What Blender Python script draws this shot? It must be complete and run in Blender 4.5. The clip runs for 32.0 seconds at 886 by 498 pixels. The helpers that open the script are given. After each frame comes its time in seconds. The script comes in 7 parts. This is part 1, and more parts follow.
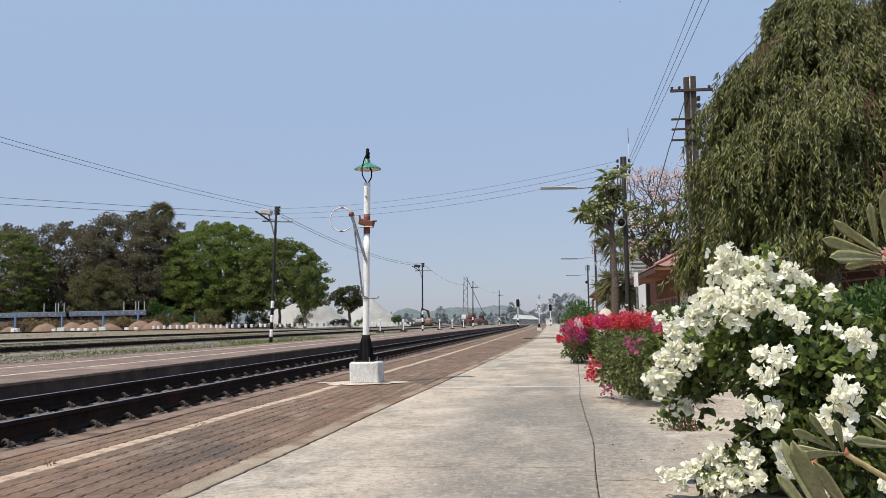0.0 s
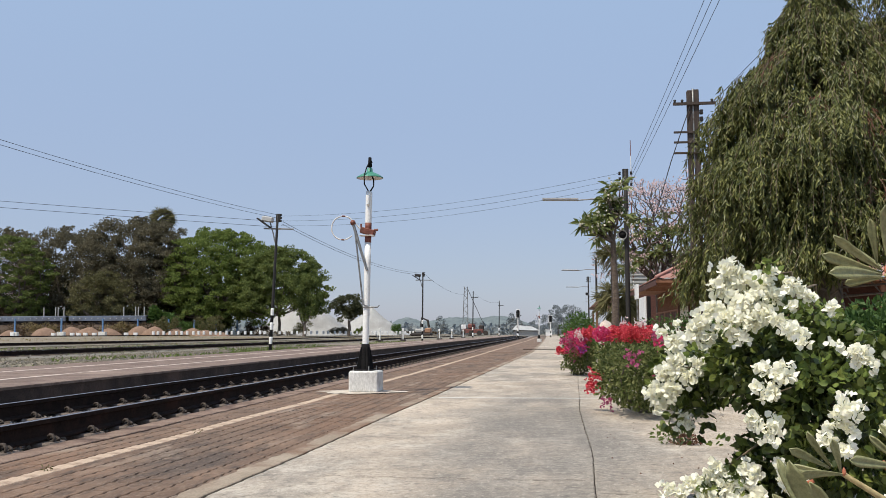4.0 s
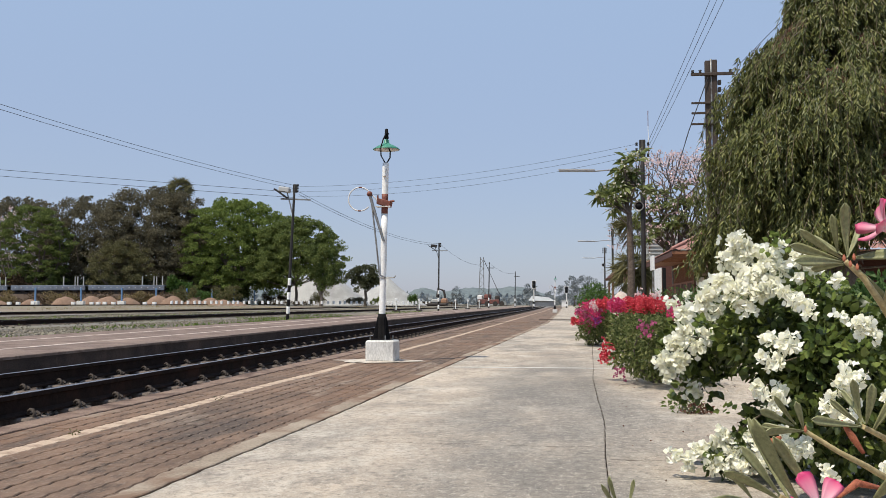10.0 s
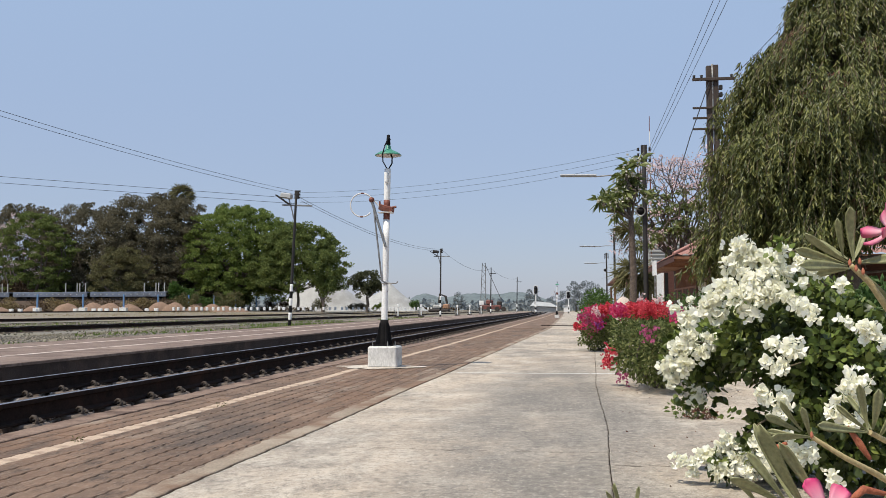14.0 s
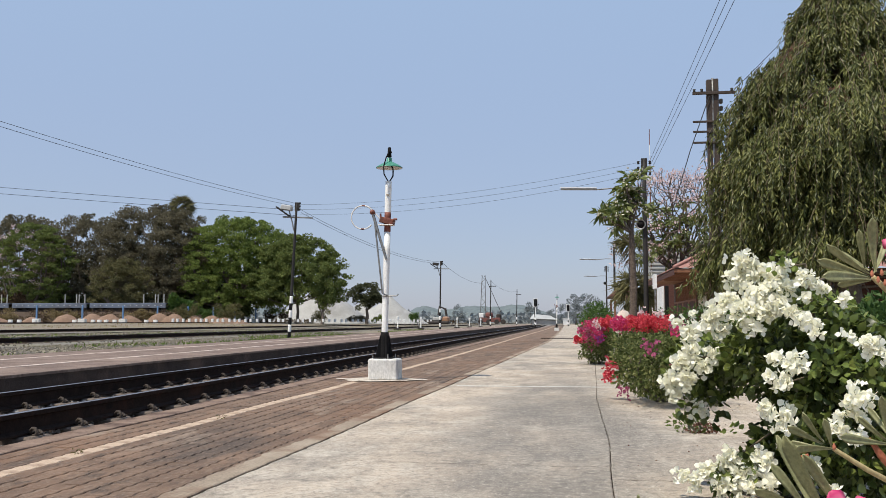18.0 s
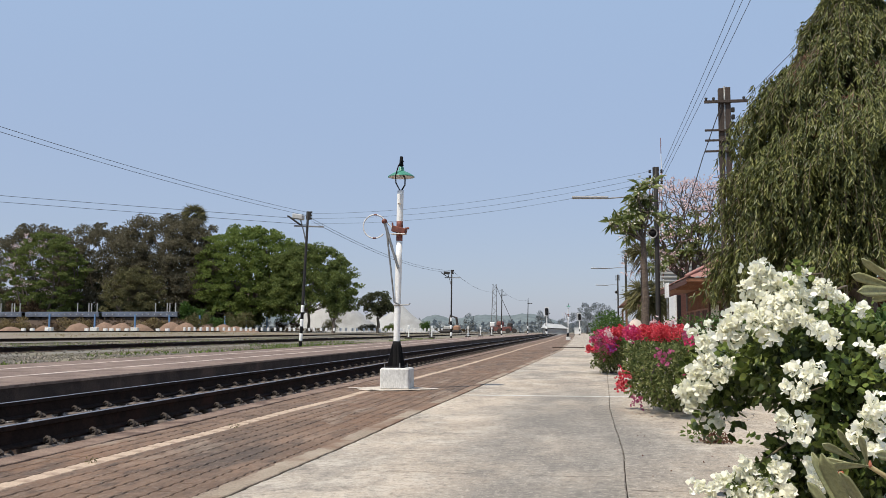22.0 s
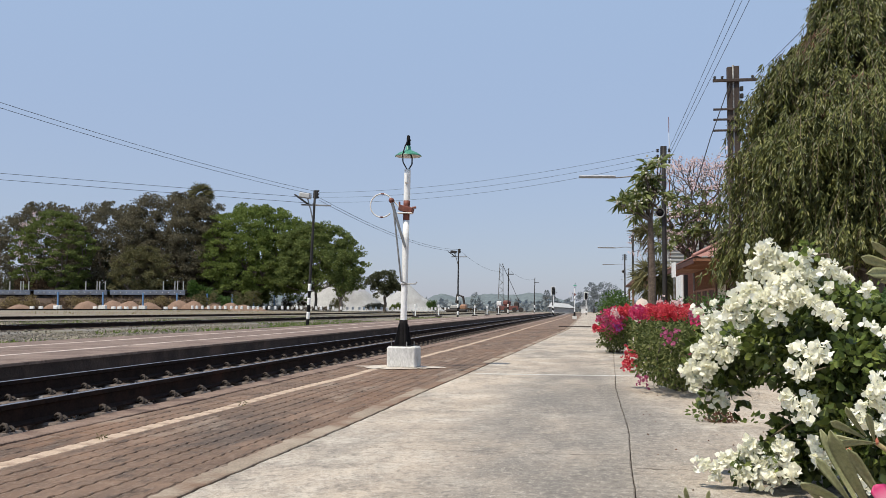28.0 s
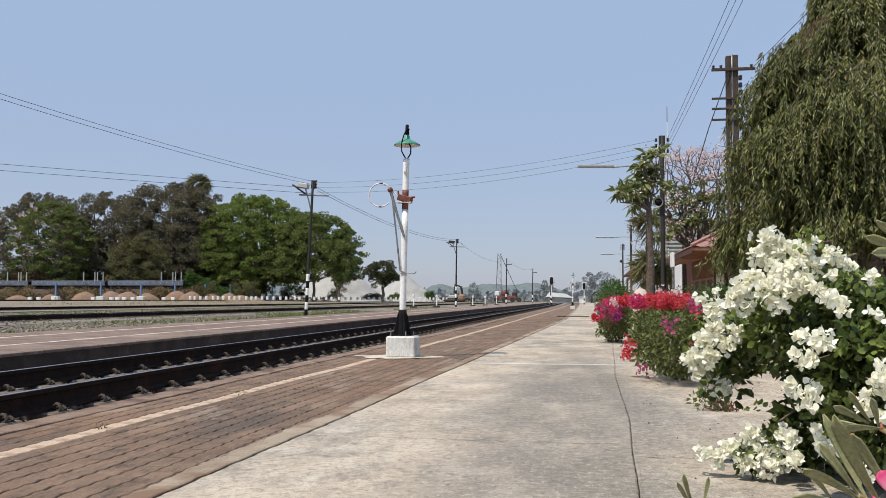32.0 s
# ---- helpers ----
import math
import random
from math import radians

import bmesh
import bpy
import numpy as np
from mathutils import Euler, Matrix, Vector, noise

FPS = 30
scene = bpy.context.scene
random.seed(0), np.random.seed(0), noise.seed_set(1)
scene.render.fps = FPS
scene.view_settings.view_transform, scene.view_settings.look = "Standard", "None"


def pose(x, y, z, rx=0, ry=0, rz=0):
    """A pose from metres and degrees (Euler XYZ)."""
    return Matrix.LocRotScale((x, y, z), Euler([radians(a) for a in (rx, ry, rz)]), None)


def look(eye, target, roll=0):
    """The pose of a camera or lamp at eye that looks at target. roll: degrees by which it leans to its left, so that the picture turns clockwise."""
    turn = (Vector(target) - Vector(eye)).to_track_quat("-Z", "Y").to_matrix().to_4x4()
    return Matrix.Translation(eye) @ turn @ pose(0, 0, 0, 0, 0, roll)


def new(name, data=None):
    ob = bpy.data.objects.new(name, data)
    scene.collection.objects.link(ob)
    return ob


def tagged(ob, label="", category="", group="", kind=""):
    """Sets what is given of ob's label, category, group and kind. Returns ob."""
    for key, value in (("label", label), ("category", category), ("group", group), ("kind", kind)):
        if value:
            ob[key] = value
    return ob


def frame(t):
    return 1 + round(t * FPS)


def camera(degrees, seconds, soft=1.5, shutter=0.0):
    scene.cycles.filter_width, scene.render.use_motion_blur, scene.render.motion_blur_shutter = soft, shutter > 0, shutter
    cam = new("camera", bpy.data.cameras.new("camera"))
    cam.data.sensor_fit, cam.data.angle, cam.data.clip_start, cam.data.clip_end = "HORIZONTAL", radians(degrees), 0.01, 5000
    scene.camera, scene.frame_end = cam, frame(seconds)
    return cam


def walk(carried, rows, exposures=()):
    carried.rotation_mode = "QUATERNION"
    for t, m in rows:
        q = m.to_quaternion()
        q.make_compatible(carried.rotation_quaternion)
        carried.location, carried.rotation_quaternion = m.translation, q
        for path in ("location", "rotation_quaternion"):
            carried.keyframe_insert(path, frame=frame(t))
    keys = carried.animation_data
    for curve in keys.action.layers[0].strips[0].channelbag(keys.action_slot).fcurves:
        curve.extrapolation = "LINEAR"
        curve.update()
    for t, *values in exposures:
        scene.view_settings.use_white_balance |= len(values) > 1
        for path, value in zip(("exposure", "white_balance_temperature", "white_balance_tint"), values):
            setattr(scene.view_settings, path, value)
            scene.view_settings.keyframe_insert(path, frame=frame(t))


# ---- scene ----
cam = camera(50.83, 32.0, soft=0.8)
PATH = [
    (0, (-0.008, 0.082, 0.719), (-2.207, 19.896, 2.315), -1.03),
    (0.5, (-0.008, 0.084, 0.721), (-2.220, 19.897, 2.314), -1.49),
    (1, (-0.012, 0.083, 0.722), (-2.241, 19.892, 2.334), -1.49),
    (1.5, (-0.015, 0.093, 0.723), (-2.247, 19.896, 2.419), -1.06),
    (2, (-0.013, 0.096, 0.721), (-2.238, 19.895, 2.460), -0.79),
    (2.5, (-0.015, 0.098, 0.725), (-2.239, 19.895, 2.486), -0.65),
    (3, (-0.018, 0.091, 0.727), (-2.241, 19.888, 2.508), -0.50),
    (3.5, (-0.018, 0.093, 0.723), (-2.222, 19.888, 2.539), -0.21),
    (5.5, (0.017, 0.054, 0.721), (-2.373, 19.850, 2.275), -0.76),
    (6, (0.011, 0.015, 0.722), (-2.537, 19.804, 2.112), -0.86),
    (6.5, (0.003, 0.007, 0.718), (-2.623, 19.795, 1.952), -0.69),
    (7, (-0.003, 0.009, 0.720), (-2.631, 19.802, 1.872), -0.41),
    (7.5, (-0.003, 0.011, 0.719), (-2.625, 19.805, 1.868), -0.35),
    (8, (-0.002, 0.004, 0.721), (-2.630, 19.797, 1.877), -0.26),
    (8.5, (0.001, -0.002, 0.720), (-2.599, 19.795, 1.871), -0.16),
    (9, (-0.000, -0.004, 0.719), (-2.580, 19.795, 1.875), 0.01),
    (9.5, (0.004, -0.003, 0.719), (-2.576, 19.796, 1.876), -0.03),
    (10, (0.004, -0.008, 0.721), (-2.561, 19.792, 1.894), -0.01),
    (10.5, (0.003, -0.005, 0.720), (-2.589, 19.791, 1.904), -0.08),
    (11, (0.004, -0.001, 0.720), (-2.613, 19.791, 1.909), -0.11),
    (11.5, (-0.000, -0.008, 0.719), (-2.619, 19.783, 1.927), -0.13),
    (12, (0.002, -0.003, 0.720), (-2.632, 19.787, 1.925), -0.21),
    (12.5, (0.005, 0.000, 0.718), (-2.625, 19.789, 1.945), -0.24),
    (13, (0.005, 0.004, 0.719), (-2.611, 19.793, 1.964), -0.17),
    (13.5, (0.001, 0.002, 0.718), (-2.601, 19.793, 1.975), -0.21),
    (14, (-0.002, -0.004, 0.721), (-2.602, 19.784, 2.016), -0.16),
    (14.5, (-0.004, -0.007, 0.722), (-2.613, 19.775, 2.084), -0.07),
    (16.5, (-0.007, -0.008, 0.723), (-2.609, 19.763, 2.258), 0.04),
    (17, (-0.007, -0.003, 0.722), (-2.606, 19.767, 2.272), 0.08),
    (17.5, (-0.010, -0.001, 0.726), (-2.622, 19.766, 2.286), 0.07),
    (18, (-0.013, -0.005, 0.724), (-2.606, 19.765, 2.284), 0.05),
    (18.5, (-0.017, -0.013, 0.724), (-2.610, 19.754, 2.319), 0.10),
    (19, (-0.019, -0.010, 0.724), (-2.627, 19.753, 2.352), 0.07),
    (19.5, (-0.027, -0.011, 0.723), (-2.651, 19.750, 2.336), 0.09),
    (20, (-0.028, -0.011, 0.722), (-2.673, 19.745, 2.358), 0.16),
    (20.5, (-0.028, -0.009, 0.723), (-2.691, 19.742, 2.398), 0.13),
    (21, (-0.028, -0.012, 0.726), (-2.758, 19.727, 2.430), 0.05),
    (21.5, (-0.026, -0.006, 0.727), (-2.816, 19.721, 2.470), 0.09),
    (22, (-0.027, -0.002, 0.726), (-2.849, 19.720, 2.475), 0.09),
    (22.5, (-0.028, 0.008, 0.723), (-2.860, 19.735, 2.401), 0.04),
    (23, (-0.025, 0.006, 0.720), (-2.835, 19.752, 2.204), 0.01),
    (23.5, (-0.025, 0.004, 0.719), (-2.801, 19.765, 2.057), 0.03),
    (24, (-0.027, 0.003, 0.721), (-2.780, 19.771, 2.015), 0.05),
    (24.5, (-0.031, -0.007, 0.724), (-2.765, 19.765, 1.985), 0.02),
    (25, (-0.028, -0.011, 0.724), (-2.793, 19.757, 1.996), -0.07),
    (25.5, (-0.029, -0.014, 0.725), (-2.829, 19.748, 2.007), 0.02),
    (27.5, (-0.027, -0.018, 0.726), (-2.996, 19.717, 2.048), 0.12),
    (28, (-0.025, -0.020, 0.727), (-2.996, 19.716, 2.027), 0.24),
    (28.5, (-0.029, 0.004, 0.711), (-3.015, 19.739, 1.986), 0.02),
    (29, (-0.029, 0.000, 0.712), (-2.981, 19.743, 1.942), 0.02),
    (29.5, (-0.033, 0.005, 0.713), (-2.953, 19.756, 1.892), -0.01),
    (30, (-0.038, 0.012, 0.716), (-2.955, 19.766, 1.854), 0.03),
    (30.5, (-0.039, 0.010, 0.723), (-2.940, 19.768, 1.816), 0.09),
    (31, (-0.036, 0.008, 0.719), (-2.939, 19.766, 1.808), 0.05),
    (31.5, (-0.041, 0.004, 0.723), (-2.958, 19.760, 1.811), 0.09),
    (32, (-0.042, 0.002, 0.720), (-2.970, 19.757, 1.810), 0.14),
]
walk(cam, [(t, look(eye, target, roll)) for t, eye, target, roll in PATH])

# ---- world, sun, exposure ----
SUN_DIR = Vector((0.34, 0.36, -0.87)).normalized()
world = bpy.data.worlds.new("world")
scene.world = world
world.use_nodes = True
wn = world.node_tree
sky = wn.nodes.new("ShaderNodeTexSky")
sky.sky_type = "NISHITA"
sky.sun_disc = False
sky.sun_elevation = math.asin(-SUN_DIR.z)
sky.sun_rotation = math.atan2(-SUN_DIR.x, -SUN_DIR.y)
sky.dust_density = 0.6
sky.air_density = 1.0
sky.ozone_density = 3.0
haze = wn.nodes.new("ShaderNodeMix")  # dry-season haze
haze.data_type = "RGBA"
haze.inputs[0].default_value = 0.72
haze_up = wn.nodes.new("ShaderNodeTexCoord")
haze_z = wn.nodes.new("ShaderNodeSeparateXYZ")
haze_ramp = wn.nodes.new("ShaderNodeValToRGB")  # greyer towards the horizon, bluer above
haze_ramp.color_ramp.elements[0].position, haze_ramp.color_ramp.elements[0].color = 0.0, (0.474, 0.514, 0.706, 1)
haze_ramp.color_ramp.elements[1].position, haze_ramp.color_ramp.elements[1].color = 0.34, (0.560, 0.726, 1.0, 1)
haze_gain = wn.nodes.new("ShaderNodeVectorMath")
haze_gain.operation = "SCALE"
haze_gain.inputs["Scale"].default_value = 5.0
wn.links.new(haze_up.outputs["Generated"], haze_z.inputs[0])
wn.links.new(haze_z.outputs["Z"], haze_ramp.inputs[0])
wn.links.new(haze_ramp.outputs[0], haze_gain.inputs[0])
wn.links.new(haze_gain.outputs[0], haze.inputs[7])
wn.links.new(sky.outputs[0], haze.inputs[6])
wn.links.new(haze.outputs[2], wn.nodes["Background"].inputs[0])
wn.nodes["Background"].inputs[1].default_value = 0.15
sun = new("sun", bpy.data.lights.new("sun", "SUN"))
sun.data.energy, sun.data.angle, sun.data.color = 4.5, radians(0.6), (1.0, 0.92, 0.79)
sun.matrix_world = look((0, 0, 40), Vector((0, 0, 40)) + SUN_DIR)
scene.view_settings.exposure = 0.0


# ---- materials ----
def nodes_of(m):
    m.use_nodes = True
    return m.node_tree.nodes, m.node_tree.links, m.node_tree.nodes["Principled BSDF"]


def mix_rgb(n, l, fac, a, b, kind="MIX"):
    x = n.new("ShaderNodeMix")
    x.data_type, x.blend_type = "RGBA", kind
    for slot, v in ((0, fac), (6, a), (7, b)):
        if hasattr(v, "links"):
            l.new(v, x.inputs[slot])
        else:
            x.inputs[slot].default_value = v if slot == 0 else (*v, 1)
    return x.outputs[2]


def noise_of(n, l, scale, detail=4, stretch=None, rough=0.55):
    tc = n.new("ShaderNodeTexCoord")
    t = n.new("ShaderNodeTexNoise")
    t.inputs["Scale"].default_value, t.inputs["Detail"].default_value, t.inputs["Roughness"].default_value = scale, detail, rough
    if stretch:
        mp = n.new("ShaderNodeMapping")
        mp.inputs["Scale"].default_value = stretch
        l.new(tc.outputs["Object"], mp.inputs[0])
        l.new(mp.outputs[0], t.inputs[0])
    else:
        l.new(tc.outputs["Object"], t.inputs[0])
    return t.outputs[0]


def ramp(n, l, src, lo, hi, a=0.0, b=1.0):
    r = n.new("ShaderNodeMapRange")
    r.inputs[1].default_value, r.inputs[2].default_value, r.inputs[3].default_value, r.inputs[4].default_value = lo, hi, a, b
    l.new(src, r.inputs[0])
    return r.outputs[0]


def surface(name, a, b, scale=6.0, rough=0.8, metal=0.0, bump=0.25, dirt=None, dirt_scale=0.7, dirt_at=(0.5, 0.7),
            vary=0.0, stretch=None, fine=60.0, spec=0.4, dist=0.01):
    """Two tones at a middle scale, a fine grain, and stains of a third tone at a large scale."""
    m = bpy.data.materials.new(name)
    n, l, p = nodes_of(m)
    c = mix_rgb(n, l, ramp(n, l, noise_of(n, l, scale, 7, stretch, 0.65), 0.40, 0.60), a, b)
    grain = noise_of(n, l, fine, 5, stretch, 0.7)
    c = mix_rgb(n, l, 0.35, c, mix_rgb(n, l, ramp(n, l, grain, 0.38, 0.62), tuple(v * 0.55 for v in a), tuple(min(1, v * 1.35) for v in b)))
    if dirt:
        c = mix_rgb(n, l, ramp(n, l, noise_of(n, l, dirt_scale, 6, stretch, 0.65), *dirt_at), c, dirt)
    if vary:
        info = n.new("ShaderNodeObjectInfo")
        c = mix_rgb(n, l, ramp(n, l, info.outputs["Random"], 0, 1, 0, vary), c, tuple(v * 0.45 for v in a))
        geo = n.new("ShaderNodeNewGeometry")
        c = mix_rgb(n, l, ramp(n, l, geo.outputs["Random Per Island"], 0, 1, 0, vary), c, tuple(min(1, v * 1.5) for v in b))
    l.new(c, p.inputs["Base Color"])
    p.inputs["Roughness"].default_value, p.inputs["Metallic"].default_value = rough, metal
    p.inputs["Specular IOR Level"].default_value = spec
    if bump:
        bm = n.new("ShaderNodeBump")
        bm.inputs["Strength"].default_value, bm.inputs["Distance"].default_value = bump, dist
        l.new(grain, bm.inputs["Height"])
        l.new(bm.outputs[0], p.inputs["Normal"])
    return m


def foliage(name, tones, rough=0.5, through_light=0.3, spec=0.35):
    """Leaves: tones shared out leaf by leaf, with light shining through."""
    m = bpy.data.materials.new(name)
    n, l, p = nodes_of(m)
    geo = n.new("ShaderNodeNewGeometry")
    cr = n.new("ShaderNodeValToRGB")
    cr.color_ramp.interpolation = "LINEAR"
    while len(cr.color_ramp.elements) < len(tones):
        cr.color_ramp.elements.new(0.5)
    for i, (e, t) in enumerate(zip(cr.color_ramp.elements, tones)):
        e.position, e.color = i / max(1, len(tones) - 1), (*t, 1)
    l.new(geo.outputs["Random Per Island"], cr.inputs[0])
    c = cr.outputs[0]
    l.new(c, p.inputs["Base Color"])
    p.inputs["Roughness"].default_value, p.inputs["Specular IOR Level"].default_value = rough, spec
    tr = n.new("ShaderNodeBsdfTranslucent")
    l.new(c, tr.inputs[0])
    mx = n.new("ShaderNodeMixShader")
    mx.inputs[0].default_value = through_light
    l.new(p.outputs[0], mx.inputs[1])
    l.new(tr.outputs[0], mx.inputs[2])
    l.new(mx.outputs[0], n["Material Output"].inputs[0])
    return m


M = {}


def concrete():
    """Old brushed concrete: warm grey, broad grey weathering, pale worn patches, faint brushing across, pits."""
    m = bpy.data.materials.new("weathered_concrete")
    n, l, p = nodes_of(m)
    c = mix_rgb(n, l, ramp(n, l, noise_of(n, l, 0.9, 9, (1, 0.7, 1), 0.6), 0.36, 0.64), (0.402, 0.324, 0.246), (0.635, 0.522, 0.405))
    info = n.new("ShaderNodeObjectInfo")
    c = mix_rgb(n, l, ramp(n, l, info.outputs["Random"], 0, 1, 0, 0.22), c, (0.28, 0.258, 0.226))
    c = mix_rgb(n, l, ramp(n, l, noise_of(n, l, 0.42, 9, (1, 0.55, 1), 0.66), 0.45, 0.57, 0, 0.80), c, (0.205, 0.186, 0.163))
    c = mix_rgb(n, l, ramp(n, l, noise_of(n, l, 2.6, 9, (0.9, 0.55, 1), 0.74), 0.49, 0.63, 0, 0.72), c, (0.60, 0.535, 0.445))
    c = mix_rgb(n, l, ramp(n, l, noise_of(n, l, 3.4, 9, (0.8, 0.5, 1), 0.76), 0.51, 0.64, 0, 0.70), c, (0.160, 0.144, 0.124))
    # a grey trodden patch with ragged edges beside the long crack
    tc = n.new("ShaderNodeTexCoord")
    mp = n.new("ShaderNodeMapping")
    mp.inputs["Location"].default_value, mp.inputs["Scale"].default_value = (0.14, -0.72, 0), (1.25, 0.115, 0)
    gr = n.new("ShaderNodeTexGradient")
    gr.gradient_type = "SPHERICAL"
    l.new(tc.outputs["Object"], mp.inputs[0])
    l.new(mp.outputs[0], gr.inputs[0])
    ad = n.new("ShaderNodeMath")
    ad.operation = "MULTIPLY"
    l.new(ramp(n, l, gr.outputs["Fac"], 0.0, 0.5), ad.inputs[0])
    l.new(ramp(n, l, noise_of(n, l, 2.0, 9, (1, 0.45, 1), 0.75), 0.36, 0.6, 0.35, 0.95), ad.inputs[1])
    c = mix_rgb(n, l, ad.outputs[0], c, (0.178, 0.161, 0.142))
    brush = noise_of(n, l, 5.0, 6, (0.8, 5.0, 1), 0.7)
    c = mix_rgb(n, l, ramp(n, l, brush, 0.50, 0.66, 0, 0.18), c, (0.60, 0.55, 0.47))
    fine = noise_of(n, l, 75, 6, (1, 0.6, 1), 0.8)
    c = mix_rgb(n, l, ramp(n, l, fine, 0.53, 0.64, 0, 0.55), c, (0.115, 0.105, 0.092))
    c = mix_rgb(n, l, ramp(n, l, noise_of(n, l, 110, 5, (1, 0.6, 1), 0.8), 0.55, 0.64, 0, 0.5), c, (0.64, 0.60, 0.54))
    c = mix_rgb(n, l, ramp(n, l, noise_of(n, l, 22, 8, (1, 0.8, 1), 0.85), 0.50, 0.60, 0, 0.62), c, (0.125, 0.113, 0.098))
    c = mix_rgb(n, l, ramp(n, l, noise_of(n, l, 27, 8, (1, 0.7, 1), 0.85), 0.52, 0.62, 0, 0.42), c, (0.68, 0.615, 0.51))
    l.new(c, p.inputs["Base Color"])
    p.inputs["Roughness"].default_value, p.inputs["Specular IOR Level"].default_value = 0.92, 0.25
    b = n.new("ShaderNodeBump")
    b.inputs["Strength"].default_value, b.inputs["Distance"].default_value = 0.5, 0.004
    l.new(fine, b.inputs["Height"])
    b2 = n.new("ShaderNodeBump")
    b2.inputs["Strength"].default_value, b2.inputs["Distance"].default_value = 0.2, 0.004
    l.new(brush, b2.inputs["Height"])
    l.new(b.outputs[0], b2.inputs["Normal"])
    l.new(b2.outputs[0], p.inputs["Normal"])
    return m


M["concrete"] = concrete()
def worn_pavers():
    """Dusty clay: brown-grey, with reddish, sandy and sooty patches that run across the pavers."""
    m = bpy.data.materials.new("worn_clay_paver")
    n, l, p = nodes_of(m)
    geo = n.new("ShaderNodeNewGeometry")

    def spots(scale, stretch, detail=6, rough=0.7):
        mp = n.new("ShaderNodeMapping")
        mp.inputs["Scale"].default_value = stretch
        t = n.new("ShaderNodeTexNoise")
        t.inputs["Scale"].default_value, t.inputs["Detail"].default_value, t.inputs["Roughness"].default_value = scale, detail, rough
        l.new(geo.outputs["Position"], mp.inputs[0])
        l.new(mp.outputs[0], t.inputs[0])
        return t.outputs[0]

    c = mix_rgb(n, l, ramp(n, l, spots(2.2, (1, 0.6, 1)), 0.38, 0.62), (0.118, 0.074, 0.049), (0.250, 0.162, 0.109))
    info = n.new("ShaderNodeObjectInfo")
    c = mix_rgb(n, l, ramp(n, l, info.outputs["Random"], 0, 1, 0, 0.35), c, (0.210, 0.142, 0.102))
    c = mix_rgb(n, l, ramp(n, l, geo.outputs["Random Per Island"], 0, 1, 0, 0.3), c, (0.088, 0.063, 0.049))
    c = mix_rgb(n, l, ramp(n, l, spots(0.75, (1, 0.45, 1)), 0.48, 0.61, 0, 0.65), c, (0.205, 0.118, 0.073))
    c = mix_rgb(n, l, ramp(n, l, spots(0.9, (1.2, 0.35, 2)), 0.54, 0.64, 0, 0.8), c, (0.075, 0.058, 0.048))
    c = mix_rgb(n, l, ramp(n, l, spots(1.9, (1.4, 0.4, 2)), 0.55, 0.64, 0, 0.75), c, (0.29, 0.222, 0.168))
    c = mix_rgb(n, l, ramp(n, l, spots(6, (1.6, 0.4, 1), 8, 0.8), 0.51, 0.62, 0, 0.75), c, (0.052, 0.040, 0.033))
    fine = spots(60, (1, 0.5, 1), 5, 0.8)
    c = mix_rgb(n, l, ramp(n, l, fine, 0.52, 0.64, 0, 0.5), c, (0.30, 0.235, 0.18))
    l.new(c, p.inputs["Base Color"])
    p.inputs["Roughness"].default_value, p.inputs["Specular IOR Level"].default_value = 0.9, 0.3
    b = n.new("ShaderNodeBump")
    b.inputs["Strength"].default_value, b.inputs["Distance"].default_value = 0.5, 0.004
    l.new(fine, b.inputs["Height"])
    l.new(b.outputs[0], p.inputs["Normal"])
    return m


M["coping"] = surface("brown_cement_edge", (0.175, 0.115, 0.086), (0.275, 0.195, 0.148), 3.5, 0.95, dirt=(0.095, 0.06, 0.047), dirt_scale=2.6, dirt_at=(0.5, 0.62), fine=60, bump=0.6)
M["band"] = surface("sandy_cement", (0.250, 0.195, 0.142), (0.37, 0.305, 0.232), 2.5, 0.95, dirt=(0.20, 0.125, 0.082), dirt_scale=1.1, dirt_at=(0.46, 0.58), fine=70, bump=0.5)
M["paver"] = worn_pavers()
M["paver_paint"] = surface("cream_painted_paver", (0.44, 0.325, 0.235), (0.54, 0.41, 0.30), 9, 0.85, dirt=(0.25, 0.17, 0.12), dirt_scale=4, dirt_at=(0.53, 0.66), fine=90)
M["joint"] = surface("dark_joint_sand", (0.085, 0.060, 0.045), (0.13, 0.095, 0.072), 12, 1.0)
M["ballast"] = surface("grey_ballast", (0.16, 0.15, 0.14), (0.30, 0.28, 0.26), 14, 0.95, vary=0.5, dirt=(0.12, 0.09, 0.07), dirt_scale=1.2)
M["yardstone"] = surface("weedy_yard_gravel", (0.105, 0.096, 0.082), (0.22, 0.20, 0.17), 6, 0.95, vary=0.4, dirt=(0.17, 0.15, 0.085), dirt_scale=0.35, dirt_at=(0.45, 0.6), fine=18, bump=0.6, dist=0.03)
M["mortar"] = surface("spilled_mortar", (0.46, 0.40, 0.33), (0.60, 0.54, 0.46), 8, 0.95, dirt=(0.28, 0.21, 0.165), dirt_scale=5, dirt_at=(0.52, 0.66), bump=0.6)
M["palmbark"] = surface("rough_brown_bark", (0.075, 0.056, 0.044), (0.15, 0.115, 0.09), 9, 0.95, stretch=(1, 1, 2.5), fine=30, bump=0.9, dist=0.03)
M["sleeper"] = surface("dusty_concrete_sleeper", (0.11, 0.085, 0.07), (0.18, 0.145, 0.12), 8, 0.95, dirt=(0.06, 0.038, 0.03), dirt_scale=3)
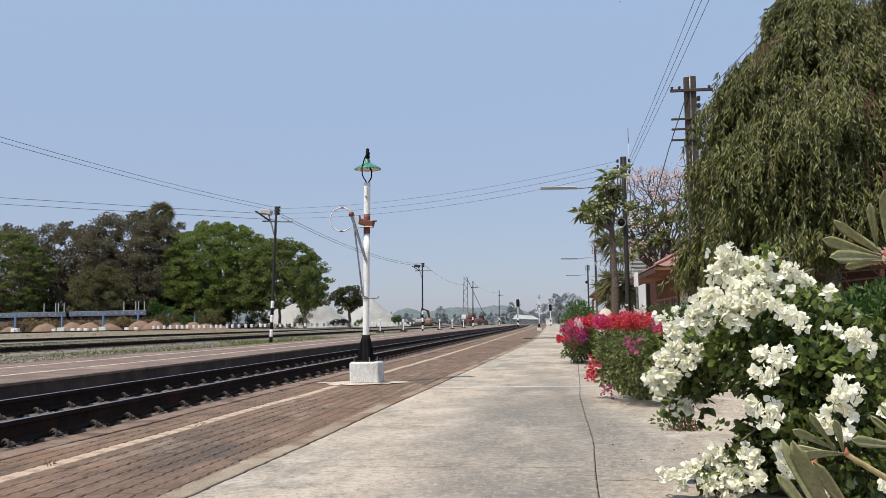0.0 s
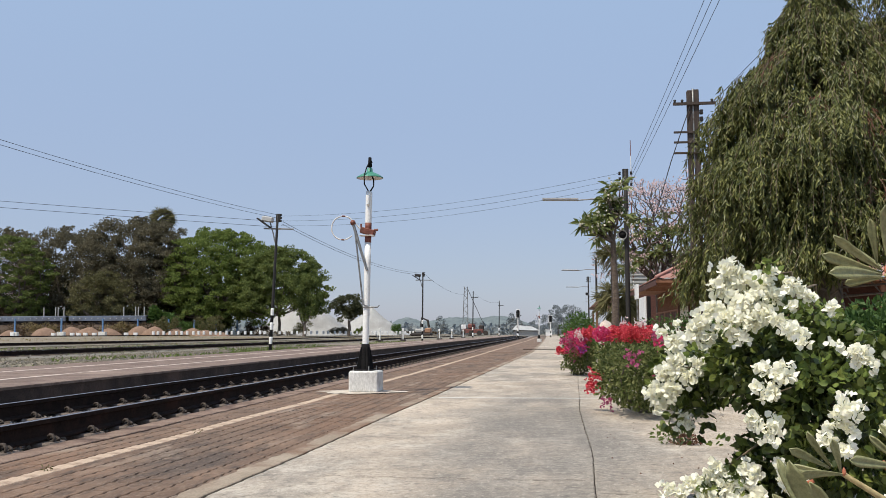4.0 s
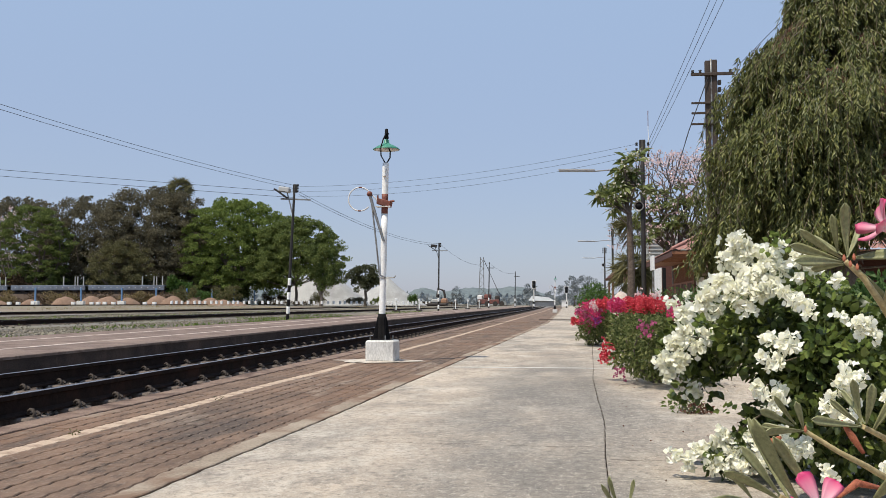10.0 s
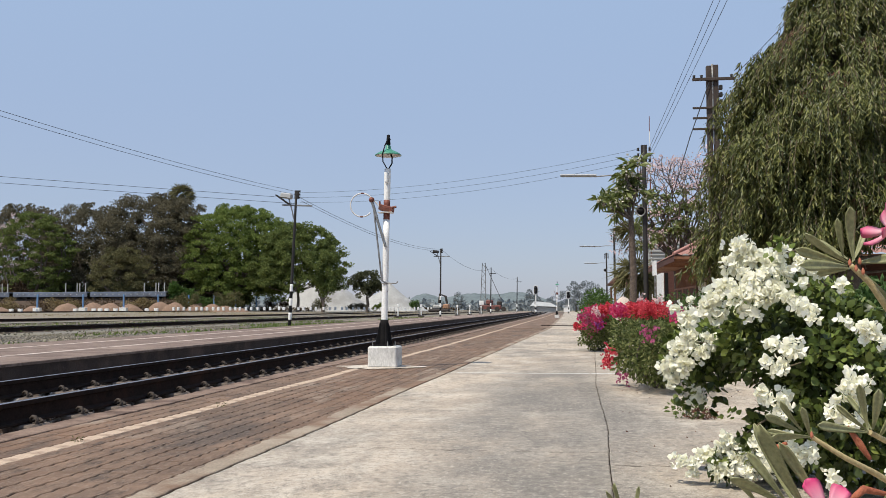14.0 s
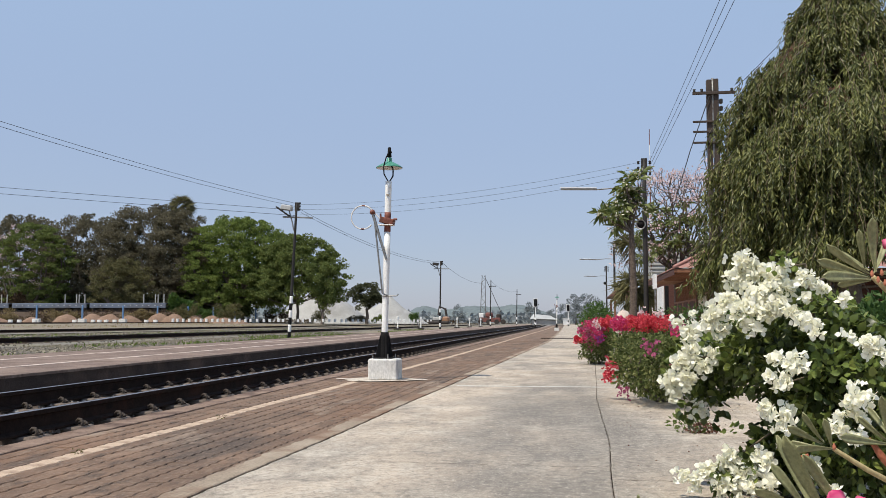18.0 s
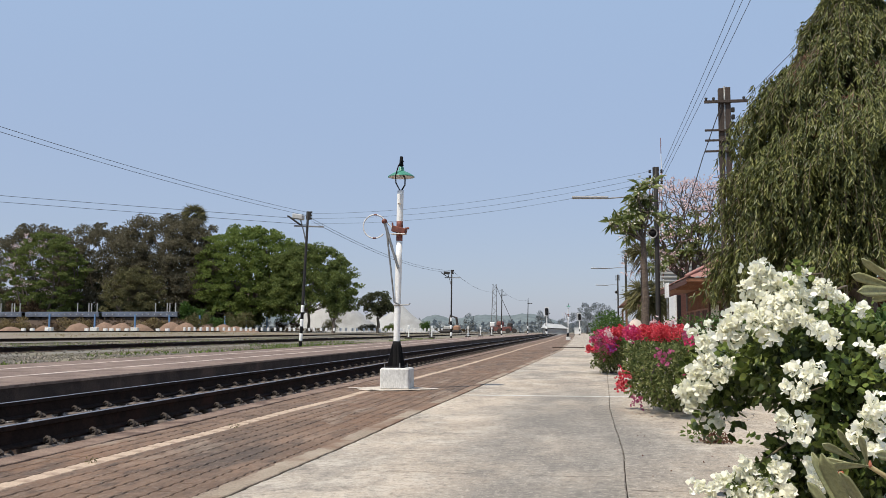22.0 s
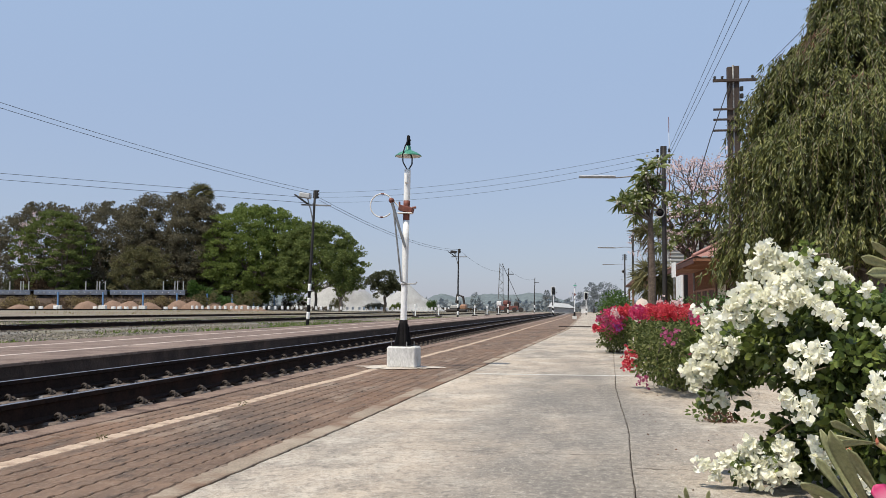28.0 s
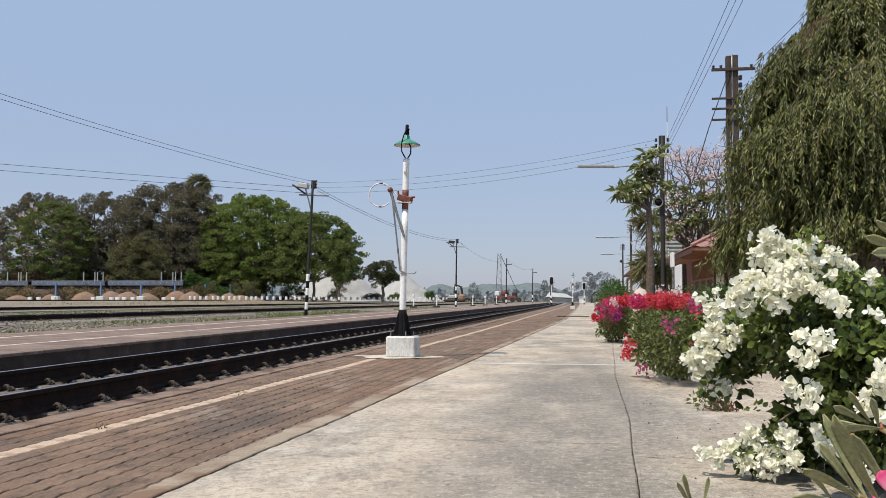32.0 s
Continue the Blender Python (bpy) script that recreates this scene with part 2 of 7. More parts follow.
M["rail"] = surface("rusty_oiled_rail", (0.012, 0.008, 0.007), (0.028, 0.017, 0.013), 9, 0.9, 0.0, dirt=(0.05, 0.024, 0.016), dirt_scale=2.5, dirt_at=(0.55, 0.75), spec=0.12)
M["rail_top"] = surface("polished_rail_head", (0.22, 0.215, 0.23), (0.34, 0.33, 0.35), 30, 0.42, 0.85, bump=0.05)
M["clip"] = surface("rusty_spring_clip", (0.036, 0.029, 0.025), (0.085, 0.070, 0.060), 30, 0.85, 0.0, spec=0.2)
# near-black reddish base with lighter brown blotches
M["wall"] = surface("dark_platform_wall", (0.030, 0.020, 0.016), (0.055, 0.038, 0.03), 3, 0.95, dirt=(0.10, 0.065, 0.05), dirt_scale=1.6, dirt_at=(0.52, 0.7), bump=0.6, dist=0.02)
M["earth"] = surface("dry_yard_earth", (0.16, 0.125, 0.092), (0.25, 0.205, 0.158), 0.5, 1.0, dirt=(0.22, 0.195, 0.13), dirt_scale=0.12, dirt_at=(0.45, 0.6), fine=14)
M["midtop"] = surface("dusty_platform_paving", (0.115, 0.078, 0.062), (0.235, 0.172, 0.138), 3.0, 0.95, dirt=(0.27, 0.2, 0.16), dirt_scale=0.7, dirt_at=(0.52, 0.68), fine=32, bump=0.5)
M["line"] = surface("faded_platform_line", (0.56, 0.45, 0.385), (0.68, 0.57, 0.50), 8, 0.9, dirt=(0.25, 0.18, 0.145), dirt_scale=2.0, dirt_at=(0.53, 0.68))
M["whitepost"] = surface("chipped_white_paint", (0.86, 0.85, 0.81), (0.91, 0.90, 0.86), 5, 0.6, dirt=(0.30, 0.25, 0.20), dirt_scale=9.0, dirt_at=(0.66, 0.70), bump=0.1)
M["whiteblock"] = surface("whitewashed_concrete", (0.62, 0.61, 0.57), (0.72, 0.71, 0.68), 7, 0.9, dirt=(0.36, 0.34, 0.31), dirt_scale=6, dirt_at=(0.52, 0.72), stretch=(1, 1, 0.35), bump=0.5)
M["black"] = surface("black_paint", (0.010, 0.010, 0.011), (0.018, 0.017, 0.017), 6, 0.9, bump=0.1, spec=0.1)
M["maroon"] = surface("maroon_rust_paint", (0.16, 0.045, 0.03), (0.22, 0.075, 0.05), 12, 0.6, dirt=(0.10, 0.04, 0.025), dirt_scale=8)
M["greenlamp"] = surface("green_enamel", (0.05, 0.24, 0.155), (0.075, 0.30, 0.205), 6, 0.45, bump=0.05, dirt=(0.04, 0.13, 0.09), dirt_scale=6)
M["greysteel"] = surface("galvanised_steel", (0.22, 0.22, 0.22), (0.32, 0.32, 0.31), 20, 0.5, 0.6, dirt=(0.12, 0.09, 0.07), dirt_scale=6)
M["hoop"] = surface("white_wrapped_cane", (0.62, 0.60, 0.57), (0.7, 0.68, 0.66), 30, 0.7)
M["darkpole"] = surface("tarred_pole", (0.016, 0.015, 0.015), (0.03, 0.027, 0.025), 4, 0.7)
M["oldpole"] = surface("weathered_dark_timber", (0.04, 0.03, 0.026), (0.075, 0.056, 0.046), 4, 0.85, stretch=(3, 3, 0.4), fine=30)
M["cable"] = surface("black_cable", (0.02, 0.02, 0.022), (0.035, 0.035, 0.04), 3, 0.6, bump=0)
M["white"] = surface("plain_white_paint", (0.74, 0.73, 0.71), (0.8, 0.79, 0.77), 2, 0.6, dirt=(0.5, 0.46, 0.41), dirt_scale=1.5, dirt_at=(0.6, 0.8), bump=0.08)
M["lampglass"] = surface("lamp_cover", (0.42, 0.42, 0.41), (0.5, 0.5, 0.49), 4, 0.3, bump=0)
M["rooftile"] = surface("faded_red_roof_tile", (0.33, 0.165, 0.135), (0.42, 0.225, 0.19), 4, 0.85, dirt=(0.22, 0.13, 0.11), dirt_scale=1.2, vary=0.25)
M["wood"] = surface("brown_stained_wood", (0.20, 0.085, 0.045), (0.28, 0.13, 0.07), 4, 0.7, stretch=(1, 1, 5), fine=40)
M["wooddark"] = surface("dark_red_wood", (0.06, 0.022, 0.016), (0.10, 0.038, 0.026), 4, 0.75, stretch=(1, 1, 5), fine=40)
M["soffit"] = surface("brown_slatted_soffit", (0.20, 0.092, 0.048), (0.28, 0.135, 0.075), 3, 0.75, stretch=(4, 1, 1))
M["paper"] = surface("cream_notice_paper", (0.62, 0.55, 0.42), (0.68, 0.62, 0.5), 6, 0.9, bump=0)
M["glass"] = surface("dark_window_pane", (0.02, 0.022, 0.025), (0.03, 0.032, 0.035), 1, 0.08, bump=0, spec=0.6)
M["stone"] = surface("pale_stone", (0.55, 0.45, 0.38), (0.66, 0.56, 0.48), 3, 0.9)
M["bark"] = surface("grey_brown_bark", (0.10, 0.08, 0.065), (0.17, 0.14, 0.115), 8, 0.95, stretch=(3, 3, 0.6), fine=40, bump=0.6)
M["barkgrey"] = surface("smooth_grey_bark", (0.085, 0.068, 0.056), (0.14, 0.115, 0.095), 8, 0.9, fine=30)
M["twig"] = surface("thin_twig", (0.12, 0.09, 0.06), (0.2, 0.16, 0.10), 30, 0.9, bump=0)
M["sand"] = surface("reddish_sand", (0.20, 0.128, 0.09), (0.27, 0.18, 0.128), 1.2, 1.0, fine=12, dirt=(0.16, 0.105, 0.075), dirt_scale=0.5)
M["gravel"] = surface("pale_gravel_heap", (0.33, 0.325, 0.31), (0.42, 0.415, 0.395), 0.4, 1.0, fine=6, dirt=(0.26, 0.25, 0.235), dirt_scale=0.12, bump=0.3)
M["wagon"] = surface("blue_grey_wagon_paint", (0.125, 0.155, 0.21), (0.17, 0.20, 0.26), 0.6, 0.6, dirt=(0.08, 0.075, 0.075), dirt_scale=0.4)
M["bluepost"] = surface("blue_painted_steel", (0.09, 0.19, 0.36), (0.14, 0.25, 0.42), 2, 0.6)
M["darksteel"] = surface("dark_bogie_steel", (0.03, 0.026, 0.024), (0.055, 0.045, 0.04), 2, 0.8)
M["redmachine"] = surface("red_machine_paint", (0.15, 0.05, 0.042), (0.22, 0.085, 0.07), 2, 0.7, dirt=(0.07, 0.05, 0.045), dirt_scale=1.5)
M["orangemachine"] = surface("orange_machine_paint", (0.30, 0.15, 0.09), (0.35, 0.2, 0.12), 1, 0.5)
# hill tones carry the blue-grey of the air in front of them
M["hill"] = surface("haze_tinted_wooded_hill", (0.115, 0.142, 0.15), (0.15, 0.178, 0.18), 0.05, 1.0, fine=0.15, bump=0)
M["sheet"] = surface("pale_sheet_roof", (0.36, 0.36, 0.345), (0.46, 0.46, 0.44), 0.4, 0.6, bump=0)
# brown soil, darkened to hold the wagons' shadow in its colour
M["soil"] = surface("wagon_shadow_soil", (0.055, 0.038, 0.028), (0.095, 0.068, 0.05), 9, 1.0)
M["darkbird"] = surface("dark_feather", (0.02, 0.02, 0.022), (0.035, 0.033, 0.032), 20, 0.8, bump=0)
# leaves and petals
M["mast_leaf"] = foliage("drooping_mast_leaf", [(0.042, 0.052, 0.014), (0.076, 0.090, 0.022), (0.118, 0.132, 0.033), (0.165, 0.175, 0.047), (0.25, 0.245, 0.085)], 0.45, 0.20, 0.42)
M["dead_leaf"] = foliage("dry_reddish_leaf", [(0.11, 0.050, 0.032), (0.19, 0.085, 0.055), (0.14, 0.10, 0.07)], 0.8, 0.15)
M["bush_leaf"] = foliage("bougainvillea_leaf", [(0.034, 0.048, 0.012), (0.064, 0.092, 0.019), (0.115, 0.155, 0.032), (0.21, 0.245, 0.058)], 0.42, 0.20, 0.5)
M["lime_leaf"] = foliage("young_lime_leaf", [(0.13, 0.185, 0.04), (0.22, 0.28, 0.065)], 0.5, 0.4)
M["white_bract"] = foliage("white_bract", [(0.90, 0.885, 0.71), (0.95, 0.94, 0.82), (0.96, 0.955, 0.87)], 0.75, 0.34, 0.15)
M["red_bract"] = foliage("red_bract", [(0.5, 0.04, 0.06), (0.68, 0.07, 0.10), (0.72, 0.14, 0.16)], 0.6, 0.35, 0.2)
M["magenta_bract"] = foliage("magenta_bract", [(0.50, 0.035, 0.11), (0.66, 0.06, 0.17), (0.60, 0.10, 0.26)], 0.6, 0.35, 0.2)
M["purple_bract"] = foliage("purple_bract", [(0.36, 0.07, 0.36), (0.46, 0.12, 0.44)], 0.6, 0.35, 0.2)
M["pink_bract"] = foliage("faded_pink_bract", [(0.45, 0.09, 0.2), (0.55, 0.16, 0.28)], 0.6, 0.35, 0.2)
M["cream_bract"] = foliage("cream_white_blossom", [(0.82, 0.76, 0.62), (0.88, 0.84, 0.74)], 0.6, 0.3, 0.2)
M["pale_bract"] = foliage("pale_pink_blossom", [(0.7, 0.5, 0.5), (0.8, 0.68, 0.66)], 0.6, 0.3, 0.2)
M["dull_leaf"] = foliage("dull_bush_leaf", [(0.05, 0.068, 0.020), (0.115, 0.142, 0.042), (0.24, 0.25, 0.095)], 0.65, 0.35, 0.2)
M["fern_leaf"] = foliage("feathery_green_leaf", [(0.045, 0.09, 0.025), (0.075, 0.135, 0.035), (0.11, 0.19, 0.05)], 0.6, 0.3)
M["fresh_leaf"] = foliage("bright_green_leaf", [(0.05, 0.10, 0.022), (0.08, 0.145, 0.03), (0.11, 0.19, 0.045)], 0.5, 0.3)
M["plum_leaf"] = foliage("frangipani_leaf", [(0.085, 0.112, 0.03), (0.14, 0.172, 0.046), (0.22, 0.25, 0.08)], 0.4, 0.35, 0.5)
M["rain_leaf"] = foliage("rain_tree_leaf", [(0.105, 0.145, 0.036), (0.17, 0.222, 0.056), (0.25, 0.31, 0.085)], 0.7, 0.42, 0.2)
# the small tree's dark leaf; in thickets it paints tree shade, greyed for haze
M["rain_leaf_dark"] = foliage("dark_and_shaded_leaf", [(0.062, 0.070, 0.040), (0.095, 0.104, 0.055), (0.140, 0.150, 0.075)], 0.7, 0.3, 0.2)
M["dusty_leaf"] = foliage("dusty_olive_leaf", [(0.098, 0.088, 0.060), (0.148, 0.134, 0.088), (0.225, 0.200, 0.132)], 0.85, 0.35, 0.15)
M["olive_leaf"] = foliage("dry_olive_leaf", [(0.092, 0.090, 0.042), (0.140, 0.132, 0.058), (0.20, 0.182, 0.085)], 0.8, 0.2, 0.2)
M["straw"] = foliage("dry_straw_grass", [(0.24, 0.18, 0.09), (0.32, 0.25, 0.13), (0.17, 0.15, 0.06)], 0.9, 0.2, 0.2)
M["brush"] = foliage("dry_brown_brush", [(0.045, 0.032, 0.02), (0.085, 0.055, 0.032), (0.16, 0.115, 0.065)], 0.9, 0.15, 0.15)
M["grass"] = foliage("low_weed_leaf", [(0.085, 0.125, 0.03), (0.125, 0.175, 0.045), (0.19, 0.225, 0.07)], 0.7, 0.3, 0.2)
# pale blue-grey tones: distance haze is mixed into the leaf colour
M["haze_leaf"] = foliage("haze_tinted_foliage", [(0.20, 0.225, 0.235), (0.24, 0.265, 0.275), (0.28, 0.305, 0.31)], 0.95, 0.3, 0.05)
M["adenium_leaf"] = surface("leathery_green_leaf", (0.20, 0.205, 0.092), (0.275, 0.275, 0.135), 40, 0.42, bump=0.1, fine=300, spec=0.5)
M["adenium_stem"] = surface("olive_stem", (0.34, 0.26, 0.12), (0.45, 0.36, 0.18), 60, 0.6, bump=0.2, fine=300)
M["adenium_bud"] = surface("reddish_bud", (0.36, 0.11, 0.06), (0.45, 0.16, 0.09), 60, 0.6, bump=0.1, fine=300)
M["wilted"] = surface("wilted_orange_petal", (0.30, 0.085, 0.045), (0.42, 0.14, 0.07), 50, 0.8, bump=0.4, fine=250)


def petal_pink():
    m = bpy.data.materials.new("pink_petal")
    n, l, p = nodes_of(m)
    tc = n.new("ShaderNodeTexCoord")
    sx = n.new("ShaderNodeSeparateXYZ")
    l.new(tc.outputs["Object"], sx.inputs[0])
    ln = n.new("ShaderNodeVectorMath")
    ln.operation = "LENGTH"
    l.new(tc.outputs["Object"], ln.inputs[0])
    c = mix_rgb(n, l, ramp(n, l, ln.outputs["Value"], 0.004, 0.022), (0.86, 0.62, 0.66), (0.72, 0.06, 0.22))
    c = mix_rgb(n, l, ramp(n, l, noise_of(n, l, 120, 3), 0.4, 0.7, 0, 0.35), c, (0.84, 0.30, 0.42))
    l.new(c, p.inputs["Base Color"])
    p.inputs["Roughness"].default_value = 0.55
    tr = n.new("ShaderNodeBsdfTranslucent")
    l.new(c, tr.inputs[0])
    mx = n.new("ShaderNodeMixShader")
    mx.inputs[0].default_value = 0.35
    l.new(p.outputs[0], mx.inputs[1])
    l.new(tr.outputs[0], mx.inputs[2])
    l.new(mx.outputs[0], n["Material Output"].inputs[0])
    return m


M["petal"] = petal_pink()


# ---- building helpers ----
class Shape:
    """Collects the vertices and faces of one mesh."""

    def __init__(self):
        self.v, self.f = [], []

    def add(self, verts, faces):
        k = len(self.v)
        self.v += [tuple(p) for p in verts]
        self.f += [tuple(i + k for i in f) for f in faces]
        return self

    def box(self, x0, x1, y0, y1, z0, z1, b=0.0, m=None):
        """A box with its edges chamfered by b."""
        c = Vector(((x0 + x1) / 2, (y0 + y1) / 2, (z0 + z1) / 2))
        h = Vector(((x1 - x0) / 2, (y1 - y0) / 2, (z1 - z0) / 2))
        if b <= 0:
            vs = [(c.x + sx * h.x, c.y + sy * h.y, c.z + sz * h.z) for sx in (-1, 1) for sy in (-1, 1) for sz in (-1, 1)]
            fs = [(0, 1, 3, 2), (4, 6, 7, 5), (0, 4, 5, 1), (2, 3, 7, 6), (0, 2, 6, 4), (1, 5, 7, 3)]
        else:
            vs, idx = [], {}
            for sx in (-1, 1):
                for sy in (-1, 1):
                    for sz in (-1, 1):
                        for a in range(3):
                            q = [h.x - b, h.y - b, h.z - b]
                            q[a] += b
                            idx[(sx, sy, sz, a)] = len(vs)
                            vs.append((c.x + sx * q[0], c.y + sy * q[1], c.z + sz * q[2]))
            fs = []
            g = lambda s, a: idx[(*s, a)]
            for a in range(3):
                o, w = (a + 1) % 3, (a + 2) % 3
                for s in (-1, 1):
                    ring = []
                    for i, j in ((-1, -1), (1, -1), (1, 1), (-1, 1)):
                        t = [0, 0, 0]
                        t[a], t[o], t[w] = s, i, j
                        ring.append(g(t, a))
                    fs.append(ring if s > 0 else ring[::-1])
                for i in (-1, 1):
                    for j in (-1, 1):
                        t0, t1 = [0, 0, 0], [0, 0, 0]
                        t0[o], t0[w], t0[a] = i, j, -1
                        t1[o], t1[w], t1[a] = i, j, 1
                        q = [g(t0, o), g(t1, o), g(t1, w), g(t0, w)]
                        fs.append(q if i * j < 0 else q[::-1])
            for sx in (-1, 1):
                for sy in (-1, 1):
                    for sz in (-1, 1):
                        q = [idx[(sx, sy, sz, a)] for a in range(3)]
                        fs.append(q if sx * sy * sz > 0 else q[::-1])
        if m:
            vs = [m @ Vector(p) for p in vs]
        return self.add(vs, fs)

    def tube(self, pts, r, n=8, caps=True):
        """A round bar along points; r is one radius or one for each point."""
        pts = [Vector(p) for p in pts]
        rs = list(r) if isinstance(r, (list, tuple)) else [r] * len(pts)
        if caps:  # a ring close to each end keeps the shading even up to the caps
            for i, j, k in ((0, 1, 1), (len(pts), len(pts) - 1, len(pts))):
                u = min(0.2, 0.002 / max((pts[j] - pts[i if i == 0 else j - 1]).length, 1e-6))
                a, b = (0, 1) if i == 0 else (len(pts) - 1, len(pts) - 2)
                pts.insert(k if i == 0 else len(pts) - 1, pts[a].lerp(pts[b], u))
                rs.insert(k if i == 0 else len(rs) - 1, rs[a] + (rs[b] - rs[a]) * u)
        vs, fs, up = [], [], None
        for i, p in enumerate(pts):
            d = (pts[min(i + 1, len(pts) - 1)] - pts[max(i - 1, 0)]).normalized()
            if up is None:
                up = d.orthogonal().normalized()
            up = (up - d * up.dot(d))
            up = up.normalized() if up.length > 1e-6 else d.orthogonal().normalized()
            side = d.cross(up)
            for k in range(n):
                a = 2 * math.pi * k / n
                vs.append(p + (up * math.cos(a) + side * math.sin(a)) * rs[i])
        for i in range(len(pts) - 1):
            for k in range(n):
                fs.append((i * n + k, i * n + (k + 1) % n, (i + 1) * n + (k + 1) % n, (i + 1) * n + k))
        if caps:
            fs.append(tuple(range(n))[::-1])
            fs.append(tuple((len(pts) - 1) * n + k for k in range(n)))
        return self.add(vs, fs)

    def lathe(self, profile, n=20, c=(0, 0, 0)):
        """A turned form: profile rows of (radius, height)."""
        vs = [(c[0] + r * math.cos(2 * math.pi * k / n), c[1] + r * math.sin(2 * math.pi * k / n), c[2] + z) for r, z in profile for k in range(n)]
        fs = [(i * n + k, i * n + (k + 1) % n, (i + 1) * n + (k + 1) % n, (i + 1) * n + k) for i in range(len(profile) - 1) for k in range(n)]
        return self.add(vs, fs)

    def prism(self, outline, z0, z1):
        n = len(outline)
        vs = [(x, y, z0) for x, y in outline] + [(x, y, z1) for x, y in outline]
        fs = [tuple(range(n))[::-1], tuple(range(n, 2 * n))] + [(i, (i + 1) % n, n + (i + 1) % n, n + i) for i in range(n)]
        return self.add(vs, fs)

    def mesh(self, name, smooth=False):
        me = bpy.data.meshes.new(name)
        me.from_pydata(self.v, [], self.f)
        me.validate()
        if smooth:  # end caps stay flat
            me.polygons.foreach_set("use_smooth", [len(p.vertices) <= 4 for p in me.polygons])
        return me


def part(name, shape, material, parent=None, label="", smooth=False):
    """Links a shape (or a mesh) as one mesh object under a thing or a part."""
    me = shape if isinstance(shape, bpy.types.Mesh) else shape.mesh(name, smooth)
    if material is not None and not me.materials:
        me.materials.append(material)
    ob = new(name, me)
    if parent is not None:
        ob.parent = parent
    return tagged(ob, label, kind="stuff" if name in ("leaf_mass", "young_leaves", "blossom_head", "dead_leaves", "branchwork", "twigwork") else "")


def thing(name, x, y, z, label, category, group="", kind="", rz=0.0):
    ob = new(name)
    ob.empty_display_size = 0.1
    ob.matrix_basis = pose(x, y, z, 0, 0, rz)
    return tagged(ob, label, category, group, kind)


def arrays_mesh(name, verts, faces, material, smooth=False):
    """A mesh from numpy arrays: verts (n, 3), faces (m, k)."""
    me = bpy.data.meshes.new(name)
    k = faces.shape[1]
    me.vertices.add(len(verts))
    me.vertices.foreach_set("co", np.ascontiguousarray(verts, dtype=np.float32).ravel())
    me.loops.add(faces.size)
    me.loops.foreach_set("vertex_index", np.ascontiguousarray(faces, dtype=np.int32).ravel())
    me.polygons.add(len(faces))
    me.polygons.foreach_set("loop_start", np.arange(0, faces.size, k, dtype=np.int32))
    me.polygons.foreach_set("use_smooth", np.full(len(faces), smooth))
    me.update(calc_edges=True)
    me.materials.append(material)
    return me


def unit(a):
    return a / np.maximum(np.linalg.norm(a, axis=1, keepdims=True), 1e-9)


def leaf_arrays(rng, p, d, length, width, fold=0.25, shape=0.45, droop=0.0):
    """Leaves at p along d: four triangles each, folded along the midrib."""
    n = len(p)
    d = unit(d)
    r = unit(rng.normal(size=(n, 3)))
    side = unit(np.cross(d, r))
    nor = np.cross(side, d)
    length = np.broadcast_to(length, n)[:, None] * rng.uniform(0.75, 1.2, (n, 1))
    width = np.broadcast_to(width, n)[:, None] * rng.uniform(0.8, 1.2, (n, 1))
    mid = p + d * length * shape
    v = np.stack([p, mid + side * width / 2 + nor * width * fold, p + d * length - np.array([0, 0, 1]) * droop * length,
                  mid - side * width / 2 + nor * width * fold, mid], 1).reshape(-1, 3)
    base = np.arange(n)[:, None] * 5
    f = np.concatenate([base + np.array(q) for q in ((0, 1, 4), (1, 2, 4), (2, 3, 4), (3, 0, 4))], 0)
    return v, f


def leaves(name, rng, p, d, length, width, material, fold=0.25, shape=0.45, droop=0.0):
    v, f = leaf_arrays(rng, np.asarray(p, float), np.asarray(d, float), length, width, fold, shape, droop)
    return arrays_mesh(name, v, f, material)


def round_petals(name, rng, p, d, size, material, tip=1.02, broad=1.0):
    """Rounded papery bracts with a wavy rim: six triangles each."""
    n = len(p)
    d = unit(d)
    side = unit(np.cross(d, unit(rng.normal(size=(n, 3)))))
    nor = np.cross(side, d)
    s = size * rng.uniform(0.75, 1.2, (n, 1))
    rows = [p]
    for u, w in ((0.30, 0.46 * broad), (0.70, 0.38 * broad), (tip, 0.0), (0.70, -0.38 * broad), (0.30, -0.46 * broad)):
        rows.append(p + d * s * u + side * s * w + nor * s * rng.uniform(-0.08, 0.24, (n, 1)))
    rows.append(p + d * s * 0.52)
    v = np.stack(rows, 1).reshape(-1, 3)
    q = np.array([(i, (i + 1) % 6, 6) for i in range(6)])
    f = (np.arange(n)[:, None, None] * 7 + q).reshape(-1, 3)
    return arrays_mesh(name, v, f, material, True)


def in_ball(rng, n, c, r, shell=0.0):
    """Points in an ellipsoid; shell nearer 1 keeps them to its skin."""
    q = unit(rng.normal(size=(n, 3))) * (rng.uniform(shell ** 3, 1, (n, 1)) ** (1 / 3))
    return np.array(c) + q * np.array(r), q


def wave(y, k=0):
    """A small uneven wander along y."""
    return 0.5 * math.sin(0.9 * y + k) + 0.3 * math.sin(2.3 * y + 1.7 * k) + 0.2 * math.sin(5.1 * y + 0.6 * k)


# ---- ground and platforms ----
def drift(y):
    """How far the paving swings to the right along the platform."""
    return 0.018 * (min(max(y, -5), 20) - 5) + 0.007 * max(0, min(y, 90) - 20)


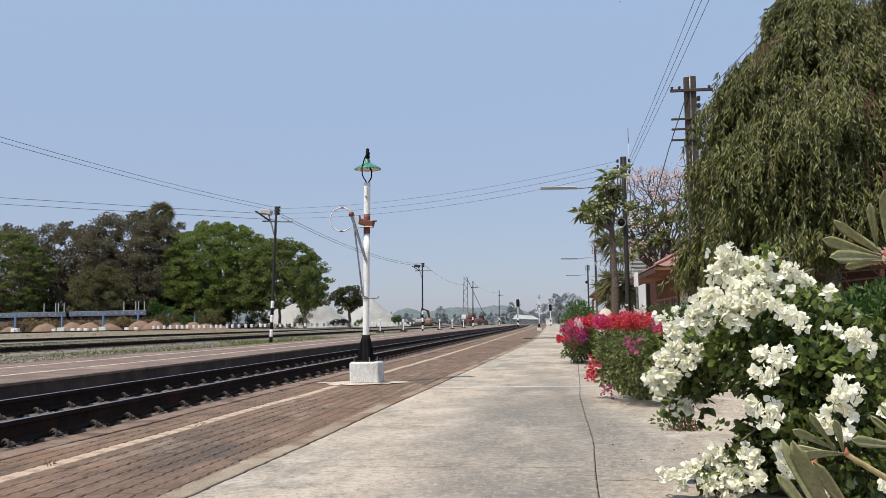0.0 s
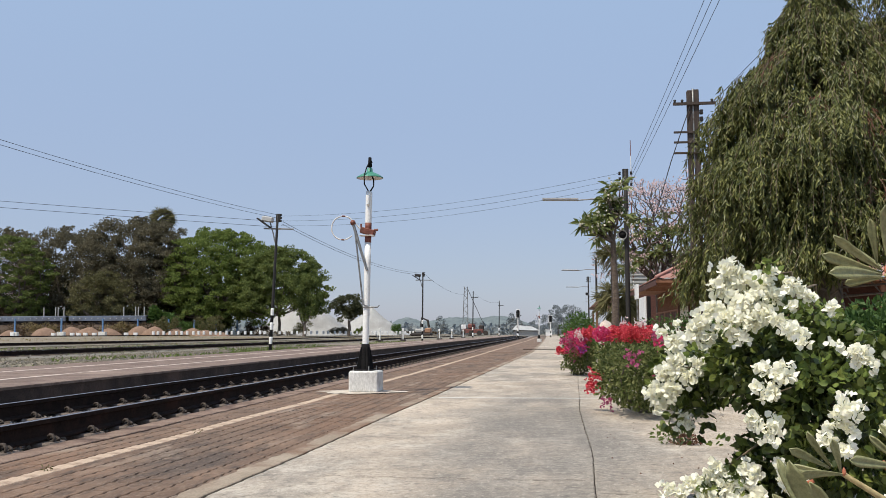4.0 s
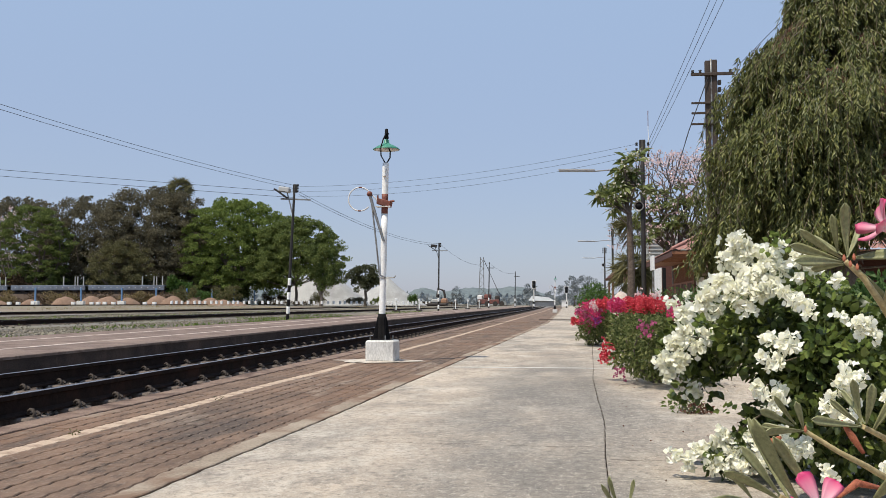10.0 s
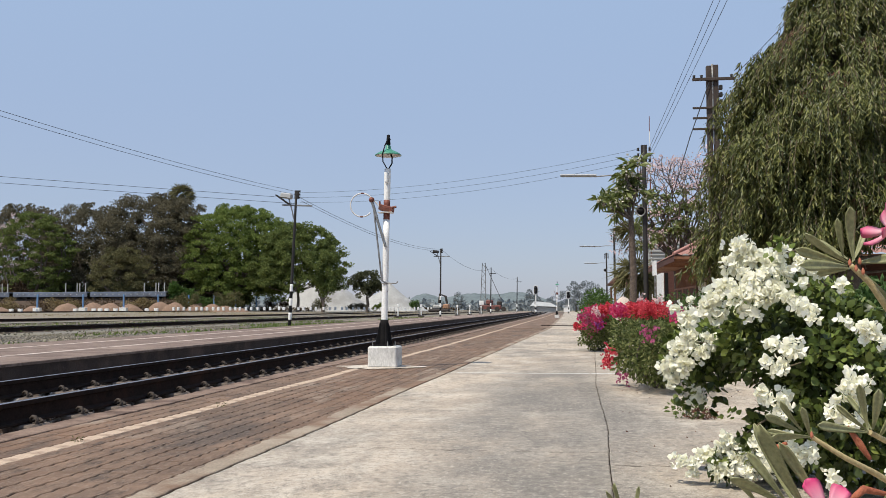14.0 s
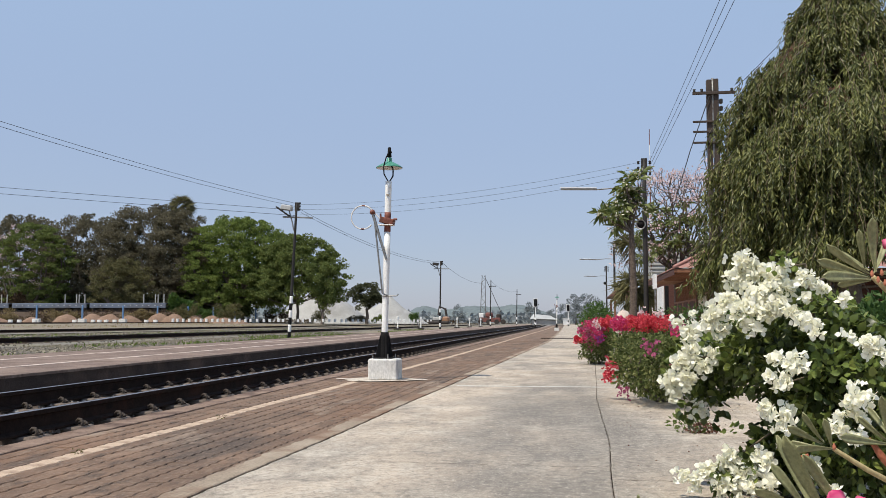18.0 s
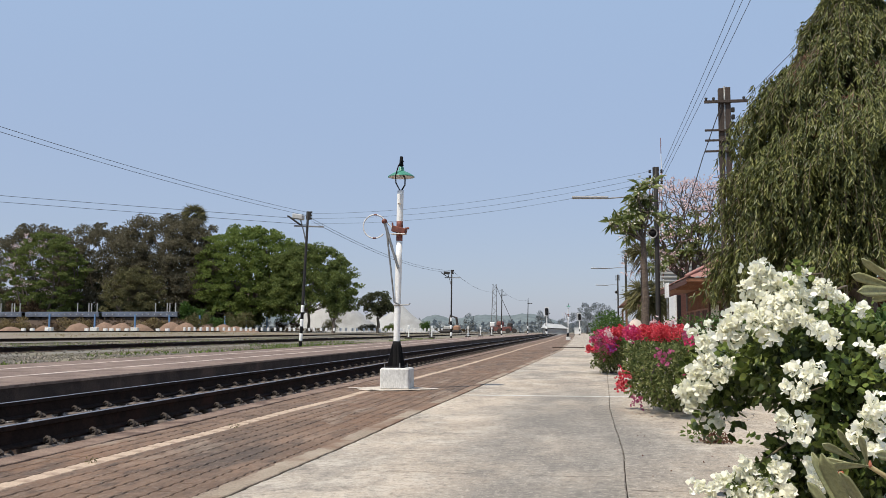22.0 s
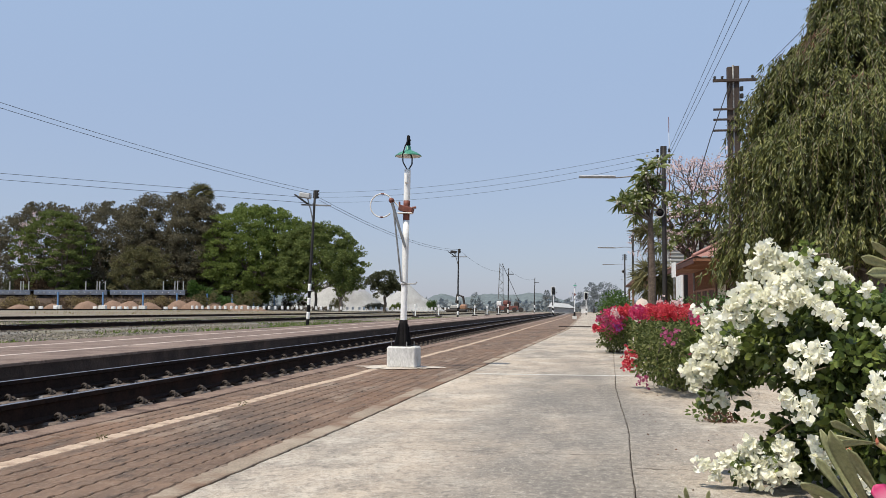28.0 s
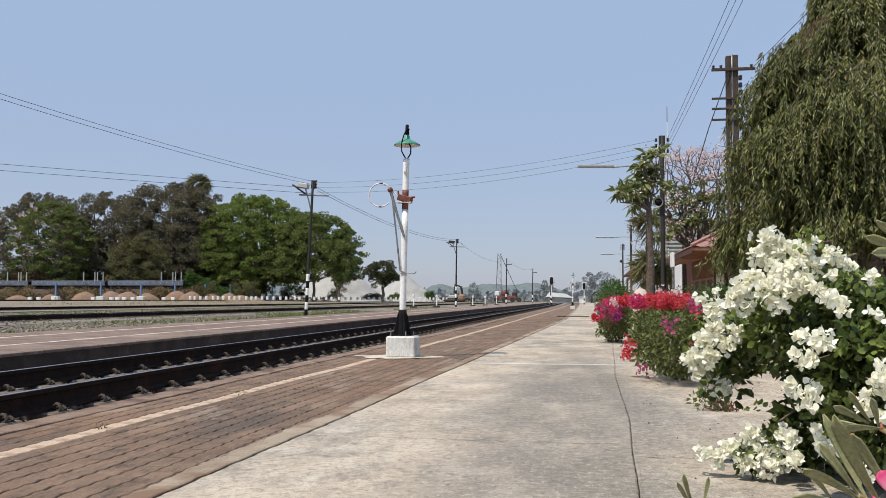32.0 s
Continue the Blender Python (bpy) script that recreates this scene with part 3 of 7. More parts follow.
def kerb_x(y):
    """The seam between paving band and concrete."""
    return -1.52 + 0.030 * (min(max(y, -6), 36) - 5) + 0.004 * max(0, min(y, 90) - 36) + (0.014 * math.sin(1.3 * y) + 0.005 * math.sin(17 * y + math.sin(5 * y)) + 0.004 * math.sin(41 * y)) * max(0.0, 1 - max(y, 0) / 16)


def crack_x(y):
    """The long open joint in the concrete."""
    x = np.interp(y, (-6, 3.0, 4.2, 4.7, 5.5, 6.1, 7.2, 9.0, 17.2, 43), (0.02, 0.158, 0.186, 0.200, 0.234, 0.244, 0.256, 0.276, 0.512, 1.06))
    return float(x) + 0.005 * wave(y * 1.3, 1) + 0.0012 * math.sin(23 * y + 2 * math.sin(3 * y)) + 0.0006 * math.sin(71 * y)


def rise(x, y):
    """The yard climbs gently towards the heaps and the trees."""
    s = min(max((-x - 22) / 40, 0), 1)
    return 0.5 * s * s * (3 - 2 * s)


def smooth_ground():
    xs = [-2500, -1200, -600, -300, -180, -120, -95] + list(range(-80, -12, 4)) + [-10, -8.3, -5.3, -3.3, 0, 3, 8, 20, 60, 200, 700, 2500]
    ys = [-300, -60, -10, 0, 10, 20, 35, 50, 75, 100, 130, 160, 200, 260, 400, 700, 1300, 2600]
    v, f = [], []
    for y in ys:
        for x in xs:
            z = rise(x, y) - 0.045
            if -8.4 < x <= 3:
                z = -0.06
            v.append((x, y, z))
    w = len(xs)
    for j in range(len(ys) - 1):
        for i in range(w - 1):
            f.append((j * w + i, j * w + i + 1, (j + 1) * w + i + 1, (j + 1) * w + i))
    return Shape().add(v, f)


ground = part("ground", smooth_ground(), M["earth"])
tagged(ground, "dry brown yard earth with faint weeds", "ground", kind="structure")


def strip(x_left, x_right, y0, y1, z, step=0.25, skirt=0.05):
    """A slab between two wandering edges."""
    n = max(2, int((y1 - y0) / step) + 1)
    v, f = [], []
    for i in range(n):
        y = y0 + (y1 - y0) * i / (n - 1)
        a, b = x_left(y), x_right(y)
        v += [(a, y, z - skirt), (a, y, z - 0.004), (a + 0.006, y, z), (b - 0.006, y, z), (b, y, z - 0.004), (b, y, z - skirt)]
    for i in range(n - 1):
        for k in range(5):
            q = i * 6 + k
            f.append((q, q + 6, q + 7, q + 1))
    for q in (0, (n - 1) * 6):
        f.append((q, q + 1, q + 2, q + 3, q + 4, q + 5))
    return Shape().add(v, f)


platform = thing("platform", 0, 0, 0, "low station platform of concrete slabs and clay pavers", "platform", kind="structure")
bed = Shape().box(-3.18, 4.5, -12, 260, -0.09, -0.016)
part("joint_bed", bed, M["joint"], platform)
joints = [-8.0, -2.0, 10.6, 16.8, 23.0, 29.4, 35.6, 41.6, 55, 75, 110, 260]
for a, b in zip(joints, joints[1:]):
    g = 0.004
    part("slab", strip(lambda y: kerb_x(y) + 0.006, lambda y: crack_x(y) - 0.0025, a + g, b - g, 0.0, 0.05 if b < 20 else 0.5), M["concrete"], platform)
    part("slab", strip(lambda y: crack_x(y) + 0.0025, lambda y: 4.4, a + g, b - g, 0.002 if a < 20 else 0.0, 0.05 if b < 20 else 0.5), M["concrete"], platform)
part("seam_band", strip(lambda y: kerb_x(y) - 0.125 - (0.035 * wave(y * 0.9, 3) + 0.022 * wave(y * 4.3, 1) + 0.012 * math.sin(37 * y + 2 * math.sin(11 * y))) * max(0.15, 1 - max(y, 0) / 20), lambda y: kerb_x(y) - 0.010, -8, 120, 0.002, 0.04, 0.012), M["band"], platform, "sandy cement band beside the pavers")
part("edge_coping", strip(lambda y: -3.28 + 0.3 * drift(y) + 0.012 * wave(y * 2.7, 2) + 0.006 * math.sin(29 * y), lambda y: -3.10 + 0.55 * drift(y) + 0.018 * wave(y * 1.5, 5) + 0.006 * math.sin(21 * y), -8, 160, 0.002, 0.06), M["coping"], platform, "cracked brown cement edge")
part("seam_fill", strip(lambda y: kerb_x(10.6) + 0.1, lambda y: crack_x(10.6) + 0.3, 10.585, 10.625, 0.004, 0.01, 0.006), M["whiteblock"], platform, "pale mortar seam")
part("crack_mend", strip(lambda y: crack_x(y) + 0.0027, lambda y: crack_x(y) + 0.017 + 0.009 * wave(y * 3.1, 2) + 0.004 * math.sin(31 * y), 2.5, 12, 0.0035, 0.03, 0.006), M["concrete"], platform, "crumbled cement along the crack")
for x0, x1, yc, k in ((-1.15, 0.19, 4.80, 2), (0.21, 1.3, 4.42, 5)):
    h = Shape()
    n = int((x1 - x0) / 0.02)
    top = [(x0 + (x1 - x0) * i / n, yc + 0.035 * wave(x0 + 4 * (x1 - x0) * i / n, k) + 0.012 * math.sin(43 * i * 0.02)) for i in range(n + 1)]
    w = [0.0022 + 0.002 * max(0, math.sin(i * 0.7 + k)) for i in range(n + 1)]
    h.add([(x, y - a, 0.0035) for (x, y), a in zip(top, w)] + [(x, y + a, 0.0035) for (x, y), a in zip(top, w)], [(i, i + 1, n + 2 + i, n + 1 + i) for i in range(n)])
    part("hairline_crack", h, M["joint"], platform, "thin dark crack across the slab")
cross = Shape().box(-1.1, 0.3, 41.3, 41.7, -0.02, 0.03, 0.008)
part("cover_strip", cross, M["wall"], platform, "dark drain cover across the platform")


# ---- main track ----
def rail_profile():
    return [(-0.062, 0), (0.062, 0), (0.062, 0.012), (0.012, 0.026), (0.009, 0.10), (0.033, 0.112), (0.033, 0.138), (-0.033, 0.138),
            (-0.033, 0.112), (-0.009, 0.10), (-0.012, 0.026), (-0.062, 0.012)]


def rail_shape(x, z, y0, y1, bend):
    prof = rail_profile()
    ys = [y0 + (y1 - y0) * i / 24 for i in range(25)]
    v = [(x + bend(y) + px, y, z + pz) for y in ys for px, pz in prof]
    n = len(prof)
    f = [(i * n + k, i * n + (k + 1) % n, (i + 1) * n + (k + 1) % n, (i + 1) * n + k) for i in range(24) for k in range(n)]
    f += [tuple(range(n)), tuple(24 * n + k for k in range(n))]
    return Shape().add(v, f)


def rail_face(x, z, y0, y1, bend, w=0.022):
    ys = [y0 + (y1 - y0) * i / 24 for i in range(25)]
    v = [(x + bend(y) + s * w, y, z + 0.1385) for y in ys for s in (-1, 1)]
    f = [(2 * i, 2 * i + 1, 2 * i + 3, 2 * i + 2) for i in range(24)]
    return Shape().add(v, f)


def track_bend(y):
    return -0.000035 * max(0, y - 60) ** 2


RAILS = (-3.44, -4.53)
track = thing("railway_track", 0, 0, 0, "metre-gauge railway track with dark rusty rails on ballast", "railway track", kind="structure")
for k, x in enumerate(RAILS):
    r = part("rail", rail_shape(x, 0.012, -8, 420, track_bend), M["rail"], track, "dark rusty steel rail")
    part("running_surface", rail_face(x, 0.012, -8, 420, track_bend), M["rail_top"], r, "polished rail head")
bed2 = Shape().add([(-5.25, -8, -0.04), (-3.5, -8, -0.04), (-3.5, 420, -0.04), (-5.25, 420, -0.04), (-3.2, -8, -0.055), (-3.2, 420, -0.055)], [(0, 1, 2, 3), (1, 4, 5, 2)])
part("ballast_bed", bed2, M["ballast"], track)


def sleeper_shape():
    return Shape().box(-0.80, 0.70, -0.11, 0.11, -0.14, 0.008, 0.012)


def clip_shape(side):
    """A bent spring clip: a low arch of thick round bar from its shoulder on to the rail's foot."""
    s = Shape()
    s.tube([(side * 0.135, -0.035, 0.008), (side * 0.142, -0.035, 0.035), (side * 0.125, -0.03, 0.058), (side * 0.098, -0.02, 0.060), (side * 0.078, -0.01, 0.044), (side * 0.066, 0.0, 0.026)], 0.013, 6)
    s.tube([(side * 0.066, 0.0, 0.026), (side * 0.075, 0.045, 0.03), (side * 0.10, 0.06, 0.034), (side * 0.13, 0.045, 0.022), (side * 0.145, 0.02, 0.012)], 0.012, 6)
    s.box(side * 0.11 - 0.02, side * 0.11 + 0.02, -0.02, 0.04, -0.004, 0.016, 0.005)
    return s


sleeper_me = sleeper_shape().mesh("sleeper")
clip_me = {s: clip_shape(s).mesh("spring_clip", True) for s in (-1, 1)}
far_sl, far_cl = Shape(), Shape()
for i in range(-10, 330):
    y = 2.2 + 0.56 * i
    mx = (RAILS[0] + RAILS[1]) / 2 + track_bend(y)
    if i < 48:
        so = part("sleeper", sleeper_me, M["sleeper"], track)
        so.location = (mx, y, 0)
        for x in RAILS:
            for s in (-1, 1):
                c = part("spring_clip", clip_me[s], M["clip"], so)
                c.location = (x - (RAILS[0] + RAILS[1]) / 2 + s * 0.012, 0, 0.004)
                c.scale = (0.88, 0.9, 0.85)
    else:
        far_sl.box(mx - 0.8, mx + 0.72, y - 0.11, y + 0.11, -0.14, 0.008)
        if i < 150:
            for x in RAILS:
                for s in (-1, 1):
                    xx = x + track_bend(y) + s * 0.1
                    far_cl.box(xx - 0.035, xx + 0.035, y - 0.05, y + 0.05, 0.0, 0.06, 0.015)
tagged(part("far_sleepers", far_sl, M["sleeper"], track), kind="stuff")
tagged(part("far_clips", far_cl, M["clip"], track), kind="stuff")


def stones(rng, n, xs, ys, size, z):
    """Broken stones, eight facets each."""
    p = np.stack([rng.uniform(*xs, n), ys[0] + (ys[1] - ys[0]) * rng.uniform(0, 1, n) ** 1.6, np.full(n, z)], 1)
    o = np.array([(1, 0, 0), (0, 1, 0), (-1, 0, 0), (0, -1, 0), (0, 0, 0.9), (0, 0, -0.9)])
    s = rng.uniform(*size, (n, 1, 1)) * rng.uniform(0.6, 1.2, (n, 6, 1))
    a = rng.uniform(0, 6.28, n)
    ro = np.zeros((n, 3, 3))
    ro[:, 0, 0], ro[:, 0, 1], ro[:, 1, 0], ro[:, 1, 1], ro[:, 2, 2] = np.cos(a), -np.sin(a), np.sin(a), np.cos(a), 1
    ro[:, 2, 0] = rng.uniform(-0.5, 0.5, n)
    v = (p[:, None] + np.einsum("kj,nij->nki", o, ro) * s).reshape(-1, 3)
    q = np.array([(0, 1, 4), (1, 2, 4), (2, 3, 4), (3, 0, 4), (1, 0, 5), (2, 1, 5), (3, 2, 5), (0, 3, 5)])
    f = (np.arange(n)[:, None, None] * 6 + q).reshape(-1, 3)
    return v, f


rng = np.random.default_rng(3)
v, f = stones(rng, 8000, (-5.2, -3.42), (-3, 32), (0.014, 0.036), -0.02)
tagged(part("ballast_stones", arrays_mesh("ballast_stones", v, f, M["ballast"]), None, track), kind="stuff")

# ---- island platform ----
island = thing("island_platform", 0, 0, 0, "low island platform with a dark edge wall", "platform", kind="structure")
IX = lambda y: -5.28 - 0.012 * (min(y, 60) - 5) - 0.00003 * max(0, y - 60) ** 2
part("edge_wall", strip(lambda y: IX(y) - 0.3, lambda y: IX(y) + 0.02 + 0.006 * wave(y), -8, 190, 0.196, 0.5, 0.32), M["wall"], island, "dark masonry edge wall")
part("deck", strip(lambda y: IX(y) - 3.05, lambda y: IX(y) + 0.035, -8, 190, 0.215, 0.5, 0.03), M["midtop"], island, "dusty brown paving")
part("platform_line", strip(lambda y: IX(y) - 0.87 + 0.008 * wave(y), lambda y: IX(y) - 0.81 + 0.01 * wave(3 * y, 4), 0, 190, 0.222, 0.2, 0.006), M["line"], island, "faded cream line")
part("platform_line", strip(lambda y: IX(y) - 2.12 + 0.008 * wave(y, 2), lambda y: IX(y) - 2.06 + 0.01 * wave(3 * y, 7), 0, 190, 0.222, 0.2, 0.006), M["line"], island, "faded cream line")


# ---- yard tracks ----
def yard_track(x, z, label):
    t = thing("yard_track", 0, 0, 0, label, "railway track", group="yard tracks", kind="structure")
    for k in (0, 1.08):
        r = part("rail", rail_shape(x - k, z, 2, 420, track_bend), M["rail"], t)
        part("running_surface", rail_face(x - k, z, 2, 420, track_bend), M["rail_top"], r)
    s = Shape()
    for i in range(150):
        y = 14 + i * 0.62
        s.box(x - 1.5, x + 0.45, y - 0.11, y + 0.11, z - 0.15, z - 0.002)
    tagged(part("yard_sleepers", s, M["sleeper"], t), kind="stuff")
    b = Shape().add([(x - 2.4, 2, z - 0.07), (x - 1.5, 2, z - 0.03), (x + 0.5, 2, z - 0.03), (x + 1.4, 2, z - 0.07),
                     (x - 2.4, 420, z - 0.07), (x - 1.5, 420, z - 0.03), (x + 0.5, 420, z - 0.03), (x + 1.4, 420, z - 0.07)],
                    [(0, 1, 5, 4), (1, 2, 6, 5), (2, 3, 7, 6)])
    part("ballast_bed", b, M["yardstone"], t)
    return t


yard_track(-17.6, 0.04, "rusty siding track in weedy ballast")
yard_track(-30.5, 0.12, "rusty siding track across the yard")
yard_track(-60.0, 0.50, "far rusty siding track beside the sand heaps")
v, f = stones(np.random.default_rng(5), 10500, (-16.2, -9.2), (10, 62), (0.018, 0.05), -0.03)
tagged(part("yard_gravel", arrays_mesh("yard_gravel", v, f, M["yardstone"]), None), "loose grey gravel between the tracks", "gravel", kind="stuff")
v, f = stones(np.random.default_rng(6), 6000, (-33.6, -16.2), (16, 110), (0.025, 0.065), 0.02)
tagged(part("siding_gravel", arrays_mesh("siding_gravel", v, f, M["yardstone"]), None), "loose gravel along the siding tracks", "gravel", kind="stuff")
rng = np.random.default_rng(8)
n = 20000
p = np.stack([-9.5 - 22 * rng.uniform(0, 1, n) ** 1.5, 12 + 75 * rng.uniform(0, 1, n) ** 1.4, np.full(n, -0.04)], 1)
keep = np.array([noise.noise(Vector((a * 0.35, b * 0.10, 3))) > 0.06 for a, b, _ in p])
p = p[keep]
d = rng.normal(size=p.shape) * 0.6 + np.array([0, 0, 0.8])
tagged(part("weeds", leaves("weeds", rng, p, d, 0.13, 0.06, M["grass"]), None), "low green weeds between the tracks", "weeds", kind="stuff")
n = 7000
p = np.stack([-22 - 34 * rng.uniform(0, 1, n), 25 + 150 * rng.uniform(0, 1, n), np.zeros(n)], 1)
p[:, 2] = [rise(a, b) - 0.05 for a, b, _ in p]
keep = np.array([noise.noise(Vector((a * 0.1, b * 0.03, 9))) > 0.1 for a, b, _ in p])
p = p[keep]
d = rng.normal(size=p.shape) * 0.5 + np.array([0, 0, 0.9])
tagged(part("dry_grass", leaves("dry_grass", rng, p, d, 0.22, 0.05, M["straw"]), None), "patches of dry yellow grass in the yard", "grass", kind="stuff")


# ---- things along the track ----
def crossing_signal(x, y, z, near):
    """The old token post: block, flanged foot, leaning pipe, arm with a ball, hoop and lamp."""
    t = thing("token_post", x, y, z, "white token exchange post with green lamp on a white concrete block", "railway post", group="token posts")
    part("concrete_block", Shape().box(-0.185, 0.185, -0.185, 0.185, 0, 0.265, 0.018), M["whiteblock"], t, "whitewashed concrete block")
    if near:
        s = Shape()
        edge = lambda a: 1 + 0.16 * math.sin(3 * a) + 0.10 * math.sin(7 * a + 1) + 0.06 * math.sin(13 * a + 2) + 0.05 * math.sin(23 * a)
        v = [(0.50 * k_ * math.cos(a) * edge(a) - 0.05, 0.36 * k_ * math.sin(a) * edge(a + 0.7), h) for k_, h in ((1.0, 0.001), (0.95, 0.006), (0.6, 0.010)) for a in [k * math.pi / 36 for k in range(72)]]
        s.add(v, [tuple(range(144, 216))] + [(r_ * 72 + k, r_ * 72 + (k + 1) % 72, r_ * 72 + 72 + (k + 1) % 72, r_ * 72 + 72 + k) for r_ in (0, 1) for k in range(72)])
        part("mortar_apron", s, M["mortar"], t, "spilled pale mortar round the block")
    lean = Matrix.Translation((-0.015, 0, 0.265)) @ pose(0, 0, 0, 0, 1.15, 0)
    at = lambda px, py, pz: lean @ Vector((px, py, pz))
    part("foot_plate", Shape().box(-0.12, 0.12, -0.12, 0.12, 0.0, 0.015, 0.004, lean), M["black"], t)
    foot = part("foot", Shape().tube([at(0, 0, 0.01), at(0, 0, 0.33)], 0.052, 14), M["black"], t, "black painted foot", True)
    for a in range(4):
        c, s_ = math.cos(a * math.pi / 2 + 0.5), math.sin(a * math.pi / 2 + 0.5)
        g = Shape()
        o = Vector((-s_, c, 0)) * 0.006
        q = [Vector((c * 0.045, s_ * 0.045, 0.29)), Vector((c * 0.06, s_ * 0.06, 0.29)), Vector((c * 0.115, s_ * 0.115, 0.015)), Vector((c * 0.045, s_ * 0.045, 0.015))]
        g.add([lean @ (p + o) for p in q] + [lean @ (p - o) for p in q], [(0, 1, 2, 3), (7, 6, 5, 4), (0, 4, 5, 1), (1, 5, 6, 2), (2, 6, 7, 3), (3, 7, 4, 0)])
        part("gusset", g, M["black"], foot)
        part("anchor_bolt", Shape().tube([at(c * 0.15 * 0.98, s_ * 0.15 * 0.98, -0.01), at(c * 0.15, s_ * 0.15, 0.06)], 0.008, 6), M["greysteel"], t)
    part("pole", Shape().tube([at(0, 0, 0.33), at(0, 0, 1.60)], 0.041, 18), M["whitepost"], t, "chipped white steel pipe", True)
    part("pole_band", Shape().tube([at(0, 0, 1.60), at(0, 0, 1.85)], 0.0415, 18), M["maroon"], t, "maroon painted band", True)
    part("pole_top", Shape().tube([at(0, 0, 1.85), at(0, 0, 2.25)], 0.041, 18), M["whitepost"], t, "chipped white steel pipe", True)
    part("stub", Shape().tube([at(0, -0.04, 2.08), at(0, -0.06, 2.08), at(0, -0.06, 2.19)], 0.022, 10), M["whitepost"], t)
    # clamp that holds the hoop
    cl = part("clamp", Shape().box(-0.09, 0.09, -0.08, 0.06, -0.045, 0.03, 0.008, lean @ pose(0, 0, 1.745, 0, 13, 0)), M["maroon"], t, "rusty clamp")
    part("clamp_jaw", Shape().box(-0.105, 0.085, -0.085, 0.05, 1.682, 1.692, 0.003, lean), M["whitepost"], cl, "pale plate under the clamp")
    part("clamp_jaw", Shape().tube([at(-0.075, -0.05, 1.74), at(-0.085, -0.05, 1.83)], 0.012, 8), M["maroon"], cl)
    part("clamp_bolt", Shape().tube([at(0.09, -0.09, 1.75), at(0.14, -0.09, 1.755)], 0.014, 8), M["maroon"], cl)
    # hoop
    hoop = part("token_hoop", Shape().tube([at(-0.06, -0.055, 1.72), at(-0.11, -0.05, 1.79), at(-0.168, -0.05, 1.845)] + [at(-0.313 + 0.148 * math.cos(math.radians(a)), -0.05, 1.78 + 0.150 * math.sin(math.radians(a))) for a in range(40, 325, 8)], 0.0085, 8), M["hoop"], t, "white wrapped token hoop", True)
    for a0 in (80, 262):
        part("hoop_wrap", Shape().tube([at(-0.313 + 0.148 * math.cos(math.radians(a)), -0.05, 1.78 + 0.150 * math.sin(math.radians(a))) for a in range(a0, a0 + 20, 4)], 0.010, 8), M["maroon"], hoop)
    # swinging arm with a ball and its stay
    ball = at(-0.187, -0.06, 1.845)
    arm = part("arm", Shape().tube([ball, at(-0.097, -0.06, 1.56), at(0.005, -0.05, 1.25)], [0.02, 0.017, 0.015], 10), M["greysteel"], t, "grey steel arm", True)
    part("arm_ball", Shape().lathe([(0.001, 0.036), (0.022, 0.03), (0.035, 0.01), (0.036, -0.005), (0.024, -0.028), (0.001, -0.036)], 14, ball), M["maroon"], arm, "rusty ball", True)
    part("stay", Shape().tube([at(-0.155, -0.06, 1.72), at(-0.085, -0.05, 1.2), at(-0.035, -0.045, 0.82), at(0.04, -0.045, 0.79)], 0.011, 8), M["greysteel"], t, "thin grey stay", True)
    part("bracket", Shape().tube([at(-0.04, -0.045, 0.785), at(0.15, -0.045, 0.79), at(0.17, -0.045, 0.815)], 0.008, 8), M["greysteel"], t)
    # lamp
    lp = part("lamp_bracket", Shape().tube([at(0.0, 0, 2.24), at(0.02, 0, 2.26), at(0.055, 0, 2.32), at(0.055, 0, 2.40), at(0.02, 0, 2.48)], 0.009, 8), M["black"], t, "black bent lamp bracket", True)
    part("lamp_bracket", Shape().tube([at(0.0, 0, 2.24), at(-0.03, -0.165, 2.32), at(-0.035, -0.17, 2.42), at(-0.02, -0.10, 2.54), at(0.01, 0, 2.66), at(0.03, 0, 2.62)], 0.008, 8), M["black"], t, "", True)
    c = at(0.005, 0, 2.425)
    shade = part("shade", Shape().lathe([(0.170, -0.004), (0.170, 0.004), (0.152, 0.017), (0.118, 0.040), (0.065, 0.064), (0.036, 0.080), (0.034, 0.12), (0.018, 0.13), (0.012, 0.15),
                                          (0.001, 0.15), (0.001, 0.12), (0.03, 0.075), (0.1, 0.035), (0.162, -0.004), (0.170, -0.004)], 32, c), M["greenlamp"], t, "green enamel lamp shade", True)
    part("shade_lining", Shape().lathe([(0.001, 0.028), (0.06, 0.024), (0.12, 0.012), (0.161, -0.0045)], 28, c), M["white"], shade, "whitish enamel lining", True)
    part("socket", Shape().lathe([(0.001, 0.27), (0.02, 0.262), (0.024, 0.2), (0.03, 0.14), (0.001, 0.13)], 12, c), M["black"], shade, "black lamp socket", True)
    part("bulb", Shape().lathe([(0.001, 0.0), (0.02, 0.008), (0.028, 0.03), (0.018, 0.06), (0.001, 0.07)], 12, c), M["lampglass"], shade, "", True)
    return t


crossing_signal(-2.27, 11.62, 0, True)
crossing_signal(-0.72, 76.0, 0, False)


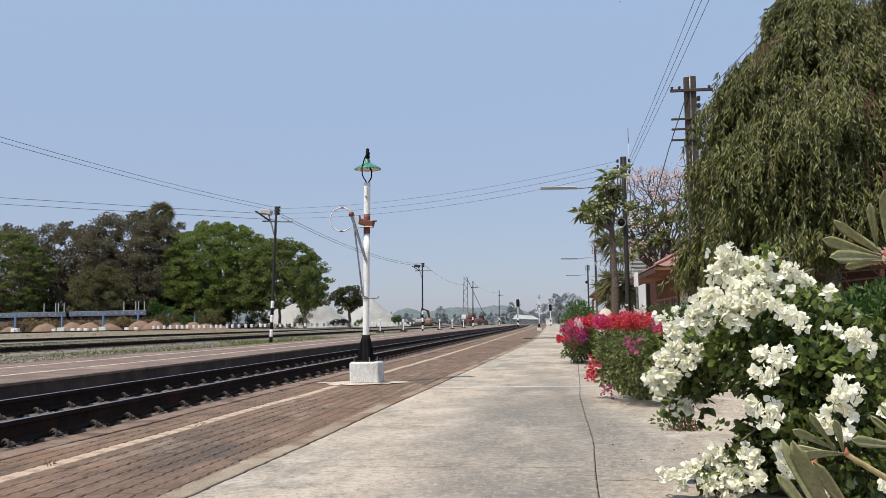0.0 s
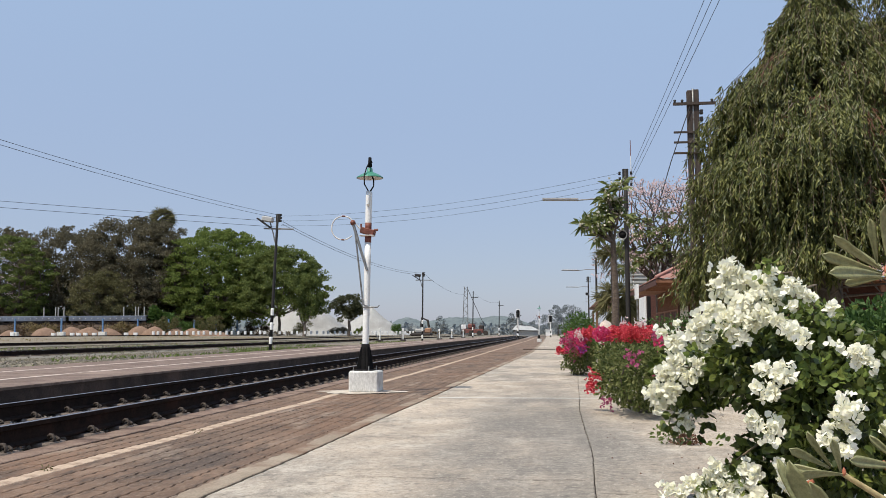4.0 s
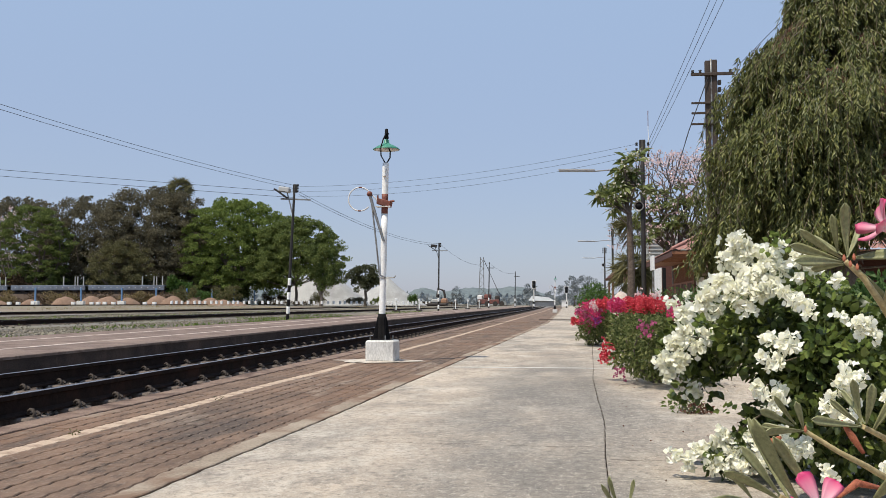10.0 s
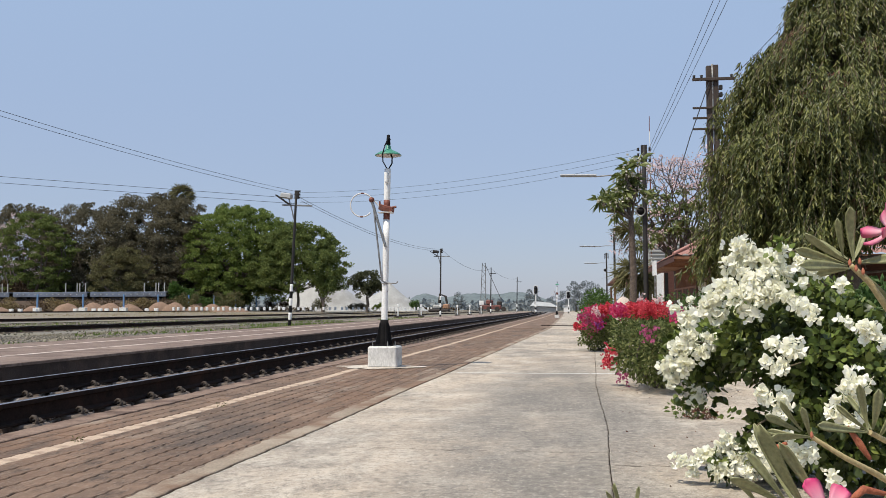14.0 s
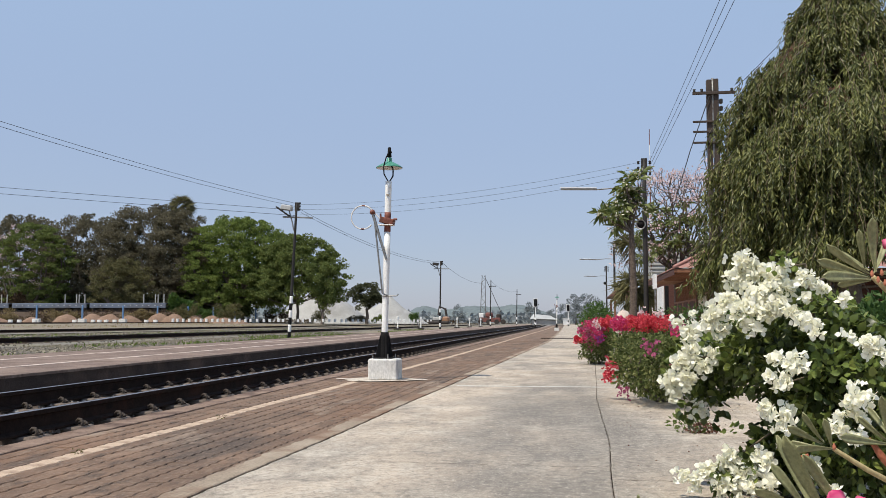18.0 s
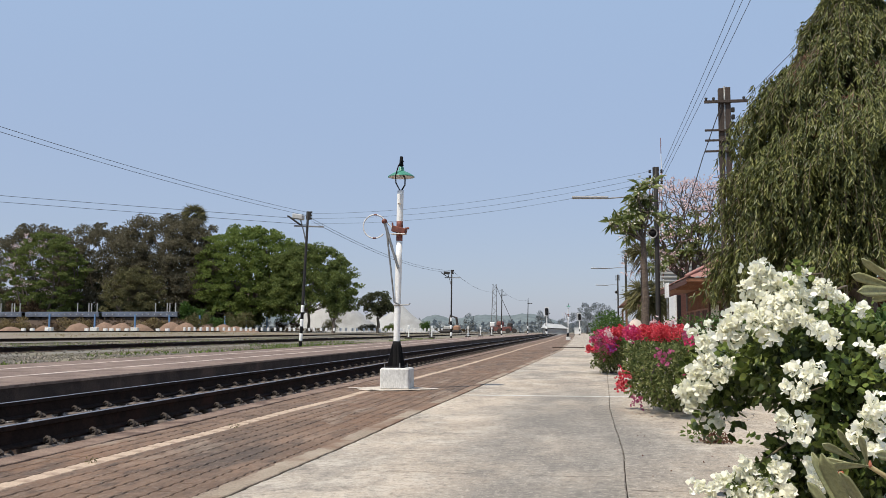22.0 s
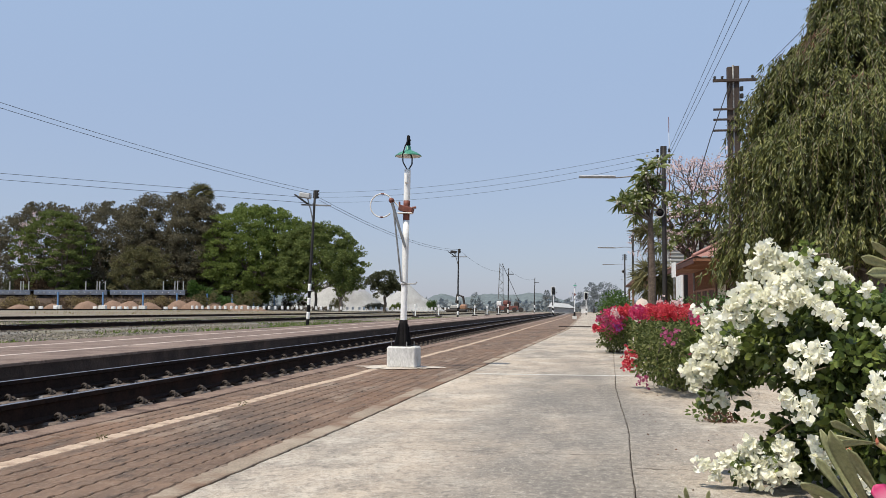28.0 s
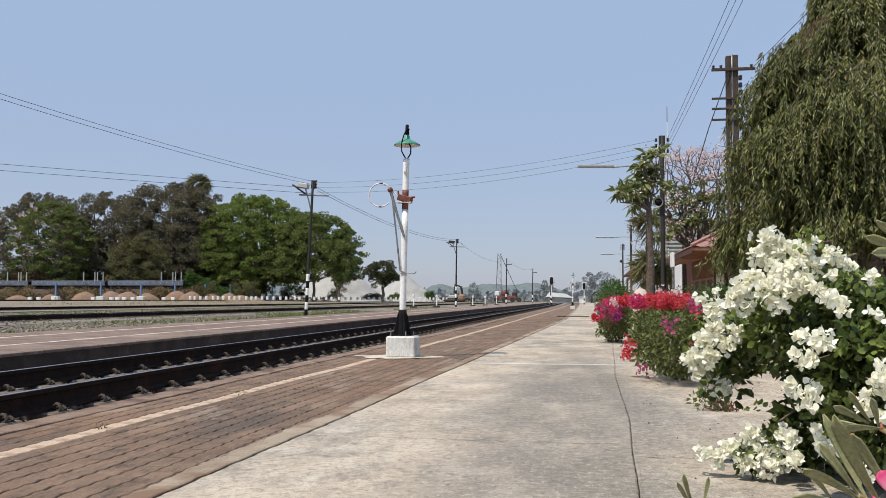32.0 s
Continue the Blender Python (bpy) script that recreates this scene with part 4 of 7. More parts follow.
def flood_pole(x, y, z, h, label):
    t = thing("flood_light_pole", x, y, z, label, "lamp post", group="yard flood light poles")
    lean = pose(0, 0, 0, 0, 2.6 if y < 60 else 0.6, 0)
    at = lambda *p: lean @ Vector(p)
    part("pole", Shape().tube([at(0, 0, 1.9), at(0, 0, h)], [0.068, 0.052] if y < 60 else [0.07, 0.055], 12), M["darkpole"], t, "tarred dark pole", True)
    for k in range(6):
        part("band", Shape().tube([at(0, 0, k * 0.32 - (0.1 if k == 0 else 0)), at(0, 0, k * 0.32 + 0.32)], 0.073 if y < 60 else 0.076, 12), M["whitepost" if k % 2 else "black"], t, "", True)
    part("cross_arm", Shape().box(-0.62, 0.78, -0.03, 0.03, h - 0.72, h - 0.65, 0.008, lean), M["greysteel"], t, "steel cross arm")
    part("stay", Shape().tube([at(-0.4, 0, h - 0.2), at(-0.3, 0, h - 0.5), at(-0.15, 0, h - 0.95), at(-0.06, 0, h - 1.3)], 0.03, 8), M["greysteel"], t, "bent pipe lamp arm", True)
    lamp = part("flood_light", Shape().box(-0.28, 0.24, -0.2, 0.12, -0.13, 0.11, 0.04, lean @ pose(-0.42, 0, h - 0.26, 0, 6, 0)), M["lampglass" if y < 60 else "darkpole"], t, "pale flood light housing" if y < 60 else "dark flood light housing")
    part("visor", Shape().box(-0.36, 0.36, -0.19, 0.14, -0.03, 0.03, 0.008, lean @ pose(-0.62, 0, h - 0.44, 0, 33, 0)), M["darkpole"], lamp)
    part("insulator_rack", Shape().box(-0.07, 0.13, -0.05, 0.05, h - 0.38, h, 0.01, lean), M["darkpole"], t)
    for k in range(3):
        part("insulator", Shape().lathe([(0.001, -0.05), (0.045, -0.04), (0.03, 0), (0.045, 0.04), (0.001, 0.05)], 10, at(0.16, 0, h - 0.32 + 0.14 * k)), M["darkpole"], t, "", True)
    return t


flood_pole(-12.4, 41, -0.04, 6.2, "dark yard pole with flood light and striped base")
flood_pole(-10.9, 81, -0.04, 6.1, "dark yard pole with flood light and striped base")
for x, y, h in ((-10.4, 130, 6.6), (-8.3, 160, 6.3), (-5.6, 172, 4.8)):
    t = thing("wire_pole", x, y, -0.04, "slim dark wire pole with striped base", "pole", group="far wire poles")
    part("pole", Shape().tube([(0, 0, 1.6), (0.1, 0, h)], [0.085, 0.06], 8), M["darkpole"], t, "", True)
    for k in range(4):
        part("band", Shape().tube([(0, 0, 0.4 * k), (0, 0, 0.4 * k + 0.4)], 0.095, 8), M["whitepost" if k % 2 else "black"], t, "", True)
    part("cross_arm", Shape().box(-0.1, 0.8, -0.04, 0.04, h - 0.9, h - 0.8, 0.01), M["darkpole"], t)


def tube_lamp_pole(x, y, h, arm_z, reach, label, horn):
    t = thing("platform_lamp_pole", x, y, 0, label, "lamp post", group="platform lamp poles")
    part("pole", Shape().tube([(0, 0, 0), (0, 0, h)], [0.085, 0.07], 12), M["darkpole"], t, "dark painted pole", True)
    part("pole_cap", Shape().box(-0.1, 0.1, -0.06, 0.06, h - 0.55, h + 0.02, 0.01), M["darkpole"], t)
    for k in range(3):
        for s in (-1, 1):
            part("insulator", Shape().lathe([(0.001, -0.06), (0.05, -0.045), (0.03, 0), (0.05, 0.045), (0.001, 0.06)], 10, (s * 0.19, 0, h - 0.12 - 0.19 * k)), M["darkpole"], t, "", True)
    part("arm", Shape().tube([(0, 0, arm_z), (-0.6, 0, arm_z + 0.02), (-reach + 1.15, 0, arm_z - 0.05)], 0.022, 8), M["greysteel"], t, "thin steel lamp arm", True)
    b = part("tube_light", Shape().box(-reach, -reach + 1.2, -0.07, 0.07, -0.015, 0.045, 0.015, pose(0, 0, arm_z - 0.08, 0, 1.2, 0)), M["greysteel"], t, "long tube light fitting")
    part("fitting_cover", Shape().box(-reach - 0.01, -reach + 1.21, -0.075, 0.075, 0.047, 0.065, 0.006, pose(0, 0, arm_z - 0.08, 0, 1.2, 0)), M["white"], b)
    if horn:
        hn = part("loudspeaker", Shape().lathe([(0.17, 0.0), (0.165, 0.03), (0.1, 0.13), (0.05, 0.22), (0.05, 0.3), (0.001, 0.31), (0.001, 0.2), (0.03, 0.2), (0.09, 0.1), (0.15, 0.0), (0.17, 0.0)], 18), M["greysteel"], t, "grey horn loudspeaker", True)
        hn.matrix_basis = pose(-0.16, -0.2, horn, -82, 0, -22)
        part("mouth", Shape().lathe([(0.001, 0.06), (0.08, 0.05), (0.125, 0.0), (0.001, -0.01)], 14, (0, 0, 0.03)), M["black"], hn, "", True)
        part("horn_bracket", Shape().box(-0.16, 0.03, -0.04, 0.04, horn + 0.1, horn + 0.14, 0.006), M["darkpole"], t)
    return t


tube_lamp_pole(2.64, 31.5, 6.17, 5.21, 2.78, "dark platform pole with long tube light and loudspeaker", 3.95)
tube_lamp_pole(3.40, 66, 5.95, 5.12, 2.4, "dark platform pole with long tube light", 0)
tube_lamp_pole(4.10, 95, 6.35, 5.35, 2.2, "dark platform pole with long tube light and loudspeaker", 4.6)


def big_pole():
    t = thing("wire_pole", 4.05, 26, 0, "tall paired dark timber wire pole with cross arms", "pole")
    part("pole", Shape().box(-0.16, -0.02, -0.08, 0.08, 0, 7.38, 0.015), M["oldpole"], t, "weathered dark timber pole")
    part("pole", Shape().box(0.02, 0.16, -0.08, 0.08, 0, 7.4, 0.015), M["oldpole"], t, "weathered dark timber pole")
    part("spacer", Shape().tube([(0, -0.05, 5.2), (0, -0.05, 7.42)], 0.03, 8), M["greysteel"], t, "", True)
    part("cross_arm", Shape().box(-0.55, 0.6, -0.15, -0.085, 6.95, 7.03, 0.008), M["oldpole"], t)
    for z in (6.17, 5.89, 5.59):
        part("cross_arm", Shape().box(-0.55, 0.2, -0.14, -0.085, z, z + 0.055, 0.008), M["oldpole"], t)
    for x, z in ((-0.5, 7.05), (-0.3, 7.05), (0.5, 7.05), (-0.08, 5.9), (-0.08, 5.6)):
        part("insulator", Shape().lathe([(0.001, 0), (0.045, 0.01), (0.03, 0.05), (0.045, 0.09), (0.001, 0.11)], 10, (x, -0.11, z - 0.04)), M["darkpole"], t, "", True)
    for z in (6.5, 6.7, 6.3):
        part("fuse_box", Shape().box(0.17, 0.26, -0.1, 0.0, z, z + 0.13, 0.015), M["darkpole"], t)
    part("guy_wire", Shape().tube([(-0.1, -0.13, 6.9), (-0.64, -0.13, 5.4), (-1.1, -0.13, 3.9)], 0.013, 6), M["cable"], t)
    return t


big_pole()


def wire(pts, r=0.012):
    r *= 0.62
    a, b, sag = Vector(pts[0]), Vector(pts[1]), pts[2]
    n = 24
    line = [a.lerp(b, i / n) - Vector((0, 0, sag * 4 * (i / n) * (1 - i / n))) for i in range(n + 1)]
    t = part("overhead_wire", Shape().tube(line, r, 5), M["cable"])
    tagged(t, "thin dark overhead wire sagging between poles", "wire", group="overhead wires")


P1, P2, P3, P6 = (-12.1, 41, 6.1), (-10.8, 81, 6.0), (2.62, 31.5, 6.1), (-10.3, 130, 6.4)
for k in range(3):
    wire(((P1[0] + 0.15, P1[1], P1[2] - 0.05 - 0.22 * k), (P3[0] - 0.19, P3[1], P3[2] - 0.05 - 0.19 * k), 0.34 + 0.03 * k), 0.008)
for k in range(2):
    wire(((P1[0], P1[1], P1[2] - 0.15 * k), (-19.4, 3, 7.75 - 0.14 * k), 0.62), 0.012)
    wire(((P1[0] - 0.05, P1[1], P1[2] - 0.3 - 0.25 * k), (-52, 20, 7.7 - 0.3 * k), 0.12), 0.014)
    wire(((P1[0] + 0.2, P1[1], P1[2] - 0.3 - 0.12 * k), (P2[0], P2[1], P2[2] - 0.15 * k), 0.55), 0.015)
wire((P2, P6, 0.9), 0.018)
wire((P6, (-8.2, 160, 6.0), 0.6), 0.02)
for k in range(3):
    wire(((P3[0] + 0.19, P3[1], P3[2] - 0.03 - 0.19 * k), (3.62 + 0.16 * k, 8, 8.9 - 0.1 * k), 0.12), 0.010)
wire(((4.55, 25.9, 7.0), (6.6, 6, 8.2), 0.15), 0.012)


# ---- trees and shrubs ----
def branchy(shape, rng, a, b, r0, r1, bow=0.1, n=5):
    """One limb from a to b with a slight bow."""
    a, b = Vector(a), Vector(b)
    off = Vector(rng.normal(size=3)) * bow * (b - a).length
    pts = [a.lerp(b, i / n) + off * 4 * (i / n) * (1 - i / n) for i in range(n + 1)]
    shape.tube(pts, [r0 + (r1 - r0) * i / n for i in range(n + 1)], 7, False)
    return pts


def blades(name, rng, p, d, face, length, width, material, curl=0.18):
    """Long narrow leaves at p along d with their faces turned to face: folded on the midrib, tips curling down."""
    p, d = np.asarray(p, float), unit(np.asarray(d, float))
    side = unit(np.cross(d, np.asarray(face, float)))
    nor = np.cross(side, d)
    n = len(p)
    ln = length * rng.uniform(0.65, 1.3, (n, 1))
    w = width * rng.uniform(0.75, 1.25, (n, 1))
    down = np.array([0, 0, -1.0])
    at = lambda u: p + d * ln * u + nor * ln * 0.10 * u + down * ln * curl * u * u
    v = np.stack([p, at(0.42) + side * w * 0.5, at(0.42) - side * w * 0.5, at(0.45) - nor * w * 0.25, at(1.0)], 1).reshape(-1, 3)
    base = np.arange(n)[:, None] * 5
    f = np.concatenate([base + np.array(k) for k in ((0, 1, 3), (0, 3, 2), (1, 4, 3), (3, 4, 2))], 0)
    return arrays_mesh(name, v, f, material)


def mast_tree(x, y, profile, boughs, seed, label, skirt):
    """A tree whose boughs droop round the trunk, each hung with leafy strands."""
    rng = np.random.default_rng(seed)
    t = thing("mast_tree", x, y, 0, label, "tree", group="drooping trees")
    top = profile[-1][0]
    tr = Shape().tube([(0, 0, 0), (0.03, 0.02, top * 0.3), (-0.02, 0, top * 0.7), (0, 0, top)], [0.17, 0.14, 0.09, 0.02], 10)
    part("trunk", tr, M["bark"], t, "dark grey-brown trunk", True)
    zs, rs = zip(*profile)
    heights = np.linspace(zs[0], top, 200)
    girth = np.interp(heights, zs, rs)
    share = np.cumsum(girth + 0.1) / np.sum(girth + 0.1)
    strands = {False: [], True: []}
    limb, twig = Shape(), Shape()
    spent = set(int(k) for k in rng.choice(boughs, boughs // 22, replace=False))
    for k in range(boughs):
        z0 = float(np.interp(rng.uniform(), share, heights))
        a0 = k * 2.39996 + rng.normal() * 0.2
        lobe = 0.90 + 0.42 * noise.noise(Vector((math.cos(a0) * 2.6 + seed, math.sin(a0) * 2.6, z0 * 1.3))) + rng.normal() * 0.10
        R = float(np.interp(z0, zs, rs)) * lobe
        low = skirt[0] + (skirt[1] - skirt[0]) * (0.5 + 0.5 * math.cos(a0))
        c, s = math.cos(a0), math.sin(a0)
        root = Vector((0, 0, min(top - 0.05, z0 + 0.05)))
        crest = Vector((c * R * 0.5, s * R * 0.5, min(top - 0.03, z0 + 0.06 * R)))
        end = Vector((c * R * 0.94, s * R * 0.94, z0 - 0.25 * R))
        line = [root.lerp(crest, i / 4) for i in range(4)] + [crest.lerp(end, i / 6) for i in range(7)]
        if k % 2 == 0:
            limb.tube(line[:-2:2], [0.018 - 0.003 * i for i in range(len(line[:-2:2]))], 5, False)
        withered = k in spent and z0 > zs[0] + 0.5
        across = Vector((-s, c, 0))
        for j in range(int((13 + 18 * min(R, 1.6)) * (0.5 if s > 0.45 else 1.0) * (0.5 if withered else 1.0))):
            u = rng.uniform(0.12, 1.0) ** 0.75 * (len(line) - 1)
            q = line[int(u)].lerp(line[min(int(u) + 1, len(line) - 1)], u - int(u))
            q = q + across * rng.normal() * 0.15 * min(1.0, R) + Vector((0, 0, rng.uniform(0.0, 0.12)))
            hang = rng.uniform(0.16, 0.62) * min(1.0, max(0.0, q.z - low) * 1.6)
            if hang < 0.06:
                continue
            swing = Vector((c, s, 0)) * rng.uniform(0.0, 0.40) + across * rng.normal() * 0.16
            tip = q + (Vector((0, 0, -1)) + swing) * hang
            mid = q.lerp(tip, 0.5) + Vector((c, s, 0.3)) * 0.06
            if j % 3 == 0:
                twig.tube([q, mid, tip], 0.004, 3, False)
            strands[withered].append((*q, *mid, *tip, c, s, hang))
    part("branchwork", limb, M["bark"], t, "", True)
    part("twigwork", twig, M["twig"], t)
    for key, name, ln, wd, mat, lab in ((False, "crown", 0.076, 0.0205, "mast_leaf", "hanging narrow dark green leaves"), (True, "dead_leaves", 0.085, 0.014, "dead_leaf", "dry reddish-brown leaves")):
        if not strands[key]:
            continue
        st = np.array(strands[key])
        st = np.repeat(st, np.maximum(4, (st[:, 11] / 0.0150).astype(int)), axis=0)
        n = len(st)
        w = rng.uniform(0, 1, (n, 1))
        p = (1 - w) ** 2 * st[:, 0:3] + 2 * w * (1 - w) * st[:, 3:6] + w * w * st[:, 6:9]
        out = np.stack([st[:, 9], st[:, 10], np.zeros(n)], 1)
        d = np.array([0, 0, -0.78]) + out * 0.22 + rng.normal(size=(n, 3)) * np.array([0.46, 0.46, 0.25])
        face = out + np.array([0, 0, 0.5]) + rng.normal(size=(n, 3)) * 0.75
        part(name, blades(name, rng, p, d, face, ln, wd, M[mat]), None, t, lab)
    return t


mast_tree(3.30, 11.6, [(1.0, 1.30), (1.4, 1.52), (1.8, 1.58), (2.4, 1.60), (2.9, 1.60), (3.15, 1.60), (3.4, 1.50), (3.8, 1.18), (4.3, 0.70), (4.8, 0.36), (5.6, 0.22), (6.6, 0.15)], 400, 11, "weeping mast tree with dark drooping foliage", (1.0, 1.85))
mast_tree(5.05, 12.6, [(1.6, 1.2), (1.9, 1.6), (2.6, 1.65), (3.6, 1.6), (4.6, 1.5), (5.6, 1.2), (6.6, 0.8), (7.8, 0.2)], 150, 12, "weeping mast tree with dense drooping foliage", (1.75, 1.75))


def cluster(rng, c, r, n, size, mat, facing=(0.0, -1.0, 0.35), spread=0.75, lift=0.2):
    """A head of papery three-bract blossoms, mostly turned outwards."""
    q = unit(rng.normal(size=(n, 3)) * spread + np.array(facing))
    centres = np.array(c) + q * r * rng.uniform(0.35, 1.0, (n, 1)) + rng.normal(size=(n, 3)) * r * 0.25
    p, d = [], []
    for i in range(n):
        axis = Vector(q[i] + rng.normal(size=3) * 0.35).normalized()
        u = axis.orthogonal().normalized()
        w = axis.cross(u)
        a0 = rng.uniform(0, 6.28)
        for k in range(3):
            a = a0 + k * 2.094
            rad = u * math.cos(a) + w * math.sin(a)
            p.append(tuple(Vector(centres[i]) + rad * size * 0.06))
            d.append(tuple(rad * 1.0 + axis * 0.75))
    return round_petals("blossom_head", rng, np.array(p), np.array(d), size, mat, 1.04, 1.18)


def heart_leaves(rng, c, r, n, size, mat, name, shell=0.35, down=-0.25):
    p, q = in_ball(rng, n, c, r, shell)
    keep = p[:, 2] > 0.03
    p, q = p[keep], q[keep]
    d = q * 0.7 + rng.normal(size=p.shape) * 0.6 + np.array([0, 0, down])
    return round_petals(name, rng, p, d, size, mat, 1.12, 0.85)


def white_bougainvillea():
    rng = np.random.default_rng(21)
    t = thing("white_bougainvillea", 1.1, 4.1, 0, "white-flowering bougainvillea shrub sprawling over the concrete", "shrub")
    o = Vector((1.1, 4.1, 0))
    for tip in ((0.673, 3.750, 0.914), (0.501, 4.250, 0.565), (0.879, 3.600, 0.862), (1.047, 3.450, 0.617), (0.616, 3.950, 0.141), (0.811, 3.600, 0.507), (0.942, 3.300, 0.432), (0.847, 3.700, 0.162)):
        e = Vector(tip) - o
        k = Vector((e.x * 0.35, e.y * 0.5, max(0.35, e.z * 1.05)))
        pts = [Vector((0.05 * math.sin(9 * e.x), 0.05, 0)).lerp(k, i / 4) for i in range(4)] + [k.lerp(e, i / 5) for i in range(6)]
        part("stem", Shape().tube(pts, [0.009 - 0.0007 * i for i in range(len(pts))], 6, False), M["twig"], t, "thin brown stem", True)
    masses = (((0.926, 4.050, 0.621), (0.30, 0.34, 0.24), 1500), ((1.110, 3.850, 0.384), (0.30, 0.36, 0.36), 1900), ((0.631, 4.400, 0.521), (0.19, 0.22, 0.15), 520),
              ((0.929, 4.100, 0.195), (0.17, 0.2, 0.17), 480), ((1.130, 4.200, 0.610), (0.26, 0.3, 0.15), 600), ((0.788, 4.150, 0.091), (0.14, 0.12, 0.09), 150), ((0.624, 3.930, 0.088), (0.06, 0.05, 0.05), 26), ((0.737, 3.880, 0.154), (0.07, 0.05, 0.06), 36), ((0.577, 4.300, 0.337), (0.12, 0.1, 0.09), 38))
    for c, r, n in masses:
        c = tuple(Vector(c) - o)
        part("leaf_mass", heart_leaves(rng, c, r, int(n * 2.0), 0.037, M["bush_leaf"], "leaf_mass"), None, t, "dark green heart-shaped leaves")
    for c, r, n in (((0.910, 3.550, 0.593), (0.07, 0.06, 0.06), 70), ((0.789, 3.600, 0.947), (0.05, 0.05, 0.04), 28), ((0.957, 3.600, 0.799), (0.12, 0.08, 0.04), 70), ((0.644, 3.900, 0.295), (0.03, 0.03, 0.03), 14),
                    ((0.543, 3.700, 0.640), (0.05, 0.04, 0.04), 24), ((1.026, 3.450, 0.558), (0.09, 0.05, 0.05), 40)):
        part("young_leaves", heart_leaves(rng, tuple(Vector(c) - o), r, int(n * 0.7), 0.027, M["lime_leaf"], "young_leaves", 0.0, 0.2), None, t, "lime-green young leaves")
    top = (((0.668, 3.720, 0.952), 0.050, 22), ((0.720, 3.720, 0.912), 0.045, 18), ((0.631, 3.720, 0.886), 0.042, 16), ((0.789, 3.700, 0.884), 0.040, 12), ((0.817, 3.660, 0.848), 0.036, 10), ((0.806, 3.660, 0.934), 0.026, 6))
    ridge = (((0.753, 3.680, 0.834), 0.052, 20), ((0.700, 3.680, 0.802), 0.060, 26), ((0.647, 3.680, 0.763), 0.055, 22), ((0.727, 3.660, 0.769), 0.05, 18), ((0.605, 3.740, 0.803), 0.038, 12), ((0.561, 3.740, 0.749), 0.05, 18), ((0.531, 3.760, 0.705), 0.042, 12),
             ((0.680, 3.660, 0.705), 0.036, 9), ((0.780, 3.640, 0.779), 0.045, 12), ((0.816, 3.600, 0.758), 0.03, 6), ((0.582, 3.740, 0.683), 0.036, 9))
    trail = (((0.520, 4.160, 0.676), 0.046, 16), ((0.529, 4.140, 0.593), 0.046, 16), ((0.570, 4.100, 0.535), 0.042, 11), ((0.483, 4.160, 0.539), 0.05, 20), ((0.438, 4.200, 0.468), 0.045, 18), ((0.503, 4.140, 0.472), 0.042, 15), ((0.454, 4.200, 0.404), 0.032, 8),
             ((0.603, 4.080, 0.584), 0.036, 8), ((0.559, 4.220, 0.344), 0.036, 8), ((0.478, 4.200, 0.727), 0.022, 4), ((0.544, 4.200, 0.752), 0.014, 2))
    front = (((0.837, 3.520, 0.736), 0.036, 9), ((0.874, 3.500, 0.700), 0.04, 11), ((0.853, 3.560, 0.886), 0.030, 8), ((0.889, 3.560, 0.861), 0.026, 6), ((0.918, 3.560, 0.836), 0.020, 4), ((0.864, 3.560, 0.815), 0.018, 3), ((0.970, 3.500, 0.797), 0.026, 6),
             ((1.023, 3.400, 0.638), 0.045, 15), ((0.975, 3.460, 0.676), 0.022, 4), ((1.059, 3.400, 0.615), 0.03, 6), ((0.741, 3.500, 0.594), 0.030, 8), ((0.790, 3.460, 0.572), 0.046, 17), ((0.754, 3.480, 0.504), 0.042, 13), ((0.720, 3.500, 0.529), 0.026, 5))
    low = (((0.698, 3.500, 0.415), 0.034, 9), ((0.741, 3.460, 0.372), 0.044, 13), ((0.776, 3.500, 0.412), 0.026, 5), ((0.950, 3.250, 0.478), 0.046, 17), ((0.909, 3.280, 0.434), 0.036, 9), ((0.886, 3.300, 0.379), 0.036, 10), ((0.925, 3.280, 0.337), 0.036, 9), ((0.948, 3.260, 0.402), 0.026, 5),
           ((0.824, 3.600, 0.177), 0.040, 12), ((0.869, 3.580, 0.201), 0.036, 9), ((0.735, 3.700, 0.223), 0.024, 4), ((0.810, 3.620, 0.236), 0.026, 4), ((0.734, 3.700, 0.181), 0.03, 6))
    floor = (((0.500, 3.980, 0.077), 0.048, 17), ((0.451, 4.000, 0.089), 0.034, 9), ((0.582, 3.960, 0.116), 0.036, 10), ((0.653, 3.940, 0.177), 0.044, 14), ((0.621, 3.950, 0.152), 0.036, 10), ((0.719, 3.880, 0.131), 0.048, 18), ((0.703, 3.860, 0.057), 0.044, 15), ((0.645, 3.900, 0.059), 0.036, 10),
             ((0.593, 3.920, 0.066), 0.042, 14), ((0.545, 3.970, 0.114), 0.036, 12), ((0.738, 3.860, 0.190), 0.040, 13), ((0.767, 3.800, 0.101), 0.036, 10), ((0.679, 3.900, 0.116), 0.04, 14), ((0.919, 3.500, 0.115), 0.036, 8), ((1.083, 3.300, 0.173), 0.036, 8), ((1.035, 3.200, 0.424), 0.03, 5))
    for group in (top, ridge, trail, front, low, floor):
        for c, r, n in group:
            n = int(n * 0.75) if group in (floor, front, low) else n
            part("blossom_head", cluster(rng, tuple(Vector(c) - o), r * (0.86 if group in (front, low) else 0.84), int(n * 2.4), 0.0222, M["white_bract"]), None, t, "papery white blossoms")


white_bougainvillea()


